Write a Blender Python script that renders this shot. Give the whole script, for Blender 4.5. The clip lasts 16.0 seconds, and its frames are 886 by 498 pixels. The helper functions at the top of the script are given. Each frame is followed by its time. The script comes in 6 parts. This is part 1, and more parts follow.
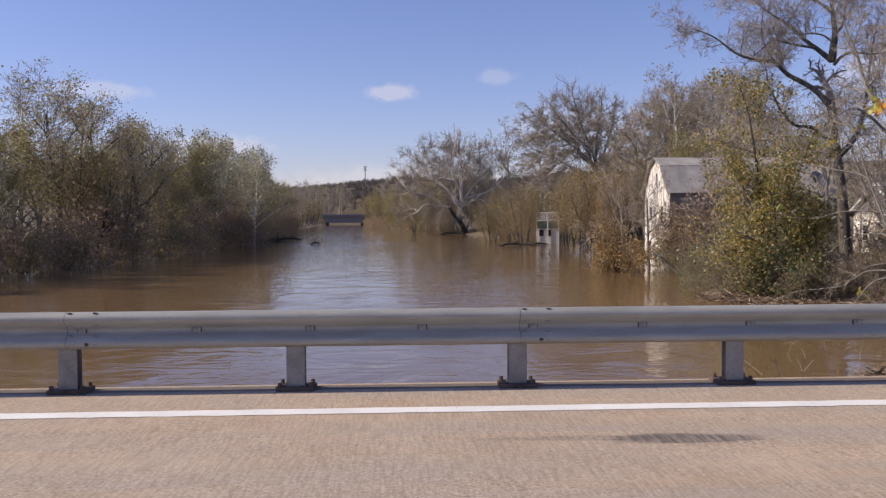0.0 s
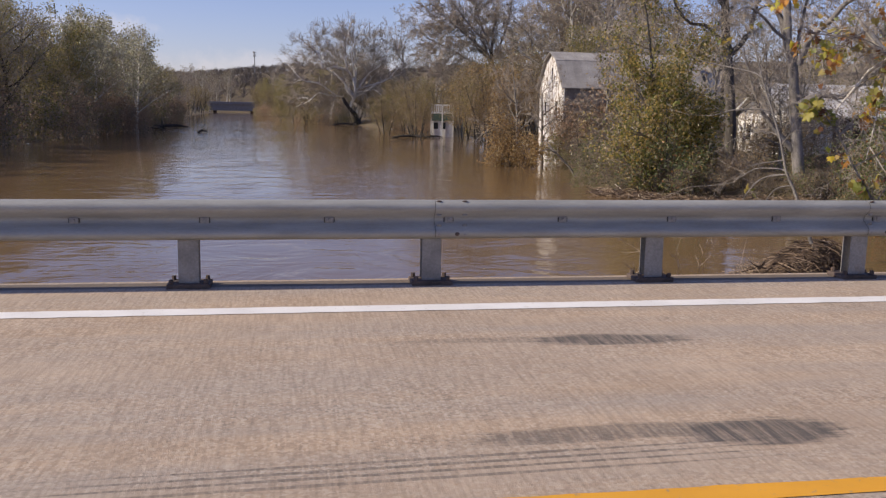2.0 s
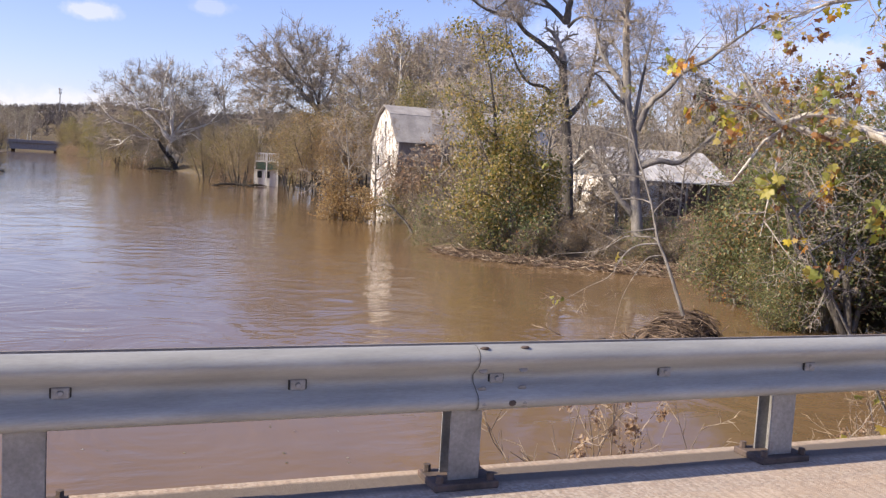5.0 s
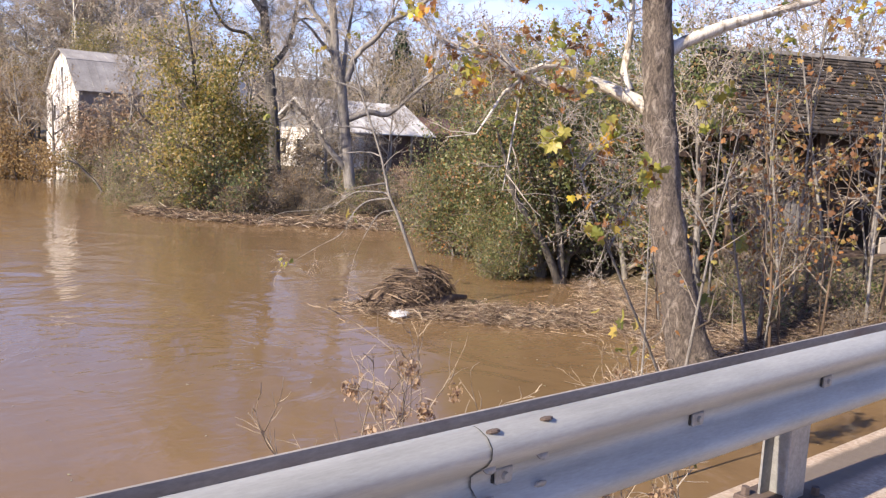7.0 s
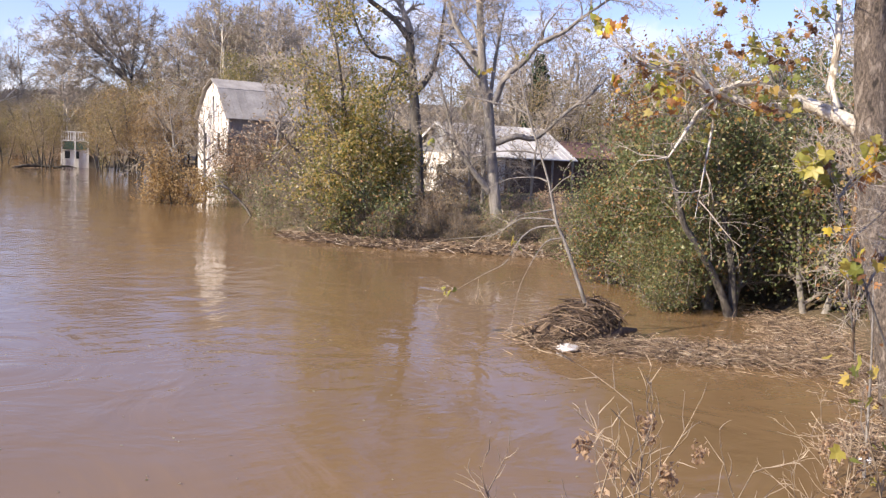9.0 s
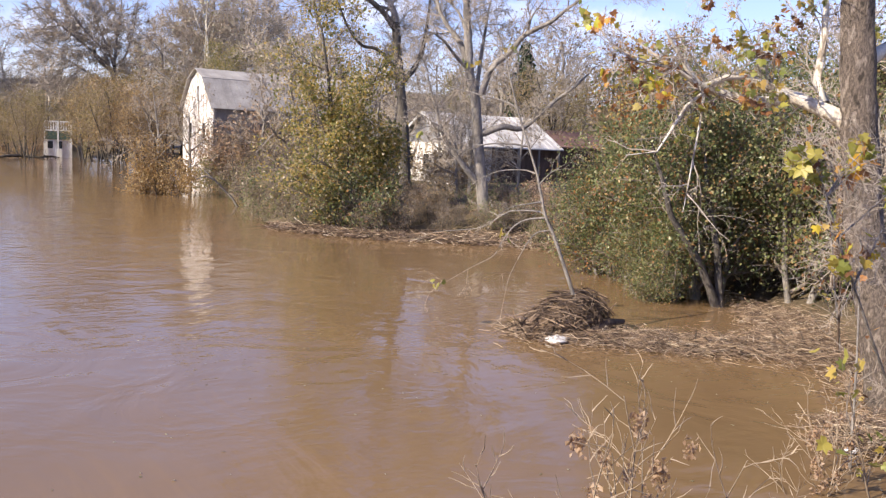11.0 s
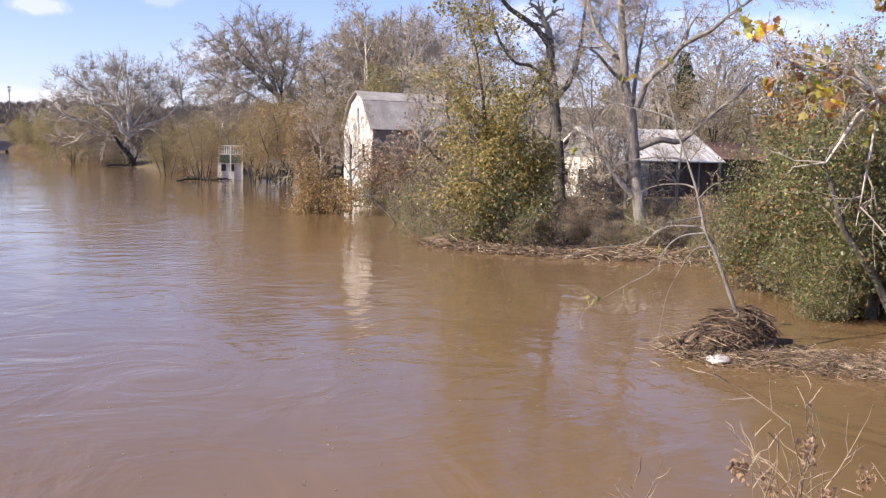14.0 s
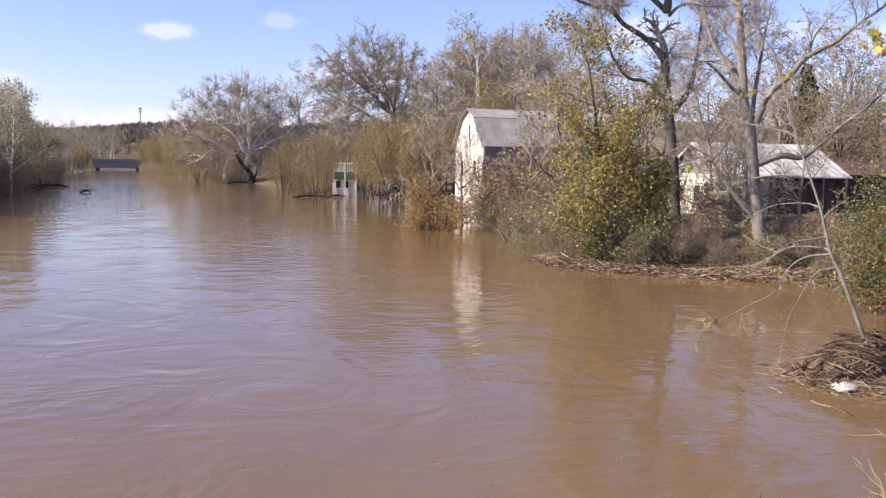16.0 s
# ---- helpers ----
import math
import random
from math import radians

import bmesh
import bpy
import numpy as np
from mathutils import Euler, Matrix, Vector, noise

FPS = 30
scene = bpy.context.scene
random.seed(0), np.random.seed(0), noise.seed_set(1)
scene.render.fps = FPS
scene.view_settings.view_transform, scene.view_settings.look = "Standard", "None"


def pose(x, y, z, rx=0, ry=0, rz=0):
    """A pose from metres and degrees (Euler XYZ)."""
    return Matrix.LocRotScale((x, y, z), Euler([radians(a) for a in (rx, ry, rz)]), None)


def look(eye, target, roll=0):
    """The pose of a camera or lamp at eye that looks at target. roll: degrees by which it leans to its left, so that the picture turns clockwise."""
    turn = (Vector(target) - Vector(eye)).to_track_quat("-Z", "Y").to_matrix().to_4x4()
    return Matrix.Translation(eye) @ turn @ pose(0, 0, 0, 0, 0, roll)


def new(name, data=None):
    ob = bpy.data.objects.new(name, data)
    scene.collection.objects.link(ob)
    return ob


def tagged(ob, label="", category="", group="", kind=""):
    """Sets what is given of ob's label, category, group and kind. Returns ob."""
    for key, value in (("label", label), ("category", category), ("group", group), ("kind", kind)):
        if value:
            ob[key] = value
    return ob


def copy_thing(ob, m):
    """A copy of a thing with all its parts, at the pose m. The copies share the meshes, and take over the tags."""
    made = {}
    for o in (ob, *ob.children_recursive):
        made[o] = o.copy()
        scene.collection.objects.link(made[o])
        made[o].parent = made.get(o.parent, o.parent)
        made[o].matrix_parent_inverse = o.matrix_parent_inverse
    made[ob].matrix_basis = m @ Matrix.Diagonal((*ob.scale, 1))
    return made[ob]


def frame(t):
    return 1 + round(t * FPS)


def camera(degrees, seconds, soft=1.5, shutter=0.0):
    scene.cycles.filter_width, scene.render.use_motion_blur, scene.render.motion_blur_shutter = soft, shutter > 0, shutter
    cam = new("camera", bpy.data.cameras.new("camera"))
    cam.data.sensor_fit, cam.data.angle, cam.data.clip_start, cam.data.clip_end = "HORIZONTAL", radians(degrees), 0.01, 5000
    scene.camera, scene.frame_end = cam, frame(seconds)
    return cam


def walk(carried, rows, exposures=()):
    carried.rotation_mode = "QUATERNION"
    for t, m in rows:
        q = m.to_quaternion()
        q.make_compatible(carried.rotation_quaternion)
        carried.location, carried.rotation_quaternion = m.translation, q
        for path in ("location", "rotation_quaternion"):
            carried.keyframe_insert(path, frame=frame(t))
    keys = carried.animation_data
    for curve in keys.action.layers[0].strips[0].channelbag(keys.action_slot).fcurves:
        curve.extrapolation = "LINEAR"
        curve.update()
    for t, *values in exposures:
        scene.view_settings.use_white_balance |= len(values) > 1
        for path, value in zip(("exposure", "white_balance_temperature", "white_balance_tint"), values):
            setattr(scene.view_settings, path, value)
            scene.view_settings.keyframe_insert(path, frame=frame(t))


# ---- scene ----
cam = camera(52.9, 16.0, 1.3)
PATH = [
    (0, (-1.149, -7.595, 1.479), (-1.05, -5.599, 1.405), -0.3),
    (0.5, (-1.148, -7.578, 1.489), (-1.035, -5.583, 1.4), -0.2),
    (1, (-1.218, -7.562, 1.476), (-1.081, -5.57, 1.375), 0.1),
    (1.5, (-1.254, -7.435, 1.433), (-1.09, -5.449, 1.261), 1.2),
    (2, (-1.254, -7.018, 1.415), (-0.917, -5.072, 1.103), 1.1),
    (2.5, (-1.322, -6.579, 1.433), (-0.914, -4.649, 1.104), 1.4),
    (3, (-1.455, -6.059, 1.45), (-0.85, -4.176, 1.152), 4.4),
    (3.2, (-1.5, -5.823, 1.442), (-0.884, -3.94, 1.17), 3.4),
    (5.3, (-1.797, -3.457, 1.519), (-1.01, -1.626, 1.354), 3.5),
    (5.5, (-1.782, -3.24, 1.501), (-0.936, -1.435, 1.343), 3.2),
    (6, (-1.749, -2.69, 1.489), (-0.792, -0.947, 1.276), 3.8),
    (6.5, (-1.787, -2.188, 1.49), (-0.61, -0.587, 1.26), 3.8),
    (7, (-1.728, -1.69, 1.462), (-0.424, -0.194, 1.21), 3.2),
    (7.5, (-1.812, -1.224, 1.478), (-0.417, 0.183, 1.208), 3.6),
    (8, (-1.842, -0.761, 1.492), (-0.55, 0.738, 1.206), 3.1),
    (8.5, (-1.861, -0.385, 1.489), (-0.686, 1.218, 1.259), 2.5),
    (9, (-1.997, -0.06, 1.404), (-0.917, 1.609, 1.191), 2.8),
    (9.5, (-1.895, 0.08, 1.328), (-0.807, 1.744, 1.104), 2.9),
    (9.7, (-1.897, 0.089, 1.329), (-0.756, 1.715, 1.094), 2.8),
    (11.8, (-2.204, -0.179, 1.648), (-1.211, 1.54, 1.402), 2.2),
    (12, (-2.181, -0.196, 1.652), (-1.316, 1.593, 1.424), 2.1),
    (12.5, (-2.168, -0.148, 1.606), (-1.478, 1.718, 1.4), 1.8),
    (13, (-2.207, -0.18, 1.566), (-1.504, 1.681, 1.364), 1.2),
    (13.5, (-2.095, -0.12, 1.55), (-1.36, 1.73, 1.354), 0.6),
    (14, (-2.117, -0.115, 1.561), (-1.314, 1.704, 1.347), 1.3),
    (14.5, (-2.118, -0.082, 1.537), (-1.302, 1.733, 1.333), 1.3),
    (15, (-2.234, -0.278, 1.65), (-1.458, 1.555, 1.453), 1.3),
    (15.5, (-2.161, -0.194, 1.607), (-1.49, 1.682, 1.426), 0.8),
    (16, (-2.137, -0.12, 1.659), (-1.565, 1.788, 1.475), 1.0),
]
LIGHT = [(0, 0.16, 6950, 12), (2, 0.08, 6950, 12), (3.2, 0.12, 6950, 12), (5.3, 0.84, 6950, 12), (7.5, 1.03, 6950, 12), (9.5, 0.96, 6950, 12), (12, 0.96, 6950, 12), (16, 0.83, 6950, 12)]
walk(cam, [(t, look(eye, target, roll)) for t, eye, target, roll in PATH], LIGHT)

# ---------------------------------------------------------------- world, sun
SUN = Vector((-1.5, 0.06, 1.0)).normalized()
world = bpy.data.worlds.new("sky")
scene.world = world
world.use_nodes = True
wn, wl = world.node_tree.nodes, world.node_tree.links
wn.clear()
w_out, w_bg, w_sky = wn.new("ShaderNodeOutputWorld"), wn.new("ShaderNodeBackground"), wn.new("ShaderNodeTexSky")
w_sky.sky_type, w_sky.sun_disc = "NISHITA", False
w_sky.sun_elevation = math.asin(SUN.z)
w_sky.sun_rotation = math.atan2(SUN.x, SUN.y)
w_sky.air_density, w_sky.dust_density, w_sky.ozone_density = 1.0, 0.3, 2.5
w_co, w_noise = wn.new("ShaderNodeTexCoord"), wn.new("ShaderNodeTexNoise")
w_noise.inputs["Scale"].default_value, w_noise.inputs["Detail"].default_value, w_noise.inputs["Roughness"].default_value = 75.0, 5.0, 0.55
wl.new(w_co.outputs["Generated"], w_noise.inputs["Vector"])


def puff(way, wide, high, white):
    """A small fair-weather cloud in the given direction; its ragged cover as a factor."""
    m, n, a, r = wn.new("ShaderNodeMapping"), wn.new("ShaderNodeVectorMath"), wn.new("ShaderNodeMath"), wn.new("ShaderNodeValToRGB")
    m.vector_type, n.operation, a.operation = "TEXTURE", "LENGTH", "MULTIPLY_ADD"
    m.inputs["Location"].default_value, m.inputs["Scale"].default_value = way, (wide, wide, high)
    wl.new(w_co.outputs["Generated"], m.inputs["Vector"])
    wl.new(m.outputs["Vector"], n.inputs[0])
    wl.new(w_noise.outputs["Fac"], a.inputs[0])
    a.inputs[1].default_value = -1.9
    wl.new(n.outputs["Value"], a.inputs[2])
    e = r.color_ramp.elements
    e[0].position, e[1].position, e[0].color, e[1].color = 0.0, 0.85, (white, white, white, 1), (0, 0, 0, 1)
    e.new(0.35).color = (white * 0.4, white * 0.4, white * 0.4, 1)
    a.use_clamp = True
    wl.new(a.outputs["Value"], r.inputs["Fac"])
    return r.outputs["Color"]


cover = None
for way, wide, high, white in (((-0.006, 0.991, 0.136), 0.017, 0.0065, 0.4), ((0.11, 0.982, 0.153), 0.016, 0.006, 0.2), ((0.478, 0.866, 0.142), 0.035, 0.016, 0.38), ((0.60, 0.79, 0.145), 0.03, 0.008, 0.22), ((0.68, 0.72, 0.135), 0.045, 0.011, 0.28), ((-0.31, 0.942, 0.132), 0.035, 0.006, 0.3), ((-0.198, 0.977, 0.076), 0.04, 0.008, 0.4), ((0.02, 0.99, 0.04), 0.1, 0.012, 0.35), ((0.2, 0.97, 0.1), 0.05, 0.012, 0.3), ((0.86, 0.5, 0.13), 0.07, 0.02, 0.25)):
    f_ = puff(way, wide, high, white)
    if cover is not None:
        m_ = wn.new("ShaderNodeMix")
        m_.data_type, m_.blend_type = "RGBA", "LIGHTEN"
        m_.inputs["Factor"].default_value = 1.0
        wl.new(cover, m_.inputs["A"])
        wl.new(f_, m_.inputs["B"])
        f_ = m_.outputs["Result"]
    cover = f_
w_mix = wn.new("ShaderNodeMix")
w_mix.data_type = "RGBA"
w_mix.inputs["B"].default_value = (6.2, 6.0, 6.6, 1)
wl.new(cover, w_mix.inputs["Factor"])
w_tint = wn.new("ShaderNodeMix")
w_tint.data_type, w_tint.blend_type = "RGBA", "MULTIPLY"
w_tint.inputs["Factor"].default_value = 1.0
w_tint.inputs["B"].default_value = (0.83, 0.79, 1.10, 1)
wl.new(w_sky.outputs["Color"], w_tint.inputs["A"])
wl.new(w_tint.outputs["Result"], w_mix.inputs["A"])
wl.new(w_mix.outputs["Result"], w_bg.inputs["Color"])
wl.new(w_bg.outputs["Background"], w_out.inputs["Surface"])
w_bg.inputs["Strength"].default_value = 0.115

sun = new("sun", bpy.data.lights.new("sun", "SUN"))
sun.data.energy, sun.data.angle, sun.data.color = 4.9, radians(0.55), (1.0, 0.90, 0.75)
sun.matrix_world = look(SUN * 100, (0, 0, 0))

# ---------------------------------------------------------------- materials


def mat(name, rough=0.8, metal=0.0):
    m = bpy.data.materials.new(name)
    m.use_nodes = True
    b = m.node_tree.nodes["Principled BSDF"]
    b.inputs["Roughness"].default_value, b.inputs["Metallic"].default_value = rough, metal
    return m, m.node_tree.nodes, m.node_tree.links, b


def coords(n, l, scale=(1, 1, 1), kind="Object"):
    c, p = n.new("ShaderNodeTexCoord"), n.new("ShaderNodeMapping")
    p.inputs["Scale"].default_value = scale
    l.new(c.outputs[kind], p.inputs["Vector"])
    return p.outputs["Vector"]


def noise_tex(n, l, vec, scale, detail=5.0, rough=0.55):
    t = n.new("ShaderNodeTexNoise")
    t.inputs["Scale"].default_value, t.inputs["Detail"].default_value, t.inputs["Roughness"].default_value = scale, detail, rough
    l.new(vec, t.inputs["Vector"])
    return t.outputs["Fac"]


def ramp(n, l, fac, stops):
    r = n.new("ShaderNodeValToRGB")
    e = r.color_ramp.elements
    while len(e) < len(stops):
        e.new(0.5)
    for s, (p, c) in zip(e, stops):
        s.position, s.color = p, (*c, 1)
    l.new(fac, r.inputs["Fac"])
    return r.outputs["Color"]


def mixc(n, l, fac, a, b, blend="MIX"):
    m = n.new("ShaderNodeMix")
    m.data_type, m.blend_type = "RGBA", blend
    for key, v in (("Factor", fac), ("A", a), ("B", b)):
        if isinstance(v, (int, float)):
            m.inputs[key].default_value = v
        elif isinstance(v, tuple):
            m.inputs[key].default_value = (*v, 1)
        else:
            l.new(v, m.inputs[key])
    return m.outputs["Result"]


def bump(n, l, b, height, strength=0.4, dist=0.02):
    k = n.new("ShaderNodeBump")
    k.inputs["Strength"].default_value, k.inputs["Distance"].default_value = strength, dist
    l.new(height, k.inputs["Height"])
    l.new(k.outputs["Normal"], b.inputs["Normal"])


def surface(name, stops, scale=(1, 1, 1), size=3.0, fine=40.0, rough=0.8, metal=0.0, relief=0.3, dist=0.01, grime=0.35):
    """A two-scale procedural surface: broad patches and fine grain."""
    m, n, l, b = mat(name, rough, metal)
    v = coords(n, l, scale)
    big, small = noise_tex(n, l, v, size, 4), noise_tex(n, l, v, fine, 6, 0.65)
    c = ramp(n, l, big, stops)
    g = ramp(n, l, small, [(0.25, (1 - grime,) * 3), (0.7, (1.0, 1.0, 1.0))])
    l.new(mixc(n, l, 1.0, c, g, "MULTIPLY"), b.inputs["Base Color"])
    bump(n, l, b, small, relief, dist)
    return m


def foliage(name, stops, shine=0.6, through_light=0.5):
    """Leaves: each leaf takes its own tint; some light passes through."""
    m, n, l, b = mat(name, shine)
    g = n.new("ShaderNodeNewGeometry")
    c = ramp(n, l, g.outputs["Random Per Island"], stops)
    l.new(c, b.inputs["Base Color"])
    t, mx = n.new("ShaderNodeBsdfTranslucent"), n.new("ShaderNodeMixShader")
    l.new(c, t.inputs["Color"])
    mx.inputs["Fac"].default_value = through_light
    l.new(b.outputs["BSDF"], mx.inputs[1])
    l.new(t.outputs["BSDF"], mx.inputs[2])
    l.new(mx.outputs["Shader"], n["Material Output"].inputs["Surface"])
    return m


BARK_DARK = surface("bark_dark", [(0.3, (0.045, 0.04, 0.035)), (0.7, (0.13, 0.118, 0.105))], (1, 1, 0.2), 5, 24, 0.92, relief=1.0, dist=0.06, grime=0.65)
BARK_DUSKY = surface("bark_dusky", [(0.3, (0.075, 0.066, 0.058)), (0.7, (0.2, 0.18, 0.16))], (1, 1, 0.2), 5, 24, 0.92, relief=1.0, dist=0.06, grime=0.6)
BARK_GREY = surface("bark_grey", [(0.3, (0.18, 0.165, 0.15)), (0.7, (0.4, 0.37, 0.34))], (1, 1, 0.25), 4, 24, 0.92, relief=1.0, dist=0.05, grime=0.6)
BARK_PALE = surface("bark_pale", [(0.36, (0.27, 0.22, 0.16)), (0.43, (0.5, 0.44, 0.36)), (0.5, (0.74, 0.7, 0.62)), (0.7, (0.68, 0.62, 0.52))], (1, 1, 0.5), 4.5, 22, 0.75, relief=0.5, grime=0.45)
SEAM = surface("dark_gap", [(0.3, (0.02, 0.02, 0.02)), (0.7, (0.05, 0.048, 0.045))], size=4, fine=30, rough=0.9)
BARK_SYC = surface("bark_flaking", [(0.34, (0.065, 0.052, 0.043)), (0.45, (0.25, 0.2, 0.165)), (0.52, (0.12, 0.096, 0.08)), (0.6, (0.3, 0.245, 0.205)), (0.7, (0.48, 0.42, 0.36))], (1, 1, 0.42), 6, 34, 0.92, relief=1.0, dist=0.08, grime=0.65)
BARK_BROWN = surface("bark_brown", [(0.3, (0.1, 0.066, 0.044)), (0.7, (0.25, 0.175, 0.12))], (1, 1, 0.4), 4, 24, 0.9, relief=1.0, dist=0.04, grime=0.6)
TWIG_GREY = surface("twig_grey", [(0.3, (0.27, 0.235, 0.2)), (0.7, (0.46, 0.405, 0.35))], size=2, fine=10, rough=0.85)
TWIG_TAN = surface("twig_tan", [(0.3, (0.23, 0.175, 0.125)), (0.7, (0.42, 0.34, 0.25))], size=2, fine=10, rough=0.85)
TWIG_DARK = surface("twig_dark", [(0.3, (0.15, 0.125, 0.1)), (0.7, (0.28, 0.235, 0.195))], size=2, fine=10, rough=0.85)
TWIG_PALE = surface("twig_pale", [(0.3, (0.31, 0.265, 0.215)), (0.7, (0.48, 0.42, 0.35))], size=2, fine=10, rough=0.85)
LEAF_OLIVE = foliage("leaf_olive", [(0.0, (0.15, 0.15, 0.06)), (0.4, (0.27, 0.25, 0.1)), (0.7, (0.41, 0.345, 0.155)), (1.0, (0.38, 0.285, 0.16))], 0.6, 0.6)
BARK_WHITE = surface("bark_white", [(0.3, (0.5, 0.46, 0.4)), (0.5, (0.76, 0.73, 0.67)), (0.7, (0.8, 0.78, 0.73))], size=0.6, fine=6, rough=0.7, grime=0.2)
LEAF_WILLOW = foliage("leaf_willow", [(0.0, (0.14, 0.125, 0.055)), (0.4, (0.25, 0.21, 0.09)), (0.75, (0.36, 0.27, 0.125)), (1.0, (0.42, 0.33, 0.18))], 0.6, 0.55)
LEAF_RUSSET = foliage("leaf_russet", [(0.0, (0.2, 0.12, 0.055)), (0.4, (0.36, 0.235, 0.1)), (0.75, (0.5, 0.35, 0.16)), (1.0, (0.56, 0.46, 0.27))], 0.6, 0.5)
LEAF_YELLOW = foliage("leaf_yellow_green", [(0.0, (0.12, 0.14, 0.045)), (0.3, (0.24, 0.24, 0.075)), (0.55, (0.44, 0.36, 0.11)), (0.78, (0.5, 0.35, 0.12)), (0.9, (0.58, 0.48, 0.28)), (1.0, (0.62, 0.57, 0.44))], 0.5, 0.58)
LEAF_GREEN = foliage("leaf_green", [(0.0, (0.075, 0.1, 0.042)), (0.45, (0.16, 0.195, 0.08)), (0.74, (0.28, 0.29, 0.13)), (0.92, (0.38, 0.26, 0.12)), (1.0, (0.42, 0.2, 0.09))], 0.36, 0.45)
LEAF_BROWN = foliage("leaf_brown", [(0.0, (0.13, 0.085, 0.05)), (0.5, (0.26, 0.185, 0.105)), (1.0, (0.4, 0.31, 0.18))])
LEAF_RUST = foliage("leaf_rust", [(0.0, (0.13, 0.065, 0.035)), (0.35, (0.27, 0.125, 0.055)), (0.6, (0.42, 0.2, 0.07)), (0.8, (0.46, 0.32, 0.1)), (1.0, (0.34, 0.33, 0.1))])
LEAF_LIME = foliage("leaf_lime", [(0.0, (0.2, 0.24, 0.06)), (0.6, (0.4, 0.38, 0.09)), (1.0, (0.5, 0.36, 0.09))], 0.45, 0.5)
LEAF_STRAW = foliage("leaf_straw", [(0.0, (0.22, 0.14, 0.09)), (0.5, (0.42, 0.29, 0.19)), (1.0, (0.55, 0.42, 0.3))])
LEAF_PALE = foliage("leaf_pale", [(0.0, (0.2, 0.19, 0.1)), (0.5, (0.4, 0.38, 0.26)), (1.0, (0.5, 0.5, 0.38))])
LEAF_AUTUMN = foliage("leaf_autumn", [(0.0, (0.390, 0.416, 0.052)), (0.35, (0.650, 0.520, 0.065)), (0.65, (0.65, 0.36, 0.055)), (0.85, (0.52, 0.22, 0.055)), (1.0, (0.3, 0.14, 0.065))], 0.45, 0.45)
NEEDLES = foliage("needles", [(0.0, (0.018, 0.033, 0.018)), (1.0, (0.053, 0.083, 0.038))], 0.6, 0.1)
DEBRIS = surface("flood_debris", [(0.3, (0.12, 0.08, 0.055)), (0.7, (0.3, 0.21, 0.14))], size=1.2, fine=9, rough=0.95, grime=0.5)


def litter_material(name, stops):
    """Loose stalks and scraps: each takes its own tint, with fine grain."""
    m, n, l, b = mat(name, 0.92)
    g = n.new("ShaderNodeNewGeometry")
    c = ramp(n, l, g.outputs["Random Per Island"], stops)
    grain = ramp(n, l, noise_tex(n, l, coords(n, l), 22, 5, 0.7), [(0.3, (0.6,) * 3), (0.7, (1.0,) * 3)])
    l.new(mixc(n, l, 1.0, c, grain, "MULTIPLY"), b.inputs["Base Color"])
    return m


def peeled_material():
    """Old white barn paint, flaked off in patches to grey-brown wood."""
    m, n, l, b = mat("peeling_white_boards", 0.75)
    v = coords(n, l, (1, 1, 0.45))
    flake = ramp(n, l, noise_tex(n, l, v, 2.2, 9, 0.78), [(0.455, (1, 1, 1)), (0.5, (0, 0, 0))])
    tone = ramp(n, l, noise_tex(n, l, v, 0.7, 4), [(0.3, (0.62, 0.6, 0.57)), (0.65, (0.8, 0.79, 0.77))])
    l.new(mixc(n, l, flake, tone, (0.3, 0.245, 0.19)), b.inputs["Base Color"])
    bump(n, l, b, noise_tex(n, l, v, 9, 6), 0.4, 0.02)
    return m


STRAW = litter_material("washed_stalks", [(0.0, (0.075, 0.052, 0.038)), (0.4, (0.21, 0.145, 0.1)), (0.75, (0.37, 0.265, 0.18)), (0.94, (0.56, 0.44, 0.31)), (1.0, (0.7, 0.62, 0.5))])
ROOTS = litter_material("washed_roots", [(0.0, (0.045, 0.03, 0.022)), (0.6, (0.14, 0.095, 0.066)), (1.0, (0.34, 0.25, 0.175))])
SHINGLES = litter_material("old_shingles", [(0.0, (0.018, 0.014, 0.012)), (0.5, (0.045, 0.036, 0.03)), (0.9, (0.085, 0.068, 0.056)), (1.0, (0.13, 0.105, 0.09))])
GALV = surface("galvanised_steel", [(0.3, (0.29, 0.29, 0.27)), (0.7, (0.41, 0.41, 0.385))], (0.5, 3, 3), 3.5, 50, 0.5, 0.1, 0.08, 0.002, 0.22)
ANGLE_RUST = surface("rust_stained_steel", [(0.3, (0.27, 0.24, 0.21)), (0.6, (0.38, 0.345, 0.31)), (0.78, (0.28, 0.19, 0.14))], (0.6, 2, 2), 2.5, 40, 0.75, 0.15, 0.15, 0.003, 0.35)
GALV_OLD = surface("weathered_steel", [(0.3, (0.24, 0.235, 0.23)), (0.6, (0.36, 0.355, 0.35)), (0.8, (0.3, 0.24, 0.2))], (1, 1, 1), 5, 50, 0.6, 0.5, 0.15, 0.003)
RUST = surface("rusty_steel", [(0.3, (0.06, 0.045, 0.038)), (0.62, (0.13, 0.095, 0.08)), (0.8, (0.2, 0.1, 0.07))], size=9, fine=60, rough=0.9, relief=0.5, dist=0.004)
BOARD_WHITE = surface("white_boards", [(0.3, (0.6, 0.59, 0.56)), (0.6, (0.8, 0.8, 0.78))], (1, 1, 0.3), 1.5, 14, 0.7, relief=0.25, grime=0.3)
BOARD_PEELED = peeled_material()
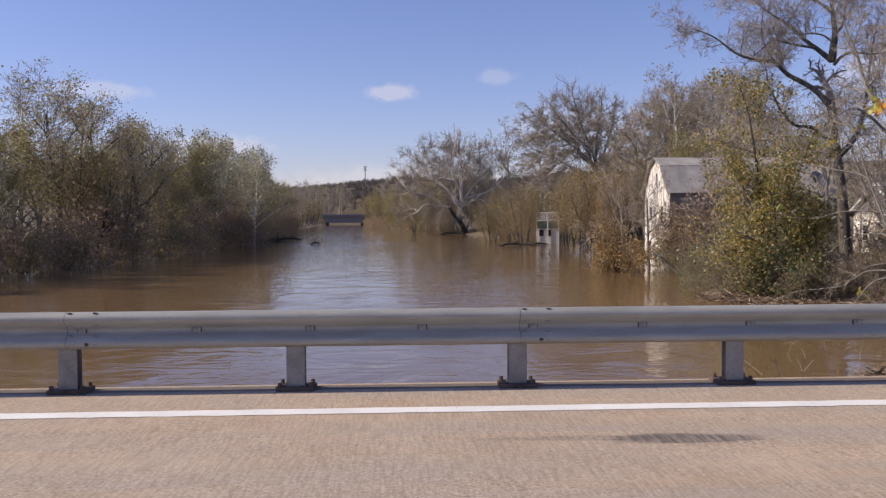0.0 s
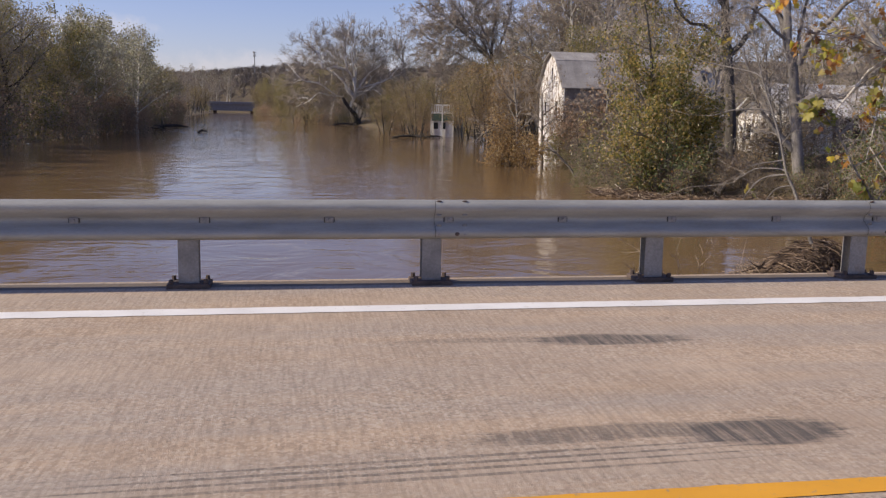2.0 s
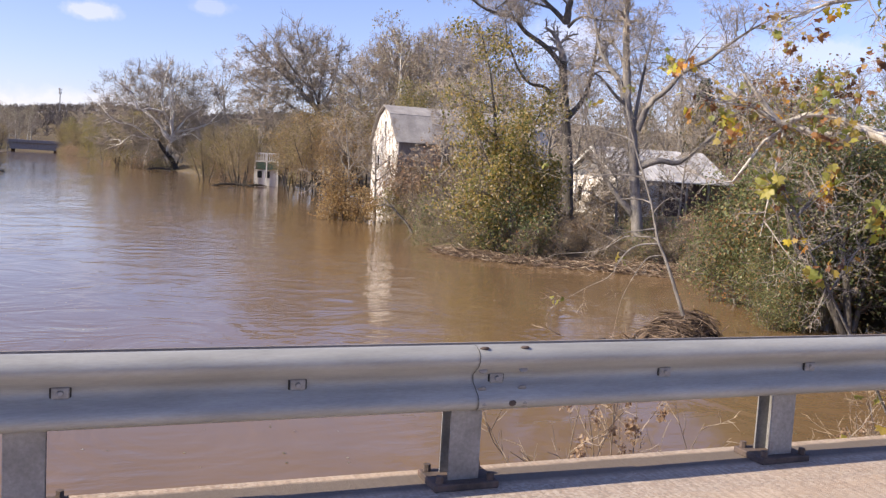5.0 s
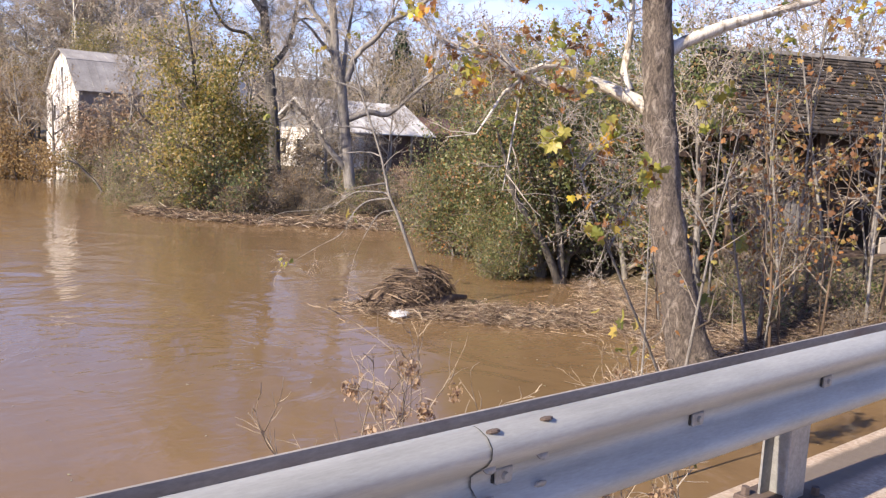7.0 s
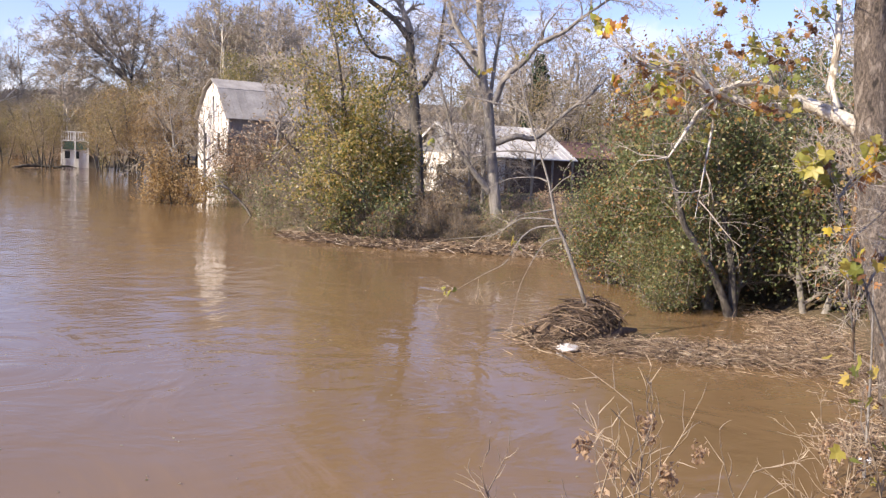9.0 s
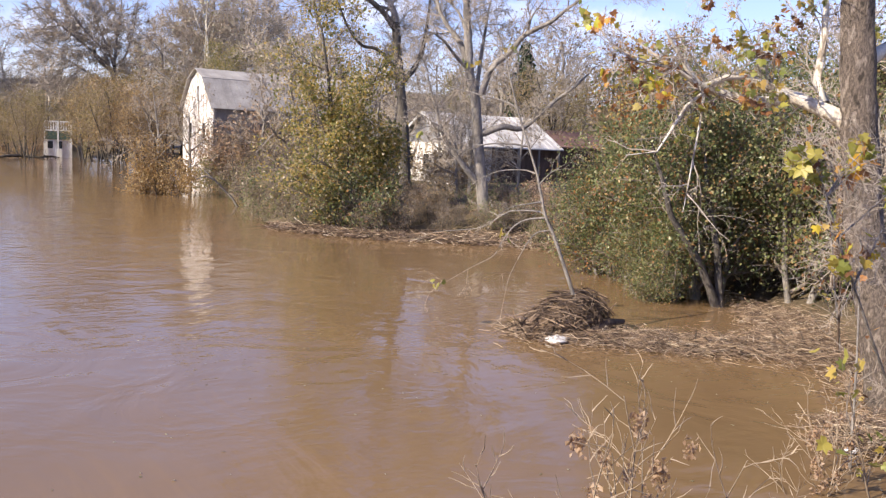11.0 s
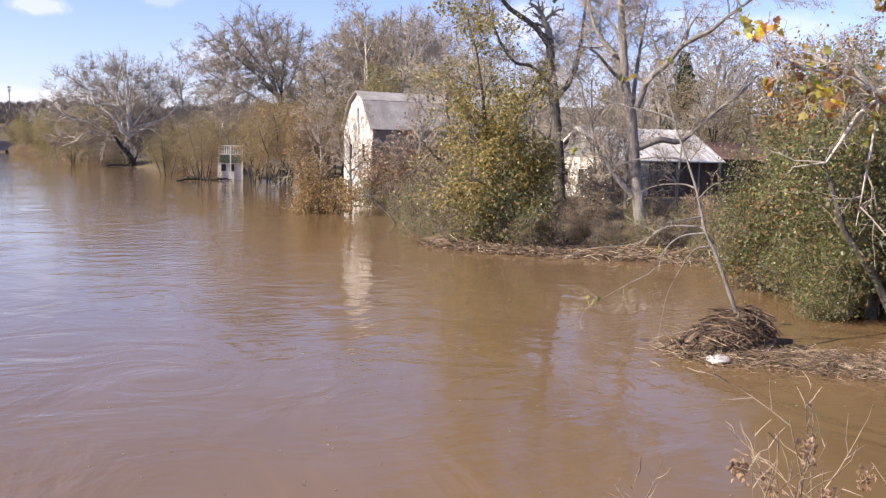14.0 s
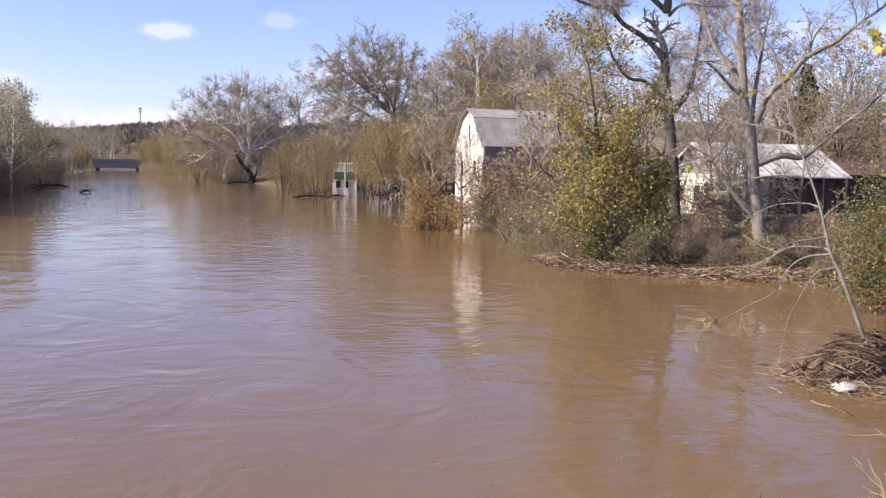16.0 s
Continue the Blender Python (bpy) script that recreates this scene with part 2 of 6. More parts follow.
BOARD_GREY = surface("grey_boards", [(0.3, (0.19, 0.175, 0.16)), (0.7, (0.36, 0.335, 0.31))], (1, 1, 0.3), 2, 14, 0.85, relief=0.4)
BOARD_BROWN = surface("brown_boards", [(0.3, (0.075, 0.05, 0.038)), (0.7, (0.16, 0.11, 0.085))], (1, 1, 0.4), 2, 14, 0.9, relief=0.5)
ROOF_METAL = surface("roof_metal", [(0.3, (0.3, 0.28, 0.26)), (0.7, (0.5, 0.475, 0.44))], size=0.8, fine=12, rough=0.65, metal=0.1)
ROOF_WHITE = surface("roof_white", [(0.3, (0.36, 0.35, 0.34)), (0.62, (0.66, 0.65, 0.64))], size=0.8, fine=10, rough=0.5)
ROOF_RED = surface("roof_red", [(0.3, (0.13, 0.07, 0.06)), (0.7, (0.2, 0.12, 0.1))], size=1, fine=12, rough=0.9)
GLASS_DARK = surface("dark_glass", [(0.3, (0.02, 0.022, 0.025)), (0.7, (0.04, 0.042, 0.045))], size=1, fine=6, rough=0.12)
GREEN_PAINT = surface("green_paint", [(0.3, (0.045, 0.085, 0.065)), (0.7, (0.075, 0.125, 0.1))], size=2, fine=20, rough=0.6)
FOAM = surface("white_plastic", [(0.3, (0.7, 0.7, 0.7)), (0.7, (0.85, 0.85, 0.86))], size=4, fine=30, rough=0.6)
CONCRETE = surface("concrete", [(0.3, (0.3, 0.265, 0.23)), (0.7, (0.45, 0.4, 0.35))], size=1.5, fine=45, rough=0.9, relief=0.4)
ROOF_TANK = surface("grey_metal", [(0.3, (0.2, 0.2, 0.21)), (0.7, (0.3, 0.3, 0.31))], size=1, fine=10, rough=0.6)


def road_material():
    m, n, l, b = mat("road_concrete", 0.88)
    v = coords(n, l)
    tined = coords(n, l, (1.0, 0.06, 1.0))
    long = coords(n, l, (0.16, 1.4, 1.0))
    c = ramp(n, l, noise_tex(n, l, v, 1.1, 6, 0.6), [(0.3, (0.38, 0.28, 0.195)), (0.7, (0.52, 0.405, 0.3))])
    wear = ramp(n, l, noise_tex(n, l, long, 1.6, 5, 0.6), [(0.38, (0.0,) * 3), (0.62, (0.85,) * 3)])
    c = mixc(n, l, wear, c, (0.36, 0.31, 0.265))
    speck = ramp(n, l, noise_tex(n, l, v, 38, 5, 0.8), [(0.36, (0.42, 0.37, 0.34)), (0.5, (0.95, 0.95, 0.95)), (0.62, (1.3, 1.27, 1.2))])
    band = coords(n, l, (0.3, 1.3, 1.0))
    bare = ramp(n, l, noise_tex(n, l, band, 1.5, 8, 0.75), [(0.36, (0.06,) * 3), (0.66, (0.4,) * 3)])
    c = mixc(n, l, 1.0, c, mixc(n, l, bare, (1.02, 1.02, 1.02), speck), "MULTIPLY")
    chips = n.new("ShaderNodeTexVoronoi")
    chips.inputs["Scale"].default_value = 62.0
    l.new(v, chips.inputs["Vector"])
    cs = n.new("ShaderNodeSeparateColor")
    l.new(chips.outputs["Color"], cs.inputs["Color"])
    tone = ramp(n, l, cs.outputs["Red"], [(0.0, (0.1, 0.075, 0.06)), (0.22, (0.26, 0.18, 0.13)), (0.45, (0.44, 0.3, 0.19)), (0.7, (0.52, 0.42, 0.32)), (1.0, (0.68, 0.6, 0.5))])
    c = mixc(n, l, bare, c, tone)
    rust = ramp(n, l, noise_tex(n, l, v, 26, 4, 0.7), [(0.62, (0, 0, 0)), (0.72, (0.5,) * 3)])
    c = mixc(n, l, rust, c, (0.36, 0.19, 0.10))
    groove = ramp(n, l, noise_tex(n, l, tined, 55, 2, 0.5), [(0.3, (0.82, 0.815, 0.81)), (0.6, (1.03, 1.03, 1.03))])
    c = mixc(n, l, 1.0, c, groove, "MULTIPLY")
    # dirt along the edge under the rail, darkened to carry the rail's shadow too
    sp = n.new("ShaderNodeSeparateXYZ")
    l.new(v, sp.inputs["Vector"])
    ad = n.new("ShaderNodeMath")
    ad.operation = "MULTIPLY_ADD"
    ad.inputs[1].default_value = 0.05
    l.new(noise_tex(n, l, v, 6, 5, 0.7), ad.inputs[0])
    l.new(sp.outputs["Y"], ad.inputs[2])
    dirt_shade = ramp(n, l, ad.outputs["Value"], [(0.0, (0, 0, 0)), (0.06, (0.85,) * 3), (0.22, (0.85,) * 3), (0.25, (0, 0, 0))])
    c = mixc(n, l, dirt_shade, c, (0.1, 0.082, 0.068))
    # oil and tyre marks: centre x, y, half length, half width, darkness
    for k, (x, y, hx, hy, dark) in enumerate(((0.72, -1.83, 0.6, 0.16, 1.0), (0.05, -1.78, 0.8, 0.08, 0.35), (0.85, -3.47, 0.5, 0.19, 0.95), (0.15, -3.4, 0.85, 0.12, 0.6), (-0.6, -3.60, 1.9, 0.016, 0.6), (-0.7, -3.665, 1.9, 0.016, 0.65), (-0.8, -3.73, 1.9, 0.016, 0.65), (-0.9, -3.80, 1.8, 0.018, 0.55))):
        p = n.new("ShaderNodeMapping")
        cc = n.new("ShaderNodeTexCoord")
        p.vector_type = "TEXTURE"
        p.inputs["Location"].default_value = (x, y, 0)
        p.inputs["Scale"].default_value = (hx, hy, 1)
        p.inputs["Rotation"].default_value = (0, 0, -0.03 + 0.02 * k if k < 4 else 0.035)
        l.new(cc.outputs["Object"], p.inputs["Vector"])
        ln = n.new("ShaderNodeVectorMath")
        ln.operation = "LENGTH"
        l.new(p.outputs["Vector"], ln.inputs[0])
        rag = n.new("ShaderNodeMath")
        rag.operation = "MULTIPLY_ADD"
        rag.inputs[1].default_value = 1.1
        l.new(noise_tex(n, l, coords(n, l, (1.2, 9.0, 1.0)), 2.4, 6, 0.7), rag.inputs[0])
        sh = n.new("ShaderNodeMath")
        sh.operation = "SUBTRACT"
        sh.inputs[1].default_value = 0.5
        l.new(ln.outputs["Value"], sh.inputs[0])
        l.new(sh.outputs["Value"], rag.inputs[2])
        f = ramp(n, l, rag.outputs["Value"], [(0.72, (min(1.0, dark * 1.15),) * 3), (1.0, (0.0,) * 3)])
        broken = ramp(n, l, noise_tex(n, l, tined, 30, 4, 0.7), [(0.35, (0.3,) * 3), (0.58, (0.95,) * 3)])
        c = mixc(n, l, mixc(n, l, 1.0, f, broken, "MULTIPLY"), c, (0.085, 0.075, 0.068))
    l.new(c, b.inputs["Base Color"])
    bump(n, l, b, noise_tex(n, l, v, 75, 5, 0.75), 0.6, 0.008)
    return m


def paint_material(name, colour, worn):
    m, n, l, b = mat(name, 0.7)
    v = coords(n, l)
    f = ramp(n, l, noise_tex(n, l, v, 22, 6, 0.75), [(0.32, (1, 1, 1)), (0.4, (0, 0, 0))])
    g = ramp(n, l, noise_tex(n, l, v, 3, 5), [(0.3, (0.86,) * 3), (0.7, (1.0,) * 3)])
    l.new(mixc(n, l, 1.0, mixc(n, l, f, colour, worn), g, "MULTIPLY"), b.inputs["Base Color"])
    bump(n, l, b, noise_tex(n, l, v, 80, 4), 0.3, 0.004)
    return m


def water_material():
    m, n, l, b = mat("muddy_water", 0.05)
    b.inputs["IOR"].default_value = 1.33
    v = coords(n, l)
    c = ramp(n, l, noise_tex(n, l, coords(n, l, (0.06, 0.025, 1)), 1.5, 5, 0.6), [(0.3, (0.15, 0.097, 0.05)), (0.7, (0.198, 0.128, 0.067))])
    l.new(c, b.inputs["Base Color"])
    ripple = noise_tex(n, l, coords(n, l, (0.5, 1.5, 1)), 1.6, 3, 0.5)
    swirl = n.new("ShaderNodeTexNoise")
    swirl.inputs["Scale"].default_value, swirl.inputs["Detail"].default_value, swirl.inputs["Distortion"].default_value = 0.28, 4.0, 1.6
    l.new(v, swirl.inputs["Vector"])
    amp = ramp(n, l, noise_tex(n, l, coords(n, l, (0.09, 0.05, 1)), 1.0, 3), [(0.44, (0.05,) * 3), (0.7, (1.0,) * 3)])
    a = n.new("ShaderNodeMath")
    a.operation = "MULTIPLY"
    lee, far_, still = n.new("ShaderNodeMapping"), n.new("ShaderNodeVectorMath"), n.new("ShaderNodeMath")
    lee.vector_type, far_.operation, still.operation = "TEXTURE", "LENGTH", "MULTIPLY"
    lee.inputs["Location"].default_value, lee.inputs["Scale"].default_value = (21, 25, 0), (9, 9, 1)
    l.new(v, lee.inputs["Vector"])
    l.new(lee.outputs["Vector"], far_.inputs[0])
    open_water = ramp(n, l, far_.outputs["Value"], [(0.55, (0.1,) * 3), (1.0, (1.0,) * 3)])
    l.new(ripple, a.inputs[0])
    l.new(amp, a.inputs[1])
    s = n.new("ShaderNodeMath")
    s.operation = "MULTIPLY_ADD"
    l.new(swirl.outputs["Fac"], s.inputs[0])
    s.inputs[1].default_value = 1.6
    l.new(a.outputs["Value"], s.inputs[2])
    l.new(s.outputs["Value"], still.inputs[0])
    l.new(open_water, still.inputs[1])
    bump(n, l, b, still.outputs["Value"], 0.30, 0.13)
    return m


def ground_material():
    m, n, l, b = mat("leaf_litter_soil", 0.95)
    v = coords(n, l)
    c = ramp(n, l, noise_tex(n, l, v, 0.35, 6, 0.65), [(0.3, (0.085, 0.066, 0.04)), (0.5, (0.15, 0.11, 0.065)), (0.7, (0.11, 0.11, 0.045))])
    g = ramp(n, l, noise_tex(n, l, v, 12, 6, 0.7), [(0.3, (0.55,) * 3), (0.7, (1.15,) * 3)])
    l.new(mixc(n, l, 1.0, c, g, "MULTIPLY"), b.inputs["Base Color"])
    bump(n, l, b, noise_tex(n, l, v, 9, 6, 0.7), 0.8, 0.06)
    return m


ROAD, PAINT_WHITE, PAINT_YELLOW = road_material(), paint_material("white_line", (0.8, 0.79, 0.77), (0.45, 0.4, 0.35)), paint_material("yellow_line", (0.75, 0.36, 0.03), (0.4, 0.28, 0.15))
WATER, SOIL = water_material(), ground_material()

# ---------------------------------------------------------------- mesh helpers


def link_mesh(name, verts, faces, material, parent=None, label="", smooth=False):
    me = bpy.data.meshes.new(name)
    me.from_pydata(verts, [], faces)
    me.materials.append(material)
    if smooth:
        me.polygons.foreach_set("use_smooth", [True] * len(me.polygons))
    me.update()
    ob = new(name, me)
    if parent is not None:
        ob.parent = parent
    return tagged(ob, label)


def part(name, bm, material, parent=None, label="", smooth=False):
    me = bpy.data.meshes.new(name)
    bm.to_mesh(me)
    bm.free()
    me.materials.append(material)
    if smooth:
        me.polygons.foreach_set("use_smooth", [True] * len(me.polygons))
    ob = new(name, me)
    if parent is not None:
        ob.parent = parent
    return tagged(ob, label)


def empty(name, place, label, category, group="", kind="", turn=0.0):
    ob = new(name)
    ob.matrix_basis = pose(*place, 0, 0, turn)
    return tagged(ob, label, category, group, kind)


def box(bm, lo, hi, bevel=0.0, m=None):
    """A box between two corners, its edges rounded off."""
    c = [(a + b) / 2 for a, b in zip(lo, hi)]
    s = [b - a for a, b in zip(lo, hi)]
    r = bmesh.ops.create_cube(bm, size=1, matrix=(m or Matrix()) @ Matrix.Translation(c) @ Matrix.Diagonal((*s, 1)))
    if bevel:
        es = list({e for v in r["verts"] for e in v.link_edges})
        bmesh.ops.bevel(bm, geom=es, offset=bevel, segments=1, affect="EDGES")


def box_part(name, lo, hi, material, parent, label="", bevel=0.01, m=None):
    bm = bmesh.new()
    box(bm, lo, hi, bevel, m)
    return part(name, bm, material, parent, label)


def prism(bm, profile, a, b, axis="x"):
    """Extrudes a closed outline (u, v) from a to b along an axis."""
    def at(s, u, v):
        return (s, u, v) if axis == "x" else (u, s, v) if axis == "y" else (u, v, s)
    p, q = [bm.verts.new(at(a, u, v)) for u, v in profile], [bm.verts.new(at(b, u, v)) for u, v in profile]
    n = len(profile)
    for i in range(n):
        bm.faces.new((p[i], p[(i + 1) % n], q[(i + 1) % n], q[i]))
    bm.faces.new(p[::-1]), bm.faces.new(q)
    bmesh.ops.recalc_face_normals(bm, faces=bm.faces)


# ---------------------------------------------------------------- growing things


def unit(v):
    return v / (np.linalg.norm(v, axis=-1, keepdims=True) + 1e-9)


def tubes(branches, fat=0.05, sides=7):
    """Branches (points, radii) as tapered tubes: thick ones round, thin ones three-sided."""
    groups, verts, faces, base = {}, [], [], 0
    for pts, rad in branches:
        groups.setdefault((len(pts), sides if rad[0] > fat else 3), []).append((pts, rad))
    for (k, s), items in groups.items():
        p, r = np.array([i[0] for i in items]), np.array([i[1] for i in items])
        t = unit(np.gradient(p, axis=1))
        ref = np.where(np.abs(t[..., 2:3]) > 0.9, [1.0, 0, 0], [0, 0, 1.0])
        u = unit(np.cross(t, ref))
        w = np.cross(t, u)
        a = np.arange(s) * 2 * np.pi / s
        ring = p[:, :, None] + r[:, :, None, None] * (np.cos(a)[None, None, :, None] * u[:, :, None] + np.sin(a)[None, None, :, None] * w[:, :, None])
        verts.append(ring.reshape(-1, 3))
        b, j, i = np.meshgrid(np.arange(len(items)), np.arange(k - 1), np.arange(s), indexing="ij")
        o, i2 = base + (b * k + j) * s, (i + 1) % s
        faces.append(np.stack([o + i, o + i2, o + s + i2, o + s + i], -1).reshape(-1, 4))
        base += ring.size // 3
    return np.concatenate(verts), np.concatenate(faces)


def cross3(a, b):
    return np.array([a[1] * b[2] - a[2] * b[1], a[2] * b[0] - a[0] * b[2], a[0] * b[1] - a[1] * b[0]])


def norm3(a):
    return a / (math.sqrt(a[0] * a[0] + a[1] * a[1] + a[2] * a[2]) + 1e-9)


def grow(rng, start, way, length, radius, spec, level=0, out=None, thin=0.004):
    """Branches of a plant, level by level. spec rows: steps, wander, lift, children, child length, angle in degrees, bare share, tip radius share."""
    out = out if out is not None else {}
    steps, wander, lift, kids, share, angle, bare, tip = spec[level]
    pts, d = [np.array(start, float)], norm3(np.array(way, float))
    ways = [d]
    for _ in range(steps):
        d = norm3(d + wander * rng.normal(size=3) + lift * np.array([0, 0, 1.0]))
        pts.append(pts[-1] + d * length / steps)
        ways.append(d)
    rad = np.linspace(radius, radius * tip, steps + 1)
    out.setdefault(level, []).append((np.array(pts), rad))
    if level + 1 < len(spec):
        turn = rng.uniform(0, 6.28)
        for c in range(kids):
            f = bare + (1 - bare) * (c + rng.uniform(0.1, 0.9)) / kids
            i = min(int(f * steps), steps - 1)
            g = f * steps - i
            p = pts[i] * (1 - g) + pts[i + 1] * g
            here, r = ways[i + 1], rad[i] * (1 - g) + rad[i + 1] * g
            side = norm3(cross3(here, (0.3, 0.2, 0.9) if abs(here[2]) < 0.9 else (1.0, 0, 0)))
            turn += 2.4 + rng.uniform(-0.5, 0.5)
            az = side * math.cos(turn) + cross3(here, side) * math.sin(turn)
            a = radians(angle * rng.uniform(0.7, 1.3))
            size = length * share * (1.15 - 0.6 * f) * rng.uniform(0.75, 1.25)
            grow(rng, p, here * math.cos(a) + az * math.sin(a), size, max(r * rng.uniform(0.5, 0.72), thin), spec, level + 1, out, thin)
    return out


def bough(r0, r1, *line):
    """A limb through a few points, rounded off between them, tapering from r0 to r1."""
    p = np.array(line, float)
    q = np.concatenate([[2 * p[0] - p[1]], p, [2 * p[-1] - p[-2]]])
    out = []
    for i in range(1, len(q) - 2):
        for t in (0.0, 0.25, 0.5, 0.75):
            out.append(0.5 * (2 * q[i] + (q[i + 1] - q[i - 1]) * t + (2 * q[i - 1] - 5 * q[i] + 4 * q[i + 1] - q[i + 2]) * t * t + (3 * q[i] - q[i - 1] - 3 * q[i + 1] + q[i + 2]) * t ** 3))
    out.append(q[-2])
    return np.array(out), np.linspace(r0, r1, len(out))


def limbed_tree(name, label, seed, place, boughs, bark, twig, spec, per_metre, reach, start_r, leaf=None, leaves=0, leaf_size=0.2, thin=0.01, bare=0.3):
    """A tree whose main limbs have a known habit: trunk and limbs, then side branches and twigs grown out of them."""
    rng = np.random.default_rng(seed)
    root = empty(name, place, label, "tree")
    fine = []
    for k, (p, r) in enumerate(boughs):
        v, f = tubes([(p, r)], 0.0, 12 if r[0] > 0.2 else 8)
        for i in range(len(v)):
            v[i] += min(0.035, 0.12 * r[0]) * np.array(noise.noise_vector(Vector(v[i]) * 3.0))
        link_mesh("trunk" if k == 0 else "limb", v.tolist(), f.tolist(), bark, root, smooth=True)
        length = float(np.linalg.norm(np.diff(p, axis=0), axis=1).sum())
        first = bare if k else 0.75
        for c in range(max(2, int(length * per_metre * (1 - first)))):
            g = (first + (1 - first) * rng.uniform(0, 1)) * (len(p) - 1)
            j = min(int(g), len(p) - 2)
            a, here = p[j] + (g - j) * (p[j + 1] - p[j]), unit(p[j + 1] - p[j])
            away = unit(np.cross(here, rng.normal(size=3)))
            d = here * rng.uniform(0.2, 0.9) + away + [0, 0, 0.2]
            for bs in grow(rng, a, d, reach * rng.uniform(0.4, 1.2), max(min(start_r, r[j] * 0.6), thin), spec, thin=thin).values():
                fine.extend(bs)
        for bs in grow(rng, p[-1], unit(p[-1] - p[-2]), reach, r[-1], spec, thin=thin).values():
            fine.extend(bs)
    v, f = tubes(fine)
    tagged(link_mesh("fine_branchwork", v.tolist(), f.tolist(), twig, root), kind="stuff")
    if leaves:
        v, f = lobed_leaves(rng, bunches(rng, fine, leaves, 5, 0.1), leaf_size)
        tagged(link_mesh("crown", v.tolist(), f.tolist(), leaf, root), kind="stuff")
    return root


def leaf_mesh(rng, spots, size, droop=0.3):
    """Folded leaves at the given spots: each two bent halves."""
    k = len(spots)
    u = unit(rng.normal(size=(k, 3)) + [0, 0, -droop])
    w = unit(np.cross(u, rng.normal(size=(k, 3))))
    nrm = np.cross(u, w)
    s = size * rng.uniform(0.6, 1.35, (k, 1))
    v = np.stack([spots, spots + s * (0.5 * u + 0.38 * w + 0.14 * nrm), spots + s * u, spots + s * (0.5 * u - 0.38 * w + 0.14 * nrm)], 1).reshape(-1, 3)
    o = np.arange(k)[:, None] * 4
    return v, np.concatenate([o + [0, 1, 2], o + [0, 2, 3]], 1).reshape(-1, 3)


def lobed_leaves(rng, spots, size):
    """Large five-lobed leaves, hanging, cupped."""
    out = [(0, 0), (0.3, -0.12), (0.62, 0.12), (0.42, 0.3), (0.6, 0.62), (0.25, 0.58), (0.0, 1.0), (-0.25, 0.58), (-0.6, 0.62), (-0.42, 0.3), (-0.62, 0.12), (-0.3, -0.12)]
    k = len(spots)
    u = unit(rng.normal(size=(k, 3)) * 0.7 + [0, 0, -0.7])
    w = unit(np.cross(u, rng.normal(size=(k, 3))))
    nrm = np.cross(u, w)
    s = size * rng.uniform(0.6, 1.3, (k, 1))
    vs = [spots + s * 0.35 * u] + [spots + s * (y * u + x * w + 0.35 * (x * x + 0.3 * y * y) * nrm) for x, y in out]
    v = np.stack(vs, 1).reshape(-1, 3)
    o = np.arange(k)[:, None] * 13
    ring = np.array([[0, 1 + i, 1 + (i + 1) % 12] for i in range(12)]).reshape(1, -1)
    return v, (o + ring).reshape(-1, 3)


def along(rng, branches, count, spread):
    """Spots scattered on and round the given branches."""
    pick = rng.integers(0, len(branches), count)
    out = np.empty((count, 3))
    for i, b in enumerate(pick):
        pts = branches[b][0]
        f = rng.uniform(0.15, 1) * (len(pts) - 1)
        j = min(int(f), len(pts) - 2)
        out[i] = pts[j] + (f - j) * (pts[j + 1] - pts[j])
    return out + rng.normal(size=(count, 3)) * spread


def bunches(rng, branches, count, per, spread):
    """Spots in bunches round points of the branches."""
    c = along(rng, branches, count, 0.05)
    return np.repeat(c, per, 0) + rng.normal(size=(count * per, 3)) * spread


def plant(name, label, category, seed, height, radius, spec, bark, twig, leaf=None, leaves=0, leaf_size=0.2, spread=0.25, stems=((0, 0, 0, 0, 1),), group="", place=(0, 0, 0), lean=(0, 0), lobed=False, limbs=2, thin=0.006, split=False):
    """A tree or shrub under an Empty at its foot: trunk with limbs, twigs, and leaves where it has them."""
    rng = np.random.default_rng(seed)
    root = empty(name, place, label, category, group)
    wood, fine = [], []
    for x, y, dx, dy, s in stems:
        g = grow(rng, (x, y, -0.3), (lean[0] + dx, lean[1] + dy, 1), height * s, radius * s, spec, thin=thin)
        for lv, bs in g.items():
            (wood if lv < limbs else fine).extend(bs)
    for pts, rad in wood[:1]:
        rad[0] *= 1.35
    for one in ([[b] for b in wood] if split else [wood]):
        v, f = tubes(one)
        link_mesh("trunk", v.tolist(), f.tolist(), bark, root, smooth=True)
    if fine:
        v, f = tubes(fine)
        tagged(link_mesh("fine_branchwork", v.tolist(), f.tolist(), twig, root), kind="stuff")
    if leaves:
        spots = along(rng, fine or wood, leaves, spread)
        v, f = (lobed_leaves if lobed else leaf_mesh)(rng, spots, leaf_size)
        tagged(link_mesh("crown", v.tolist(), f.tolist(), leaf, root), kind="stuff")
    return root


def put(ob, x, y, z, turn=0.0, size=1.0, tall=1.0, label=""):
    c = copy_thing(ob, pose(x, y, z, 0, 0, turn) @ Matrix.Diagonal((size, size, size * tall, 1)))
    return tagged(c, label)


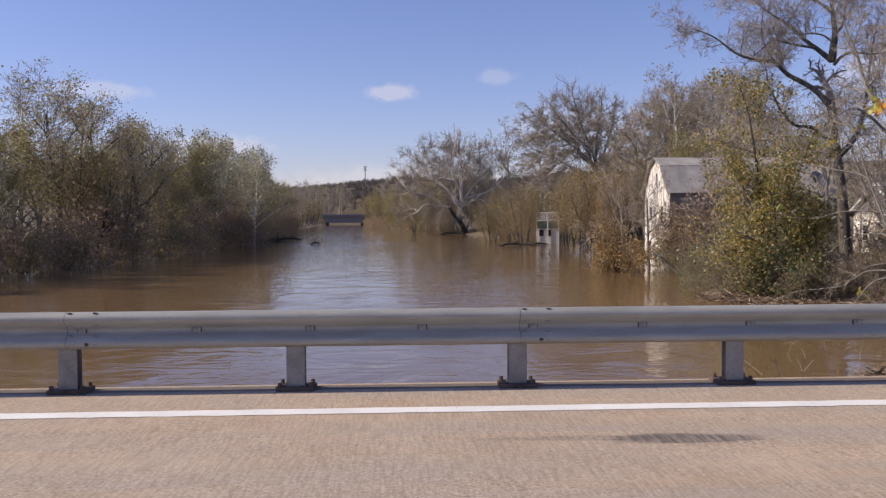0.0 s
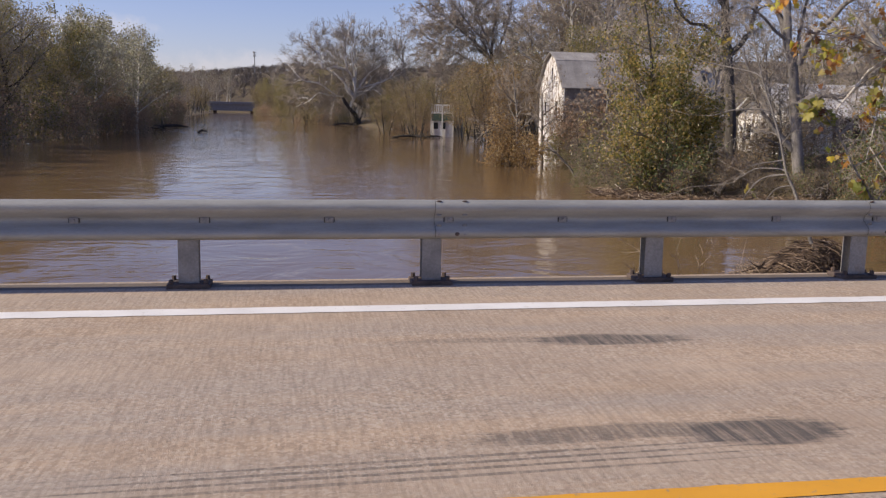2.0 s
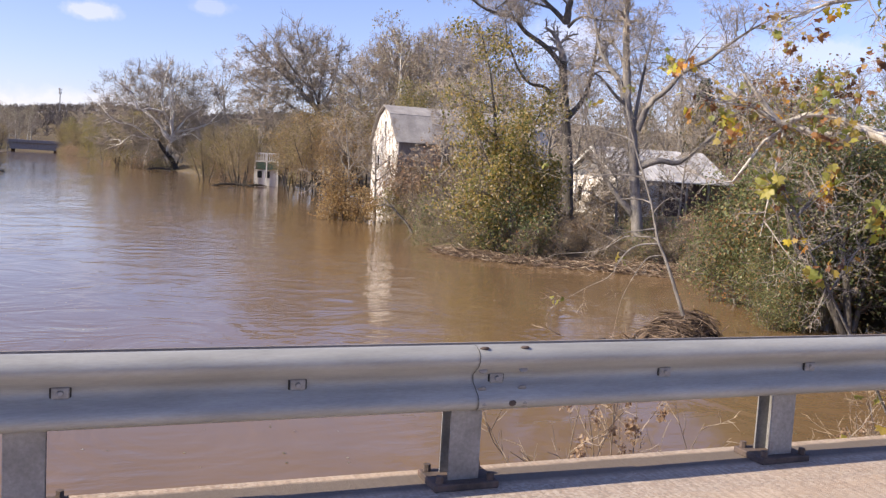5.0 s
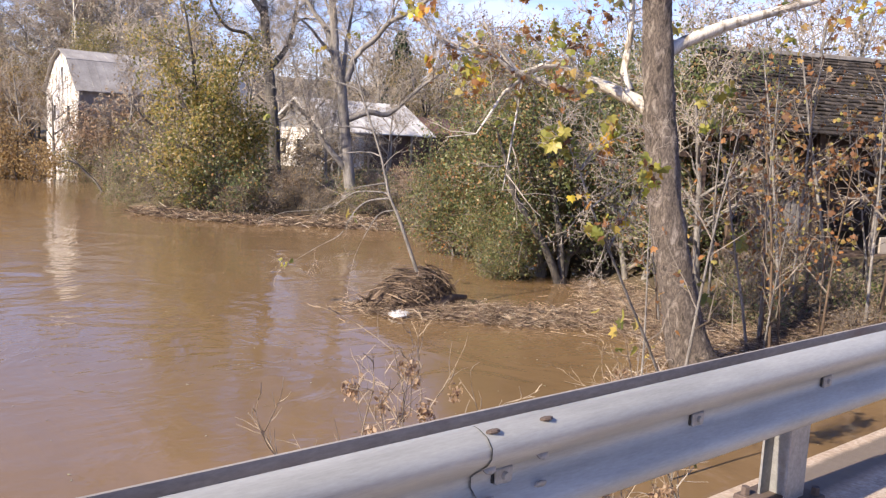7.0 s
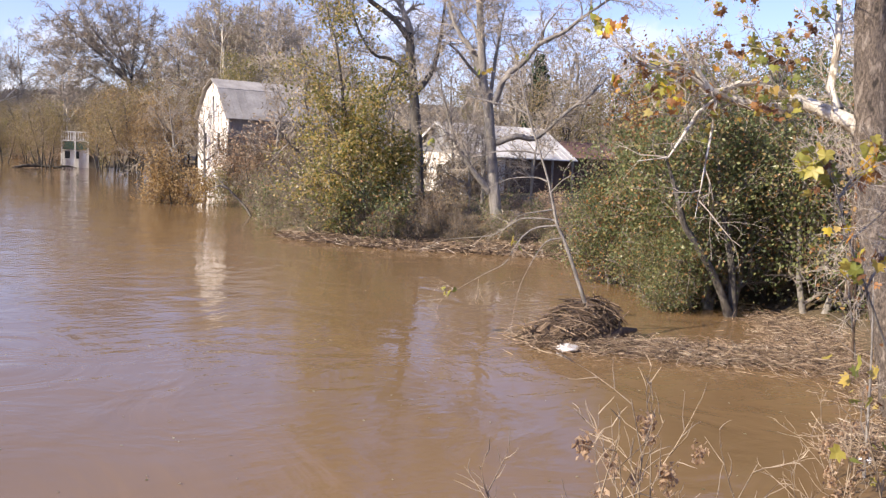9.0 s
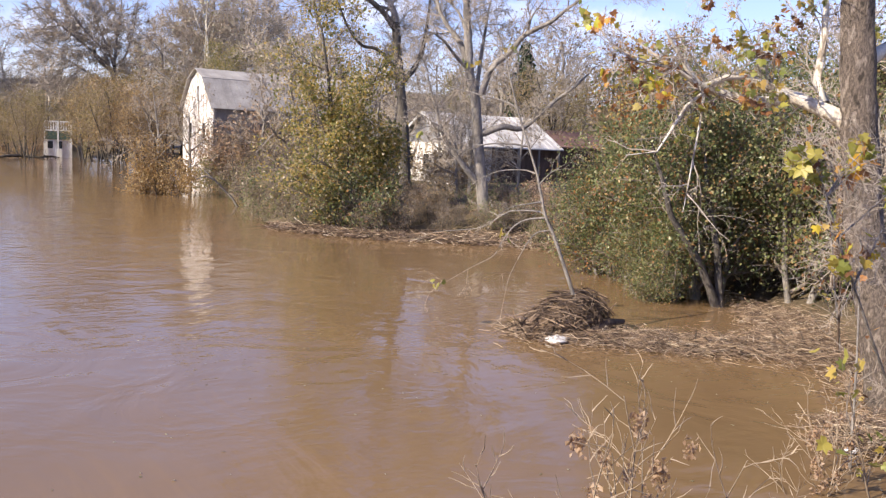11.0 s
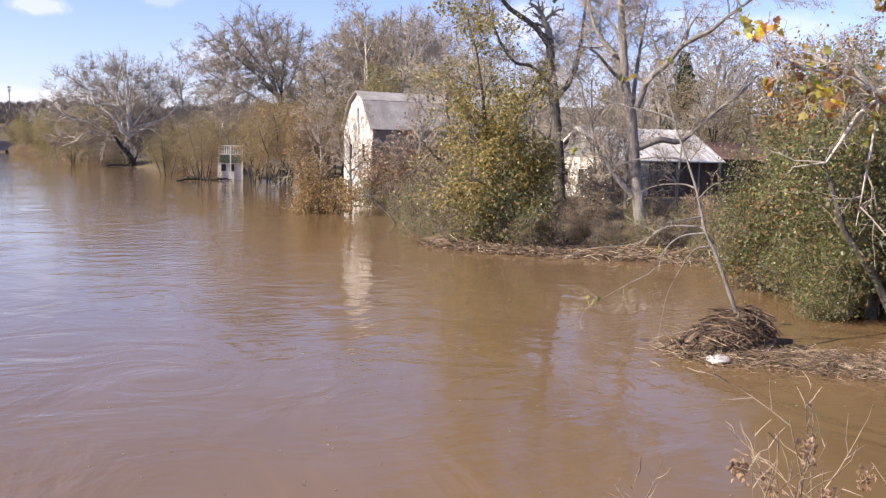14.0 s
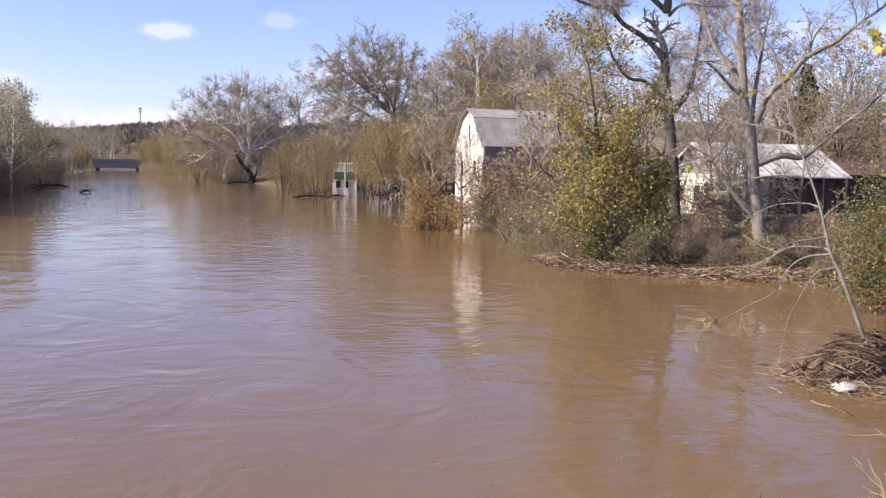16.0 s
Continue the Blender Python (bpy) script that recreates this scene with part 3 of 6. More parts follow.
# ---------------------------------------------------------------- ground, water
WL = -3.85
RIGHT_BANK = ((-200, 26), (-60, 24), (0, 22), (9, 20.8), (13, 21), (17, 24.5), (22, 27), (28, 29), (33, 30.5), (38, 27.4), (42, 22.9), (47, 18.9), (52, 19.2), (65, 23), (76, 26), (100, 31), (130, 36), (160, 34), (200, 26), (252, 17.5), (350, 5), (480, -16), (573, -22), (640, -24), (4000, -24))
LEFT_BANK = ((-200, -52), (0, -47), (50, -42), (76, -38), (115, -33), (171, -32), (266, -36), (400, -44), (573, -48), (640, -50), (4000, -50))
RB, LB = np.array(RIGHT_BANK, float), np.array(LEFT_BANK, float)


def ground_height(x, y):
    """The lie of the land: river bed, two low banks, a wooded hill across the end of the valley, the road's embankment."""
    x, y = np.asarray(x, float), np.asarray(y, float)
    d = np.maximum(x - np.interp(y, RB[:, 0], RB[:, 1]), np.interp(y, LB[:, 0], LB[:, 1]) - x)
    wob = 0.35 * np.sin(x * 0.9 + 1.3 * np.sin(y * 0.35)) + 0.25 * np.sin(y * 1.1 + x * 0.4)
    z = WL + np.where(d > 0, 2.4 * (1 - np.exp(-np.maximum(d, 0) / 9)) + 0.006 * np.maximum(d, 0), np.maximum(d * 0.35, -3.0)) + wob * 0.12
    far = np.clip((y - 600) / 300, 0, 1)
    far = far * far * (3 - 2 * far)
    hill = 38 * far * (0.82 + 0.11 * np.sin(x / 70 + 0.6) + 0.07 * np.sin(x / 31 + 2)) * (1 - 0.5 * np.clip((y - 950) / 900, 0, 1))
    z = np.where(y > 590, np.maximum(z, WL + 0.6 + np.clip((y - 590) / 40, 0, 1)) + hill, z)
    side = np.clip((np.abs(x + 10) - 60) / 260, 0, 1) * np.clip((y - 120) / 200, 0, 1)
    z = z + 22 * side * side
    bank = np.clip((x - 21.5) / 7, 0, 1) * np.clip((6.5 - y) / 5.5, 0, 1)
    bank = np.maximum(bank, np.clip((-45 - x) / 6, 0, 1) * np.clip((6.5 - y) / 5.5, 0, 1))
    return z * (1 - bank) - 0.55 * bank


def axis_steps(*runs):
    return np.concatenate([np.arange(a, b, s) for a, b, s in runs])


gx = axis_steps((-3000, -500, 250), (-500, -140, 24), (-140, -60, 5), (-60, 8, 2.5), (8, 60, 0.8), (60, 140, 5), (140, 500, 24), (500, 3001, 250))
gy = axis_steps((-400, -40, 60), (-40, 0, 4), (0, 64, 0.8), (64, 180, 3), (180, 640, 10), (640, 1300, 25), (1300, 4900, 300))
GX, GY = np.meshgrid(gx, gy)
gv = np.stack([GX, GY, ground_height(GX, GY)], -1).reshape(-1, 3)
w_ = len(gx)
gi, gj = np.meshgrid(np.arange(len(gy) - 1), np.arange(w_ - 1), indexing="ij")
go = (gi * w_ + gj).reshape(-1, 1)
tagged(link_mesh("ground", gv.tolist(), (go + [0, 1, w_ + 1, w_]).tolist(), SOIL, smooth=True), "muddy river banks with leaf litter and wooded hill", "ground", kind="structure")

bm = bmesh.new()
bmesh.ops.create_grid(bm, x_segments=2, y_segments=2, size=0.5, matrix=Matrix.Translation((0, 250, WL)) @ Matrix.Diagonal((900, 900, 1, 1)))
tagged(part("water", bm, WATER), "muddy brown river in flood with ripples and sky reflections", "river", kind="structure")

# ---------------------------------------------------------------- bridge deck
bm = bmesh.new()
prism(bm, [(-10.4, 0.0), (0.27, 0.0), (0.30, -0.03), (0.30, -0.5), (0.05, -0.55), (0.05, -1.1), (-10.1, -1.1), (-10.1, -0.55), (-10.4, -0.5)], -70, 60)
tagged(part("road", bm, ROAD), "worn tan concrete bridge deck with tyre marks", "road", kind="structure")
for nm, y0, y1, m_, lab in (("white_line", -0.945, -0.755, PAINT_WHITE, "worn white painted edge line on the road"), ("yellow_line", -4.14, -4.01, PAINT_YELLOW, "yellow painted centre line on the road")):
    bm = bmesh.new()
    rng = np.random.default_rng(5)
    xs = np.arange(-30, 30, 0.12)
    a = [bm.verts.new((x, y0 + rng.normal() * 0.004, 0.004)) for x in xs]
    b = [bm.verts.new((x, y1 + rng.normal() * 0.004, 0.004)) for x in xs]
    for i in range(len(xs) - 1):
        bm.faces.new((a[i], a[i + 1], b[i + 1], b[i]))
    tagged(part(nm, bm, m_), lab, "road marking", kind="structure")

# ---------------------------------------------------------------- guardrail
W_FACE = [(0.0, 0.375), (-0.022, 0.380), (-0.060, 0.392), (-0.082, 0.412), (-0.083, 0.440), (-0.070, 0.462), (-0.022, 0.500), (-0.004, 0.516), (-0.004, 0.546), (-0.022, 0.562), (-0.070, 0.600), (-0.083, 0.622), (-0.082, 0.650), (-0.060, 0.674), (-0.022, 0.688), (0.0, 0.690)]


def guardrail():
    root = empty("guardrail", (0, 0, 0), "galvanised steel bridge guardrail bolted along the deck edge", "guardrail")

    def beam(x0, x1):
        bm = bmesh.new()
        ring = W_FACE + [(y + 0.005, z + (0.004 if z < 0.53 else -0.004)) for y, z in W_FACE][::-1]
        rows = [[bm.verts.new((x0 + (x1 - x0) * s, y - 0.005 * (1 - s), z)) for y, z in ring] for s in (0, 0.33, 0.66, 1)]
        for p, q in zip(rows, rows[1:]):
            for i in range(len(ring)):
                bm.faces.new((p[i], q[i], q[(i + 1) % len(ring)], p[(i + 1) % len(ring)]))
        ob = part("beam", bm, GALV, root, smooth=True)
        # the dark gap along the lapped end
        bm = bmesh.new()
        wob = [0.003 * math.sin((z - 0.37) * 20) for _, z in W_FACE]
        a = [bm.verts.new((x0 - 0.001 + w, y - 0.0062, z)) for (y, z), w in zip(W_FACE, wob)]
        b = [bm.verts.new((x0 + 0.002 + w, y - 0.0062, z)) for (y, z), w in zip(W_FACE, wob)]
        for i in range(len(a) - 1):
            bm.faces.new((a[i], b[i], b[i + 1], a[i + 1]))
        part("lap_joint", bm, SEAM, ob, "dark lap joint")
    for k in range(-6, 5):
        beam(3.81 * k - 0.118, 3.81 * (k + 1) + 0.15)
    # bolt heads and washers share meshes
    bm = bmesh.new()
    box(bm, (-0.034, -0.012, -0.024), (0.034, 0.0, 0.024), 0.004)
    me_w = bpy.data.meshes.new("washer")
    bm.to_mesh(me_w), bm.free()
    me_w.materials.append(GALV_OLD)
    # dark plate, a little larger, paints the shadow outline round each washer
    bm = bmesh.new()
    box(bm, (-0.041, -0.006, -0.031), (0.041, 0.0, 0.031), 0.003)
    me_d = bpy.data.meshes.new("slot_shade")
    bm.to_mesh(me_d), bm.free()
    me_d.materials.append(SEAM)
    bm = bmesh.new()
    bmesh.ops.create_cone(bm, cap_ends=True, segments=8, radius1=0.016, radius2=0.010, depth=0.014, matrix=Matrix.Rotation(radians(90), 4, "X"))
    me_b = bpy.data.meshes.new("bolt")
    bm.to_mesh(me_b), bm.free()
    me_b.materials.append(GALV_OLD)
    bm = bmesh.new()
    bmesh.ops.create_uvsphere(bm, u_segments=8, v_segments=5, radius=0.019, matrix=Matrix.Diagonal((1.3, 1, 0.45, 1)))
    me_s = bpy.data.meshes.new("bolt_head")
    bm.to_mesh(me_s), bm.free()
    me_s.materials.append(RUST)

    me_g = me_s.copy()
    me_g.materials.clear()
    me_g.materials.append(GALV_OLD)

    def piece(name, me, x, y, z, rx=0):
        ob = new(name, me)
        ob.parent = root
        ob.matrix_basis = pose(x, y, z, rx)
    for k in range(-23, 20):
        x = 0.9525 * k
        piece("slot_shade", me_d, x, -0.0075, 0.5305)
        piece("washer", me_w, x, -0.012, 0.531)
        piece("bolt", me_b, x, -0.026, 0.531)
        if k % 4 == 0:
            for dx in (-0.085, 0.125):
                piece("bolt_head", me_s, x + dx, -0.050, 0.681, -22)
                piece("bolt_head", me_g, x + dx, -0.078, 0.415, 115)
                piece("bolt_head", me_g, x + dx, -0.046, 0.577, 55)
                piece("bolt_head", me_g, x + dx, -0.046, 0.485, 125)
        if k % 4 == 2:
            piece("bolt_head", me_s, x - 1.845, -0.083, 0.425, 90)
    # back channel rail
    bm = bmesh.new()
    prism(bm, [(0.004, 0.632), (0.117, 0.632), (0.117, 0.677), (0.107, 0.677), (0.107, 0.64), (0.004, 0.64)], -22.9, 19.1)
    part("back_rail", bm, ANGLE_RUST, root, "dull rust-stained grey steel angle behind the beam")
    # posts: wide-flange section, base plate, anchor bolts
    for k in range(-12, 10):
        x = 1.905 * k - 0.13
        bm = bmesh.new()
        h = 0.63
        prism(bm, [(x - 0.078, 0.006), (x + 0.078, 0.006), (x + 0.078, 0.016), (x + 0.006, 0.016), (x + 0.006, 0.118), (x + 0.078, 0.118), (x + 0.078, 0.128), (x - 0.078, 0.128), (x - 0.078, 0.118), (x - 0.006, 0.118), (x - 0.006, 0.016), (x - 0.078, 0.016)], 0.035, h, "z")
        post = part("post", bm, GALV_OLD, root)
        box_part("base_plate", (x - 0.165, -0.05, 0.0), (x + 0.165, 0.19, 0.035), RUST, post, "rusty steel base plate", 0.005)
        for dx in (-0.13, 0.13):
            for dy in (-0.02, 0.155):
                bm = bmesh.new()
                bmesh.ops.create_cone(bm, cap_ends=True, segments=6, radius1=0.02, radius2=0.018, depth=0.035, matrix=Matrix.Translation((x + dx, dy, 0.052)))
                part("anchor_bolt", bm, RUST, post)


guardrail()

# ---------------------------------------------------------------- barn


def barn():
    root = empty("barn", (0, 0, 0), "tall white gambrel barn standing in floodwater, grey roof", "barn")
    x0, x1, y0, y1, zb, ze = 26.3, 41.5, 82.0, 91.0, -5.2, 3.9
    ym = (y0 + y1) / 2
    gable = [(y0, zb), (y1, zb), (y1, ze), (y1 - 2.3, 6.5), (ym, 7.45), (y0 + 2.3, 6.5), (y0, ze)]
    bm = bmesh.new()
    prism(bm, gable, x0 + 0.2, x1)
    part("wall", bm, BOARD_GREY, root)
    # riverside gable end of upright white boards, with openings cut between them
    holes = ((4.5, 4.4, 5.9, 0.55), (2.7, 0.9, 2.3, 0.8), (6.6, 0.9, 2.3, 0.8), (2.2, -2.7, -1.4, 0.9), (6.9, -2.7, -1.4, 0.9))
    meshes = {}
    y, rng = y0, np.random.default_rng(3)

    def top(yy):
        return float(np.interp(yy, [y0, y0 + 2.3, ym, y1 - 2.3, y1], [ze, 6.5, 7.45, 6.5, ze]))
    while y < y1 - 0.05:
        w = 0.225
        yc = y + w / 2
        spans, lo = [], zb
        for hy, z0, z1, hw in sorted(holes, key=lambda h: h[1]):
            if abs(yc - (y0 + hy)) < hw / 2:
                spans.append((lo, z0))
                lo = z1
        spans.append((lo, None))
        for a, b in spans:
            bm = bmesh.new()
            e0, e1 = (top(y + 0.01), top(y + w - 0.01)) if b is None else (b, b)
            prism(bm, [(y + 0.008, a), (y + w - 0.008, a), (y + w - 0.008, e1), (y + 0.008, e0)], x0 + 0.12 - rng.uniform(0, 0.02), x0 + 0.2)
            part("plank", bm, BOARD_PEELED, root)
        y += w
    for hy, z0, z1, hw in holes:
        win = box_part("window", (x0 + 0.185, y0 + hy - hw / 2 - 0.1, z0), (x0 + 0.197, y0 + hy + hw / 2 + 0.1, z1), GLASS_DARK, root, "dark window opening", 0)
        box_part("sill", (x0 + 0.05, y0 + hy - hw / 2 - 0.1, z0 - 0.09), (x0 + 0.2, y0 + hy + hw / 2 + 0.1, z0), BOARD_WHITE, win, "", 0.01)
    # roof slopes: standing-seam sheets with an overhang
    for a, b in (((y0 - 0.35, ze - 0.25), (y0 + 2.3, 6.55)), ((y0 + 2.25, 6.55), (ym, 7.52)), ((y1 + 0.35, ze - 0.25), (y1 - 2.3, 6.55)), ((y1 - 2.25, 6.55), (ym, 7.52))):
        bm = bmesh.new()
        prism(bm, [a, b, (b[0], b[1] + 0.07), (a[0], a[1] + 0.07)], x0 - 0.25, x1 + 0.3)
        slope = part("roof", bm, ROOF_METAL, root, "grey sheet-metal roof slope")
        for s in np.arange(x0, x1, 0.75):
            bm = bmesh.new()
            prism(bm, [(a[0], a[1] + 0.07), (b[0], b[1] + 0.07), (b[0], b[1] + 0.09), (a[0], a[1] + 0.09)], s, s + 0.04)
            part("seam", bm, ROOF_METAL, slope)
    box_part("door", (33, y0 - 0.06, -4.6), (36, y0 + 0.0, -0.6), BOARD_GREY, root, "weathered grey plank door", 0.02)


barn()

# ---------------------------------------------------------------- white house on the bank


def house():
    root = empty("house", (0, 0, 0), "low white house with pale metal roof among bare trees", "house")
    root.matrix_basis = Matrix.Translation((37.2, 57.8, 0)) @ Matrix.Rotation(radians(-2), 4, "Z") @ Matrix.Scale(1.05, 4) @ Matrix.Translation((-31.0, -52.3, 0))
    y0, y1, ym = 53.0, 61.0, 57.0
    bm = bmesh.new()
    prism(bm, [(y0, -3.2), (y1, -3.2), (y1, 1.4), (y0, 1.4)], 31.3, 41.0)
    part("wall", bm, BOARD_WHITE, root)
    for k in range(18):
        z = -2.9 + k * 0.24
        box_part("siding", (31.25, y0 - 0.03, z), (41.02, y0 - 0.004, z + 0.225), BOARD_WHITE, root, "", 0.004)
        box_part("siding", (31.265, y0 + 0.004, z), (31.296, y1, z + 0.225), BOARD_PEELED, root, "", 0.004)
    # gable in grey shingle courses with a white rake board
    bm = bmesh.new()
    prism(bm, [(y0, 1.4), (y1, 1.4), (ym, 3.62)], 31.3, 41.0)
    part("gable", bm, ROOF_TANK, root, "weathered grey gable")
    for k in range(9):
        z = 1.42 + 0.24 * k
        half = 4.0 * (3.62 - z - 0.22) / 2.22
        if half > 0.1:
            box_part("shingle_course", (31.26, ym - half, z), (31.297, ym + half, z + 0.225), ROOF_TANK, root, "grey shingle course", 0.004)
    for a, b in ((y0 - 0.7, ym), (y1 + 0.7, ym)):
        bm = bmesh.new()
        prism(bm, [(a, 1.06), (b, 3.58), (b, 3.78), (a, 1.26)], 30.86, 30.92)
        part("rake_board", bm, BOARD_WHITE, root, "white rake board")
    for a, mat_, lab in ((y0 - 0.7, ROOF_WHITE, "pale sheet-metal roof slope"), (y1 + 0.7, ROOF_TANK, "grey back roof slope")):
        bm = bmesh.new()
        prism(bm, [(a, 1.2), (ym, 3.72), (ym, 3.80), (a, 1.28)], 30.9, 41.6)
        slope = part("roof", bm, mat_, root, lab)
        if a < ym:
            for q in np.arange(31.1, 41.5, 0.6):
                bm = bmesh.new()
                prism(bm, [(a, 1.28), (ym, 3.8), (ym, 3.84), (a, 1.32)], q, q + 0.05)
                part("seam", bm, ROOF_WHITE, slope)
    for yc in (54.2, 56.6, 59.0):
        w = box_part("window", (31.24, yc - 0.35, -0.7), (31.262, yc + 0.35, 0.5), GLASS_DARK, root, "dark window", 0)
        for z in (-0.79, 0.5):
            box_part("window_frame", (31.2, yc - 0.45, z), (31.262, yc + 0.45, z + 0.09), BOARD_WHITE, w, "", 0.01)
    w = box_part("window", (32.2, y0 - 0.05, -0.6), (32.8, y0 - 0.03, 0.5), GLASS_DARK, root, "dark window", 0)
    for z in (-0.68, 0.5):
        box_part("window_frame", (32.12, y0 - 0.07, z), (32.88, y0 - 0.03, z + 0.08), BOARD_WHITE, w, "", 0.01)
    # open porch under the long eave
    # dark panel over the white siding paints the shade inside the porch
    box_part("porch_shade", (35.0, y0 - 0.06, -2.4), (41.3, y0 - 0.035, 1.2), BOARD_BROWN, root, "dark brown panel for the porch's shade", 0)
    for x in (35.1, 37.2, 39.2, 41.2):
        box_part("porch_post", (x - 0.07, y0 - 0.6, -3.2), (x + 0.07, y0 - 0.46, 1.25), BOARD_GREY, root, "", 0.01)


house()


def red_roof_house():
    root = empty("outbuilding", (0, 0, 0), "small outbuilding with a dull red roof", "shed")
    bm = bmesh.new()
    prism(bm, [(62, -2.5), (67, -2.5), (67, 1.6), (62, 1.6)], 48, 57)
    part("wall", bm, BOARD_BROWN, root)
    for a, b in (((61.5, 1.5), (64.5, 3.0)), ((67.5, 1.5), (64.5, 3.0))):
        bm = bmesh.new()
        prism(bm, [a, b, (b[0], b[1] + 0.1), (a[0], a[1] + 0.1)], 47.5, 57.5)
        part("roof", bm, ROOF_RED, root, "dull red roof slope")


red_roof_house()


def balcony_house():
    root = empty("cabin", (24.6, 158.0, 0), "flooded riverside cabin with white balcony and green panel", "house", turn=-14)
    w = 4.2
    box_part("wall", (1.2, 2.0, -5.2), (5.6, 6, 0.35), BOARD_GREY, root, "grey boarded wall", 0.03)
    bm = bmesh.new()
    prism(bm, [(1.7, 0.3), (4, 1.1), (6.4, 0.3), (6.4, 0.42), (4, 1.22), (1.7, 0.42)], 1.0, 5.8)
    part("roof", bm, BOARD_GREY, root)
    deck = box_part("balcony", (0, 0, 0.2), (w, 2.0, 0.4), GREEN_PAINT, root, "green painted balcony deck", 0.02)
    box_part("skirt", (-0.02, -0.04, -0.9), (w + 0.02, 0.03, 0.25), GREEN_PAINT, deck, "green panel", 0.01)
    for x in (0.05, w * 0.5, w - 0.1):
        box_part("balcony_post", (x - 0.12, -0.06, -5.2), (x + 0.12, 0.16, 2.1), BOARD_WHITE, deck, "white post", 0.01)
    for z in (0.45, 1.9):
        box_part("handrail", (0, -0.06, z), (w, 0.1, z + 0.2), BOARD_WHITE, deck, "white handrail", 0.01)
    for k in range(11):
        x = 0.2 + k * 0.38
        box_part("baluster", (x, -0.02, 0.6), (x + 0.15, 0.08, 1.95), BOARD_WHITE, deck, "white baluster", 0)
    box_part("lower_wall", (0.1, 0.3, -5.0), (w - 0.1, 0.5, -0.95), BOARD_WHITE, root, "white lower wall with openings", 0.02)
    for x in (0.5, 1.9):
        box_part("window", (x, 0.26, -2.4), (x + 0.8, 0.29, -1.2), GLASS_DARK, root, "dark window", 0)
    c = empty("cabin", (0, 0, 0), "small pale flooded cabin half hidden by trees", "house")
    box_part("wall", (23.2, 211, -5), (25.4, 213.5, -0.6), BOARD_WHITE, c, "", 0.02)
    bm = bmesh.new()
    prism(bm, [(210.6, -0.6), (212.2, 0.1), (213.9, -0.6), (213.9, -0.48), (212.2, 0.25), (210.6, -0.48)], 22.9, 25.7)
    part("roof", bm, ROOF_TANK, c)
    box_part("window", (23.5, 210.95, -2.3), (24.0, 210.99, -1.3), GLASS_DARK, c, "dark window", 0)
    box_part("door", (24.5, 210.95, -4.4), (25.1, 210.99, -2.1), BOARD_BROWN, c, "dark door", 0)
    g = empty("outbuilding", (0, 0, 0), "narrow white gabled outbuilding behind the trees", "house")
    bm = bmesh.new()
    prism(bm, [(43.4, -3.2), (45.0, -3.2), (45.0, 5.5), (44.2, 6.6), (43.4, 5.5)], 85.0, 90.0, "y")
    part("wall", bm, BOARD_WHITE, g)
    for a, b in (((43.1, 5.2), (44.2, 6.65)), ((45.3, 5.2), (44.2, 6.65))):
        bm = bmesh.new()
        prism(bm, [a, b, (b[0], b[1] + 0.08), (a[0], a[1] + 0.08)], 84.8, 90.2, "y")
        part("roof", bm, ROOF_TANK, g)


balcony_house()

# ---------------------------------------------------------------- open timber shed on the near bank


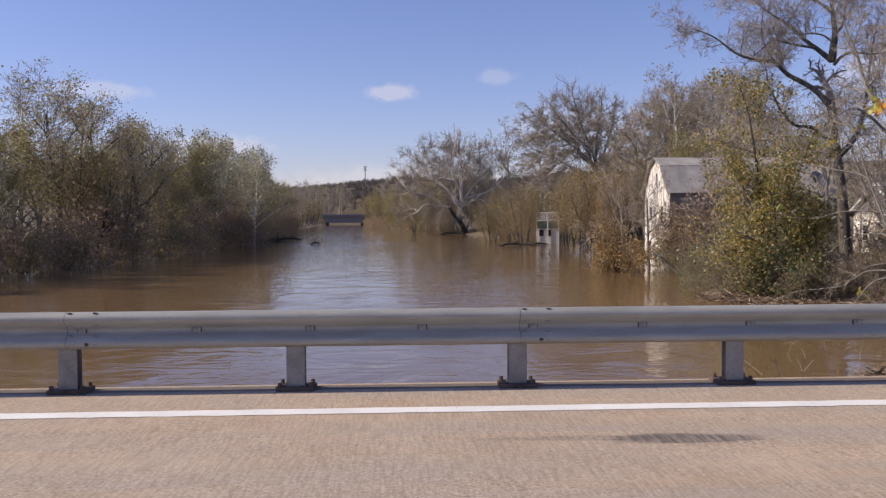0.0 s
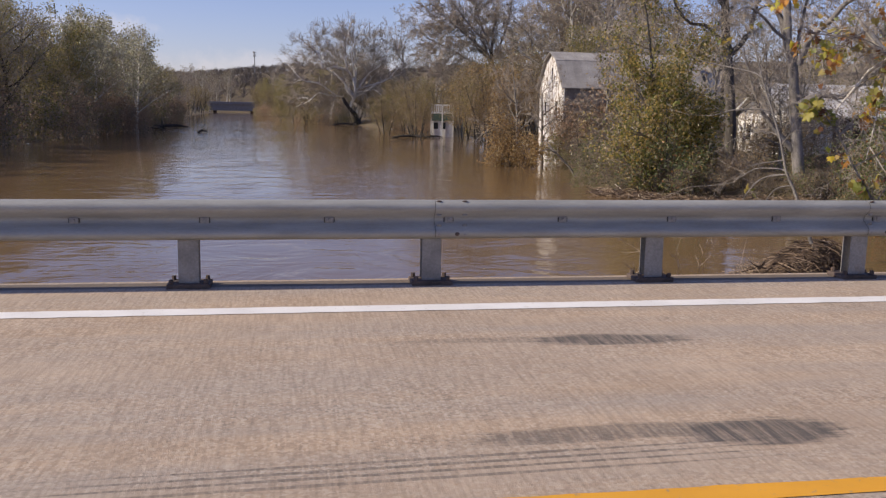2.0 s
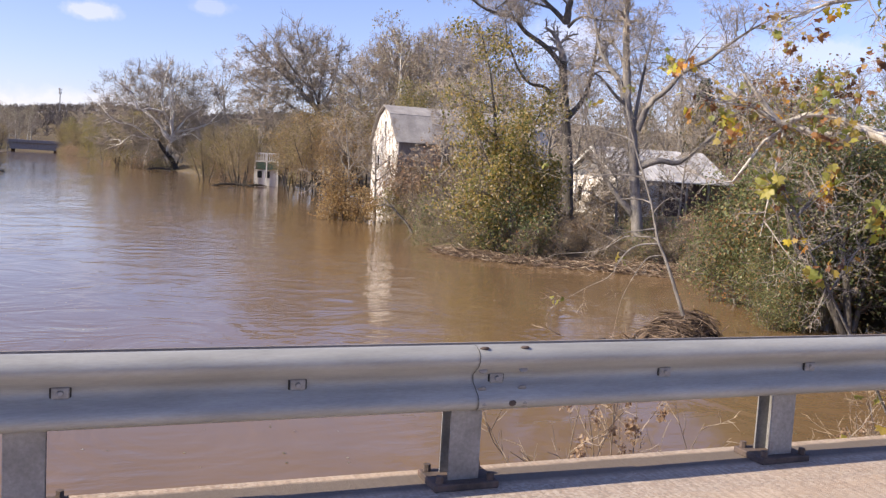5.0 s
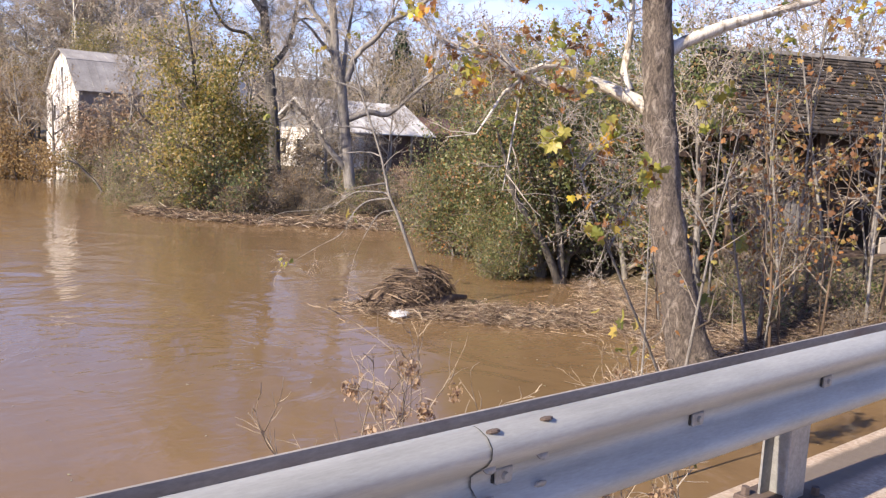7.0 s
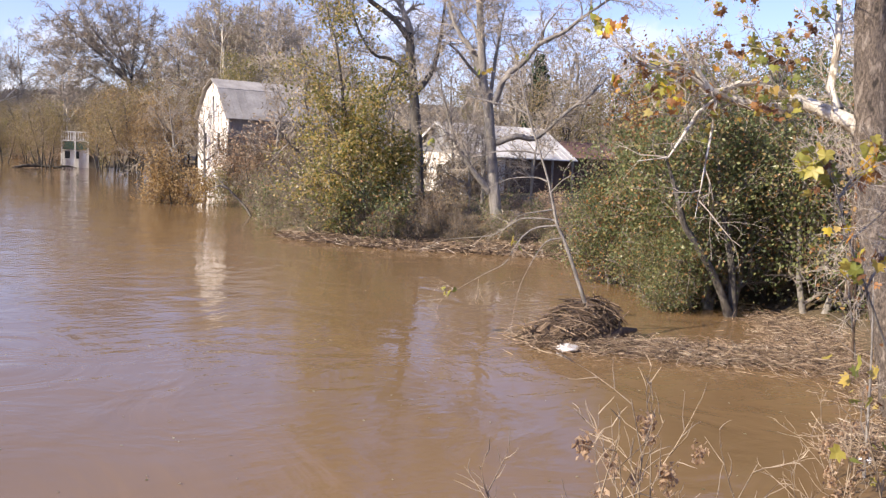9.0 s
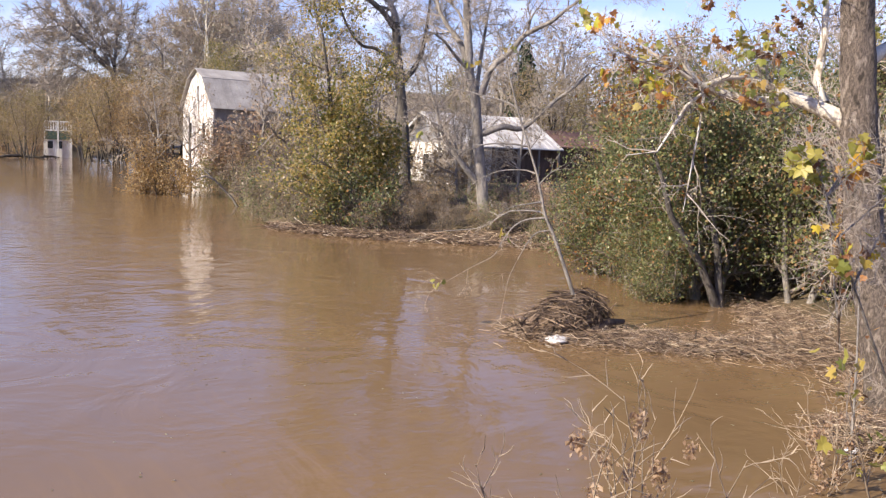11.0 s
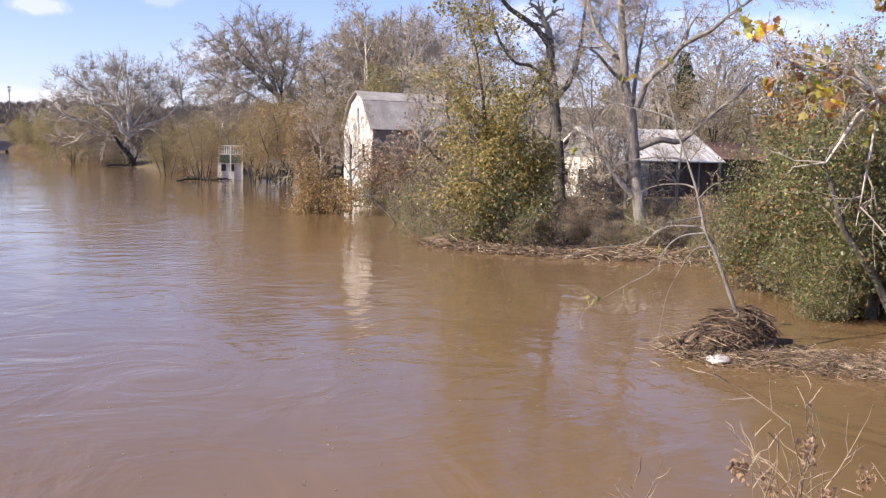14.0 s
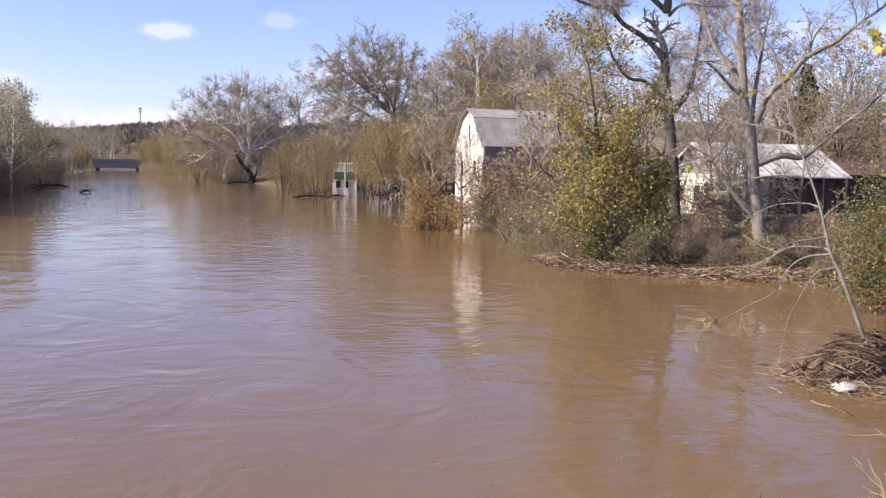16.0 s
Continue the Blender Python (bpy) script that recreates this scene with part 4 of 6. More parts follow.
def shed():
    root = empty("timber_shed", (27.4, 15.1, -2.0), "weathered brown open-fronted timber shed with shingle roof", "shed", turn=-27.6)
    # local: x along the front, y into the building
    L, D, ze, zr = 15.0, 7.0, 4.3, 7.4
    box_part("floor", (-0.3, -0.3, -0.5), (L + 0.3, D, -0.02), BOARD_BROWN, root, "dark earth-stained slab", 0.03)
    for nm, lo, hi in (("back_wall", (0, D - 0.2, 0), (L, D, ze)), ("side_wall", (0, 2.8, 0), (0.15, D, ze)), ("side_wall", (L - 0.15, 0, 0), (L, D, ze))):
        box_part(nm, lo, hi, BOARD_BROWN, root, "", 0.02)
    box_part("low_wall", (5.5, 0.02, -0.02), (L, 0.3, 0.6), CONCRETE, root, "low pale concrete wall", 0.02)
    for x in (0.1, 2.6, 5.2, 7.8, 10.4, 13.0):
        p = box_part("post", (x - 0.11, 0, -0.02), (x + 0.11, 0.22, ze), BOARD_GREY if x in (5.2, 10.4) else BOARD_BROWN, root, "rough timber post", 0.015)
    box_part("beam", (-0.3, -0.05, ze - 0.02), (L + 0.3, 0.22, ze + 0.28), BOARD_BROWN, root, "", 0.02)
    box_part("rail", (0.1, 0.02, 1.9), (5.2, 0.12, 2.1), BOARD_BROWN, root, "", 0.01)
    for k in range(10):
        x = 0.25 + 0.24 * k
        box_part("board", (x, 0.14, 0.1 + 0.1 * (k % 3)), (x + 0.2, 0.18, 1.9 + 0.5 * (k % 2)), BOARD_GREY, root, "", 0.004)
    # low lean-to at the river end: posts, cross rails, a few pale boards left on its back
    box_part("lean_to_roof", (-3.6, -0.5, ze - 0.25), (0.05, 4.0, ze - 0.05), BOARD_BROWN, root, "dark sagging lean-to roof", 0.03)
    box_part("lean_to_wall", (-3.4, 3.4, 0), (0.0, 3.55, ze - 0.3), BOARD_BROWN, root, "dark boarded back", 0.01)
    for x in (-3.3, -2.0, -0.8):
        box_part("post", (x - 0.1, 0.02, -0.6), (x + 0.1, 0.2, ze - 0.25), BOARD_BROWN, root, "rough timber post", 0.015)
    for z in (1.75, 3.2):
        box_part("rail", (-3.4, 0.06, z), (0.0, 0.18, z + 0.2), BOARD_BROWN, root, "", 0.01)
    for k in range(6):
        x = -3.1 + 0.42 * k
        box_part("board", (x, 3.3, 0.3 + 0.15 * (k % 2)), (x + 0.26, 3.36, 2.4 + 0.5 * (k % 3)), BOARD_GREY, root, "", 0.004)
    # shingle courses
    rng = np.random.default_rng(8)
    rows = 22
    sv, sf = [], []
    for s in (0, 1):
        for k in range(rows):
            f0, f1 = k / rows, (k + 1.25) / rows
            ya, yb = (-0.7 + f0 * (D / 2 + 0.7), -0.7 + f1 * (D / 2 + 0.7)) if s == 0 else (D + 0.7 - f0 * (D / 2 + 0.7), D + 0.7 - f1 * (D / 2 + 0.7))
            za, zb = ze - 0.1 + f0 * (zr - ze), ze - 0.1 + f1 * (zr - ze)
            zb = min(zb, zr) + 0.0
            n_ = 64 if s == 0 else 1
            for i in range(n_):
                off = 0.18 * math.sin(k * 7.3) if n_ > 1 else 0
                a, b = -0.6 + off + i * (L + 1.2) / n_, -0.6 + off + (i + 1) * (L + 1.2) / n_ - (0.015 if n_ > 1 else 0)
                j = rng.uniform(0, 0.06)
                q = [(ya, za + 0.05 + j), (yb, zb + 0.0), (yb, zb + 0.03), (ya, za + 0.09 + j)]
                o = len(sv)
                sv += [(a, *u) for u in q] + [(b, *u) for u in q]
                sf += [(o, o + 4, o + 5, o + 1), (o + 1, o + 5, o + 6, o + 2), (o + 2, o + 6, o + 7, o + 3), (o + 3, o + 7, o + 4, o), (o, o + 1, o + 2, o + 3), (o + 7, o + 6, o + 5, o + 4)]
    tagged(link_mesh("shingle_roof", sv, sf, SHINGLES, root), kind="stuff")
    box_part("ridge_board", (-0.6, D / 2 - 0.12, zr - 0.05), (L + 0.6, D / 2 + 0.12, zr + 0.12), BOARD_GREY, root, "", 0.02)
    for x in (-0.0, L):
        bm = bmesh.new()
        prism(bm, [(0, ze), (D, ze), (D / 2, zr - 0.15)], x, x + 0.12)
        part("gable", bm, BOARD_BROWN, root)


shed()


# ---------------------------------------------------------------- far bridge and mast


def far_bridge():
    root = empty("far_bridge", (0, 0, 0), "low grey concrete road bridge across the river", "bridge")
    box_part("deck", (-80, 576, 1.2), (10, 586, 2.3), ROOF_TANK, root, "", 0.1)
    box_part("girder", (-80, 577, -2.6), (10, 585, 1.2), ROOF_TANK, root, "dark girders", 0.05)
    box_part("parapet", (-80, 576, 2.3), (10, 576.4, 3.0), ROOF_TANK, root, "", 0.05)
    for x in (-48, -25):
        box_part("pier", (x - 1, 580, -7), (x + 1, 584, -2.6), BOARD_BROWN, root, "", 0.2)


def mast():
    base = float(ground_height(-31, 800)) - 1
    root = empty("radio_mast", (-31, 800, base), "thin dark radio mast on the wooded hill", "mast")
    h = 46.9 - base
    bm = bmesh.new()
    bmesh.ops.create_cone(bm, cap_ends=True, segments=6, radius1=0.55, radius2=0.4, depth=h, matrix=Matrix.Translation((0, 0, h / 2)))
    part("pole", bm, ROOF_TANK, root)
    for z, r in ((h - 0.8, 1.3), (h - 3.4, 1.0)):
        bm = bmesh.new()
        for a in range(3):
            m = Matrix.Rotation(a * 2.094, 4, "Z")
            box(bm, (r - 0.25, -0.5, z - 0.9), (r + 0.15, 0.5, z + 0.9), 0.05, m)
            box(bm, (0, -0.06, z - 0.06), (r, 0.06, z + 0.06), 0, m)
        part("antenna", bm, ROOF_TANK, root)


far_bridge()
mast()
# ---------------------------------------------------------------- trees
def gz(x, y):
    return float(ground_height(x, y))


# steps, wander, lift, children, child length share, angle, bare share, tip share
FAR_BARE = [(5, 0.05, 0.0, 9, 0.6, 48, 0.25, 0.3), (5, 0.14, 0.06, 7, 0.48, 45, 0.2, 0.3), (3, 0.18, 0.05, 6, 0.5, 42, 0.15, 0.35), (2, 0.22, 0.02, 4, 0.6, 40, 0.1, 0.4), (1, 0.25, 0.0, 0, 0, 0, 0, 0.4)]
SLIM = [(6, 0.06, 0.02, 14, 0.36, 40, 0.2, 0.2), (4, 0.14, 0.07, 7, 0.45, 40, 0.15, 0.3), (2, 0.2, 0.05, 5, 0.5, 40, 0.1, 0.35), (1, 0.25, 0.0, 0, 0, 0, 0, 0.4)]
SHRUB = [(5, 0.12, 0.03, 9, 0.5, 50, 0.08, 0.25), (3, 0.18, 0.03, 7, 0.5, 45, 0.1, 0.3), (2, 0.22, 0.0, 4, 0.5, 45, 0.1, 0.4), (1, 0.25, 0.0, 0, 0, 0, 0, 0.4)]
STEMS5 = ((0, 0, 0.0, 0.1, 1), (0.9, 0.3, 0.3, 0.1, 0.9), (-0.8, 0.4, -0.35, 0.05, 0.85), (0.2, -0.9, 0.1, -0.3, 0.8), (-0.3, 0.8, -0.1, 0.35, 0.75))

# far patterns, built once and repeated
bare_a = plant("bare_tree", "bare grey deciduous tree on the river bank", "tree", 11, 15, 0.32, FAR_BARE, BARK_GREY, TWIG_PALE, LEAF_BROWN, 350, 0.26, 0.4, group="river bank trees", thin=0.03, place=(-47, 62, gz(-47, 62)))
bare_b = plant("bare_tree", "bare pale-barked tree with fine grey twigs", "tree", 12, 17, 0.3, FAR_BARE, BARK_PALE, TWIG_TAN, LEAF_PALE, 700, 0.3, 0.4, group="river bank trees", thin=0.02, place=(-44, 95, gz(-44, 95)))
olive_a = plant("leafy_tree", "olive-green tree thinning in late autumn", "tree", 13, 13, 0.25, SLIM, BARK_GREY, TWIG_GREY, LEAF_OLIVE, 5200, 0.21, 0.5, group="river bank trees", thin=0.02, place=(-43, 78, gz(-43, 78)))
olive_b = plant("leafy_tree", "brown and olive willow-like tree by the water", "tree", 14, 12, 0.22, SLIM, BARK_DARK, TWIG_TAN, LEAF_WILLOW, 3800, 0.2, 0.45, stems=STEMS5[:3], group="river bank trees", thin=0.02, place=(-37, 104, gz(-37, 104)))
dark_a = plant("leafy_tree", "thin olive-leaved tree leaning over the flooded bank", "tree", 15, 13, 0.3, FAR_BARE, BARK_DARK, TWIG_GREY, LEAF_OLIVE, 3200, 0.21, 0.45, group="river bank trees", thin=0.02, place=(-45, 70, gz(-45, 70)))
pale_a = plant("leafy_tree", "slim poplar with pale fluttering leaves", "tree", 16, 15, 0.22, SLIM, BARK_PALE, TWIG_GREY, LEAF_PALE, 1500, 0.3, 0.4, group="river bank trees", thin=0.02, place=(-36, 172, gz(-36, 172)))
shrub_a = plant("shrub", "tangled brown shrub at the flooded edge", "shrub", 17, 5.0, 0.07, SHRUB, BARK_GREY, TWIG_TAN, LEAF_STRAW, 1300, 0.22, 0.35, stems=STEMS5, group="bank shrubs", thin=0.012, place=(-38.5, 80, -4.1), limbs=1)
shrub_b = plant("shrub", "grey-brown twiggy shrub standing in water", "shrub", 18, 4.5, 0.06, SHRUB, BARK_GREY, TWIG_GREY, LEAF_OLIVE, 1300, 0.22, 0.35, stems=STEMS5, group="bank shrubs", thin=0.012, place=(-37, 88, -4.1), limbs=1)

rng = np.random.default_rng(40)


def bank_x(y, side, off):
    return float(np.interp(y, LB[:, 0], LB[:, 1])) - off if side < 0 else float(np.interp(y, RB[:, 0], RB[:, 1])) + off


# left bank: shrubs along the edge, then rows of trees
for y in np.arange(38, 330, 4.2):
    x = bank_x(y, -1, rng.uniform(-0.5, 2.2))
    put((shrub_a, shrub_b)[rng.integers(2)], x, y + rng.uniform(-1, 1), -4.1, rng.uniform(0, 360), rng.uniform(0.9, 1.6))
kinds = (olive_a, bare_a, olive_b, olive_a, bare_b, olive_a, dark_a, pale_a)
for row, off, step in ((0, 4, 6.5), (1, 11, 8.5)):
    for y in np.arange(40, 340, step):
        if 255 < y and row > 1:
            continue
        x = bank_x(y, -1, off + rng.uniform(-1.5, 1.5))
        y2 = y + rng.uniform(-2, 2)
        o = kinds[rng.integers(len(kinds))]
        put(o, x, y2, gz(x, y2) - 0.1, rng.uniform(0, 360), rng.uniform(0.82, 1.12) * (0.82 if row == 0 else 0.98) * (0.85 if o in (bare_a, bare_b, pale_a) else 1.05) * float(np.interp(y, [60, 95, 140, 220, 300], [0.88, 1.12, 1.25, 1.25, 1.0])))
for x, y, s in ((-28.0, 160, 1.15), (-30.5, 168, 1.25), (-33, 152, 1.25), (-35, 144, 1.2), (-31.5, 178, 1.2)):
    put(pale_a, x, y, gz(x, y), rng.uniform(0, 360), s)

for x, y, s in ((-29.5, 156, 1.2), (-30.5, 163, 1.3), (-29.0, 171, 1.0), (-32, 148, 1.3)):
    put(shrub_a, x, y, -4.4, rng.uniform(0, 360), s)

# right bank, far: low willows, then taller wood behind
for y in np.arange(265, 560, 11):
    x = bank_x(y, 1, rng.uniform(1, 5))
    put((olive_a, olive_a, olive_b)[rng.integers(3)], x, y, gz(x, y), rng.uniform(0, 360), rng.uniform(1.0, 1.35))
    x = bank_x(y, 1, rng.uniform(9, 16))
    put((bare_a, olive_b, bare_b)[rng.integers(3)], x, y, gz(x, y), rng.uniform(0, 360), rng.uniform(0.9, 1.2))
for y in np.arange(340, 570, 16):
    x = bank_x(y, -1, rng.uniform(1, 6))
    put((olive_b, bare_a, shrub_b)[rng.integers(3)], x, y, gz(x, y), rng.uniform(0, 360), rng.uniform(0.8, 1.1))
for y in np.arange(170, 560, 6.0):
    if 222 < y < 268:
        continue
    x = bank_x(y, 1, rng.uniform(-1.0, 1.5))
    put((shrub_a, shrub_b)[rng.integers(2)], x, y, -4.1, rng.uniform(0, 360), rng.uniform(0.7, 1.2))
# wood on the far side of the far bridge and up the hill
for k in range(70):
    x, y = rng.uniform(-130, 90), rng.uniform(598, 680)
    put((bare_a, bare_b, olive_b, bare_a)[rng.integers(4)], x, y, gz(x, y), rng.uniform(0, 360), rng.uniform(0.9, 1.3))


def hill_wood():
    """Bare woods clothing the far hill: thousands of small crowns of upright twigs."""
    rng = np.random.default_rng(77)
    items = []
    ys, xs = rng.uniform(680, 980, 2600), rng.uniform(-330, 260, 2600)
    zs = ground_height(xs, ys)
    for x, y, z in zip(xs, ys, zs):
        b = np.array([x, y, z])
        h = rng.uniform(7, 9)
        for j in range(15):
            a = unit(rng.normal(size=3) + [0, 0, 0.5]) * [3.6, 3.6, 0.5 * h]
            items.append((np.array([b + [0, 0, h * 0.3], b + a * rng.uniform(0.8, 1.05) + [0, 0, h * 0.5]]), np.array([0.16, 0.2])))
    v, f = tubes(items, 9)
    tagged(link_mesh("hill_woods", v.tolist(), f.tolist(), TWIG_DARK), "bare grey-brown woods covering the far hill", "woods", kind="stuff")


hill_wood()

# the great sycamore and its neighbours


def dome_tree(name, label, seed, place, fork, lean, centre, radii, limbs, boughs, sprays, bark, twig, leaf, leaves, trunk_r, fine_r, group="", known=()):
    """A broad tree whose crown fills a dome: crooked limbs, boughs from the nearest limb, sprays from the nearest bough, then twigs."""
    rng = np.random.default_rng(seed)
    root = empty(name, place, label, "tree", group)
    c, R = np.array(centre, float), np.array(radii, float)

    def spots(n, shell):
        d = unit(rng.normal(size=(n * 2, 3)) + [0, 0, 0.25])
        p = c + d * R * rng.uniform(0, 1, (n * 2, 1)) ** shell
        p *= 1 + 0.06 * rng.normal(size=p.shape)
        return p[p[:, 2] > 2.0][:n]

    def bend(a, b, k, wig):
        t = np.linspace(0, 1, k + 1)[:, None]
        L = np.linalg.norm(b - a)
        mid = (a + b) / 2 + np.array([0, 0, 0.12 * L]) + rng.normal(size=3) * wig * L
        p = (1 - t) ** 2 * a + 2 * t * (1 - t) * mid + t * t * b
        p[1:-1] += rng.normal(size=(k - 1, 3)) * wig * L * 0.35
        return p
    top = np.array([lean[0] * fork, lean[1] * fork, fork])
    stem = bend(np.array([0, 0, -0.5]), top, 5, 0.03)
    wood = list(known) or [(stem, np.linspace(trunk_r * 1.3, trunk_r * 0.85, 6))]
    fine, nodes = [], [p[2:] for p, _ in known[1:]]
    for k in range(limbs):
        a = 2.4 * k
        up = math.sin(radians(12 + 75 * ((k * 0.37) % 1.0)))
        d = np.array([math.cos(a) * math.sqrt(1 - up * up), math.sin(a) * math.sqrt(1 - up * up), up])
        end = c + d * R * 0.8
        end[2] = max(end[2], fork * 0.7)
        p = bend(top + [0, 0, rng.uniform(-1.5, 1.0)], end, 9, 0.07)
        wood.append((p, np.linspace(trunk_r * rng.uniform(0.35, 0.5), fine_r * 1.6, 10)))
        nodes.append(p[2:])
    nodes = np.concatenate(nodes)
    for count, shell, k, r0, keep in ((boughs, 0.45, 5, fine_r * 2.2, wood), (sprays, 0.4, 3, fine_r * 1.15, fine)):
        more = []
        for q in spots(count, shell):
            n_ = nodes[np.argmin(np.linalg.norm(nodes - q, axis=1) + 0.25 * np.linalg.norm(nodes - top, axis=1))]
            p = bend(n_, q, k, 0.1)
            keep.append((p, np.linspace(r0, fine_r, k + 1)))
            more.append(p[1:])
        nodes = np.concatenate([nodes] + more)
    tips = []
    for p, r in list(fine):
        for _ in range(7):
            f_ = rng.uniform(0.2, 1) * (len(p) - 1)
            j = min(int(f_), len(p) - 2)
            a = p[j] + (f_ - j) * (p[j + 1] - p[j])
            b = a + unit(unit(a - c) + rng.normal(size=3) * 0.8) * rng.uniform(0.05, 0.13) * R[0]
            tips.append((np.array([a, (a + b) / 2 + rng.normal(size=3) * 0.1, b]), np.array([fine_r, fine_r * 0.8, fine_r * 0.5])))
    fine += tips
    for p, r in known[1:]:
        v, f = tubes([(p, r)], 0.0, 8)
        link_mesh("limb", v.tolist(), f.tolist(), bark, root, smooth=True)
    v, f = tubes(wood[:1])
    link_mesh("trunk", v.tolist(), f.tolist(), BARK_DARK if known else bark, root, smooth=True)
    v, f = tubes(wood[max(1, len(known)):])
    tagged(link_mesh("branchwork", v.tolist(), f.tolist(), bark, root, smooth=True), kind="stuff")
    v, f = tubes(fine, 9)
    tagged(link_mesh("fine_branchwork", v.tolist(), f.tolist(), twig, root), kind="stuff")
    v, f = leaf_mesh(rng, along(rng, tips, leaves, 0.3), 0.3)
    tagged(link_mesh("crown", v.tolist(), f.tolist(), leaf, root), kind="stuff")
    return root


SYCAMORE_LIMBS = [
    bough(0.8, 0.4, (0.6, -0.1, 0.4), (-0.7, 0.1, 3.1), (-3.2, 0.3, 6.2), (-4.7, 0.4, 8.6)),
    bough(0.42, 0.18, (-2.2, 0.2, 4.9), (-1.3, 0.1, 7.7), (-0.7, 0.1, 11.7), (-2.9, 0.2, 16), (-3.7, 0.3, 19.6), (-3.2, 0.3, 23.4), (-1.9, 0.1, 28.9)),
    bough(0.34, 0.14, (-2.8, 0.2, 15.8), (-6.9, -0.2, 16.5), (-9.7, -0.7, 15.9), (-11.1, -1.4, 19.9), (-13.6, -1.9, 22.1)),
    bough(0.34, 0.14, (-0.7, 0.1, 9.2), (1.4, 0.4, 12.4), (3.4, 0.7, 15.2), (6.4, 1, 17.2), (8.7, 1.3, 21.2)),
    bough(0.3, 0.14, (-4.1, 0.3, 8.2), (-8.2, -0.3, 8.5), (-11.2, -1.1, 9), (-13.9, -1.9, 6.6)),
    bough(0.3, 0.12, (-0.7, 0.1, 9.8), (1.3, -0.8, 9.5), (4.5, -1.7, 10.3), (7.4, -2.6, 8.1)),
    bough(0.3, 0.12, (-0.7, 0.1, 12), (-0.4, 0.7, 16.9), (-1.1, 1.4, 21.5), (1.2, 1.9, 26.9)),
    bough(0.26, 0.12, (-6.3, 0.5, 8.6), (-10.7, 0.2, 11.6), (-15, -0.1, 12.4), (-17.8, -0.6, 14.5)),
    bough(0.26, 0.12, (0.3, 0, 10.5), (4, 0, 11.7), (8.6, 0, 13.4), (12.4, 0, 17.5)),
]
dome_tree("sycamore_tree", "huge spreading sycamore with white limbs over the river", 21, (18.0, 253, -4), 8.0, (-0.12, 0), (-2.5, 5.0, 13.0), (20.5, 12, 16.5), 7, 120, 1700, BARK_WHITE, TWIG_PALE, LEAF_STRAW, 700, 0.8, 0.04, known=SYCAMORE_LIMBS)
for o, x, y, s, t_ in ((bare_a, 34, 268, 1.5, 1.1), (bare_b, 40, 244, 1.3, 1.0), (shrub_b, 14, 252, 1.1, 1.0), (shrub_a, 9, 256, 1.3, 1.0), (shrub_b, 24, 246, 1.2, 1.0), (olive_b, 28, 236, 0.9, 1.0), (shrub_b, 27, 215, 1.3, 1.0), (olive_a, 31, 214, 0.8, 1), (bare_a, 36, 222, 1.2, 1), (olive_b, 31, 190, 0.85, 1), (shrub_a, 27, 176, 1.2, 1), (olive_a, 7, 268, 0.95, 1), (olive_a, 0, 280, 1.0, 1), (olive_b, 4, 276, 1.0, 1), (olive_a, -4, 296, 1.0, 1), (olive_a, 11, 259, 0.5, 1), (olive_a, 22, 250, 0.5, 1)):
    put(o, x, y, gz(x, y), rng.uniform(0, 360), s, t_)

# flooded group: a tall bare crown over brown willows
TALL_LIMBS = [
    bough(0.5, 0.3, (0.2, 0, -0.2), (0.1, 0, 8.2), (0.1, 0, 14.4), (-0.1, 0, 16.5)),
    bough(0.26, 0.08, (-0.1, 0, 16.3), (-1.2, 0.3, 19.5), (-2.8, 0.7, 23.6), (-3.9, 0.9, 27.6), (-4.4, 1.1, 29.4)),
    bough(0.26, 0.08, (0, 0, 16), (0.4, 0.6, 20.7), (1.2, 1.1, 24.9), (1.6, 1.7, 29.6)),
    bough(0.24, 0.08, (-0.1, 0, 15.5), (-2.3, 0, 17.4), (-5.9, 0.4, 20.3), (-9.5, 0.7, 23.1), (-11.6, 0.7, 25)),
    bough(0.24, 0.08, (0.1, 0, 14.9), (2, 0.2, 18.7), (3.3, 0.6, 22.9), (4.2, 1.1, 28.2)),
    bough(0.24, 0.08, (-0.6, 0.1, 18.5), (-3.3, 0.5, 20.4), (-7.4, 1.1, 25.3), (-9, 1.1, 27.7)),
    bough(0.2, 0.08, (0, 0, 13.4), (-3, 1.5, 14.3), (-6.9, 3.2, 16.8), (-11.8, 5.1, 19.2), (-13.2, 6.2, 21.3)),
]
tall = dome_tree("bare_tree", "tall bare tree with rounded crown of fine grey branches", 23, (36.9, 163, -4.3), 15.0, (0.0, 0), (-3.5, 2, 19.0), (13.0, 9, 11), 5, 130, 1700, BARK_GREY, TWIG_PALE, LEAF_STRAW, 500, 0.5, 0.034, "bare trees by the cabin", known=TALL_LIMBS)
put(tall, 60, 165, gz(60, 165), 220, 1.0)
put(tall, 47, 150, gz(47, 150), 100, 0.85)
put(bare_b, 45, 136, gz(45, 136), 30, 1.3)
put(bare_a, 47, 130, gz(47, 130), 200, 1.3)
put(bare_a, 41, 146, gz(41, 146), 100, 1.25)
WILLOW = [(6, 0.08, 0.0, 13, 0.42, 42, 0.36, 0.25), (4, 0.16, 0.03, 8, 0.45, 45, 0.12, 0.3), (2, 0.22, -0.03, 5, 0.5, 42, 0.1, 0.35), (1, 0.25, -0.05, 0, 0, 0, 0, 0.4)]
willow = plant("willow", "olive-brown willow standing in floodwater", "tree", 24, 14, 0.2, WILLOW, BARK_DARK, TWIG_TAN, LEAF_WILLOW, 3800, 0.24, 0.5, stems=STEMS5[:4], place=(33, 147, -4.6), group="flooded willows", thin=0.02, limbs=1, split=True)
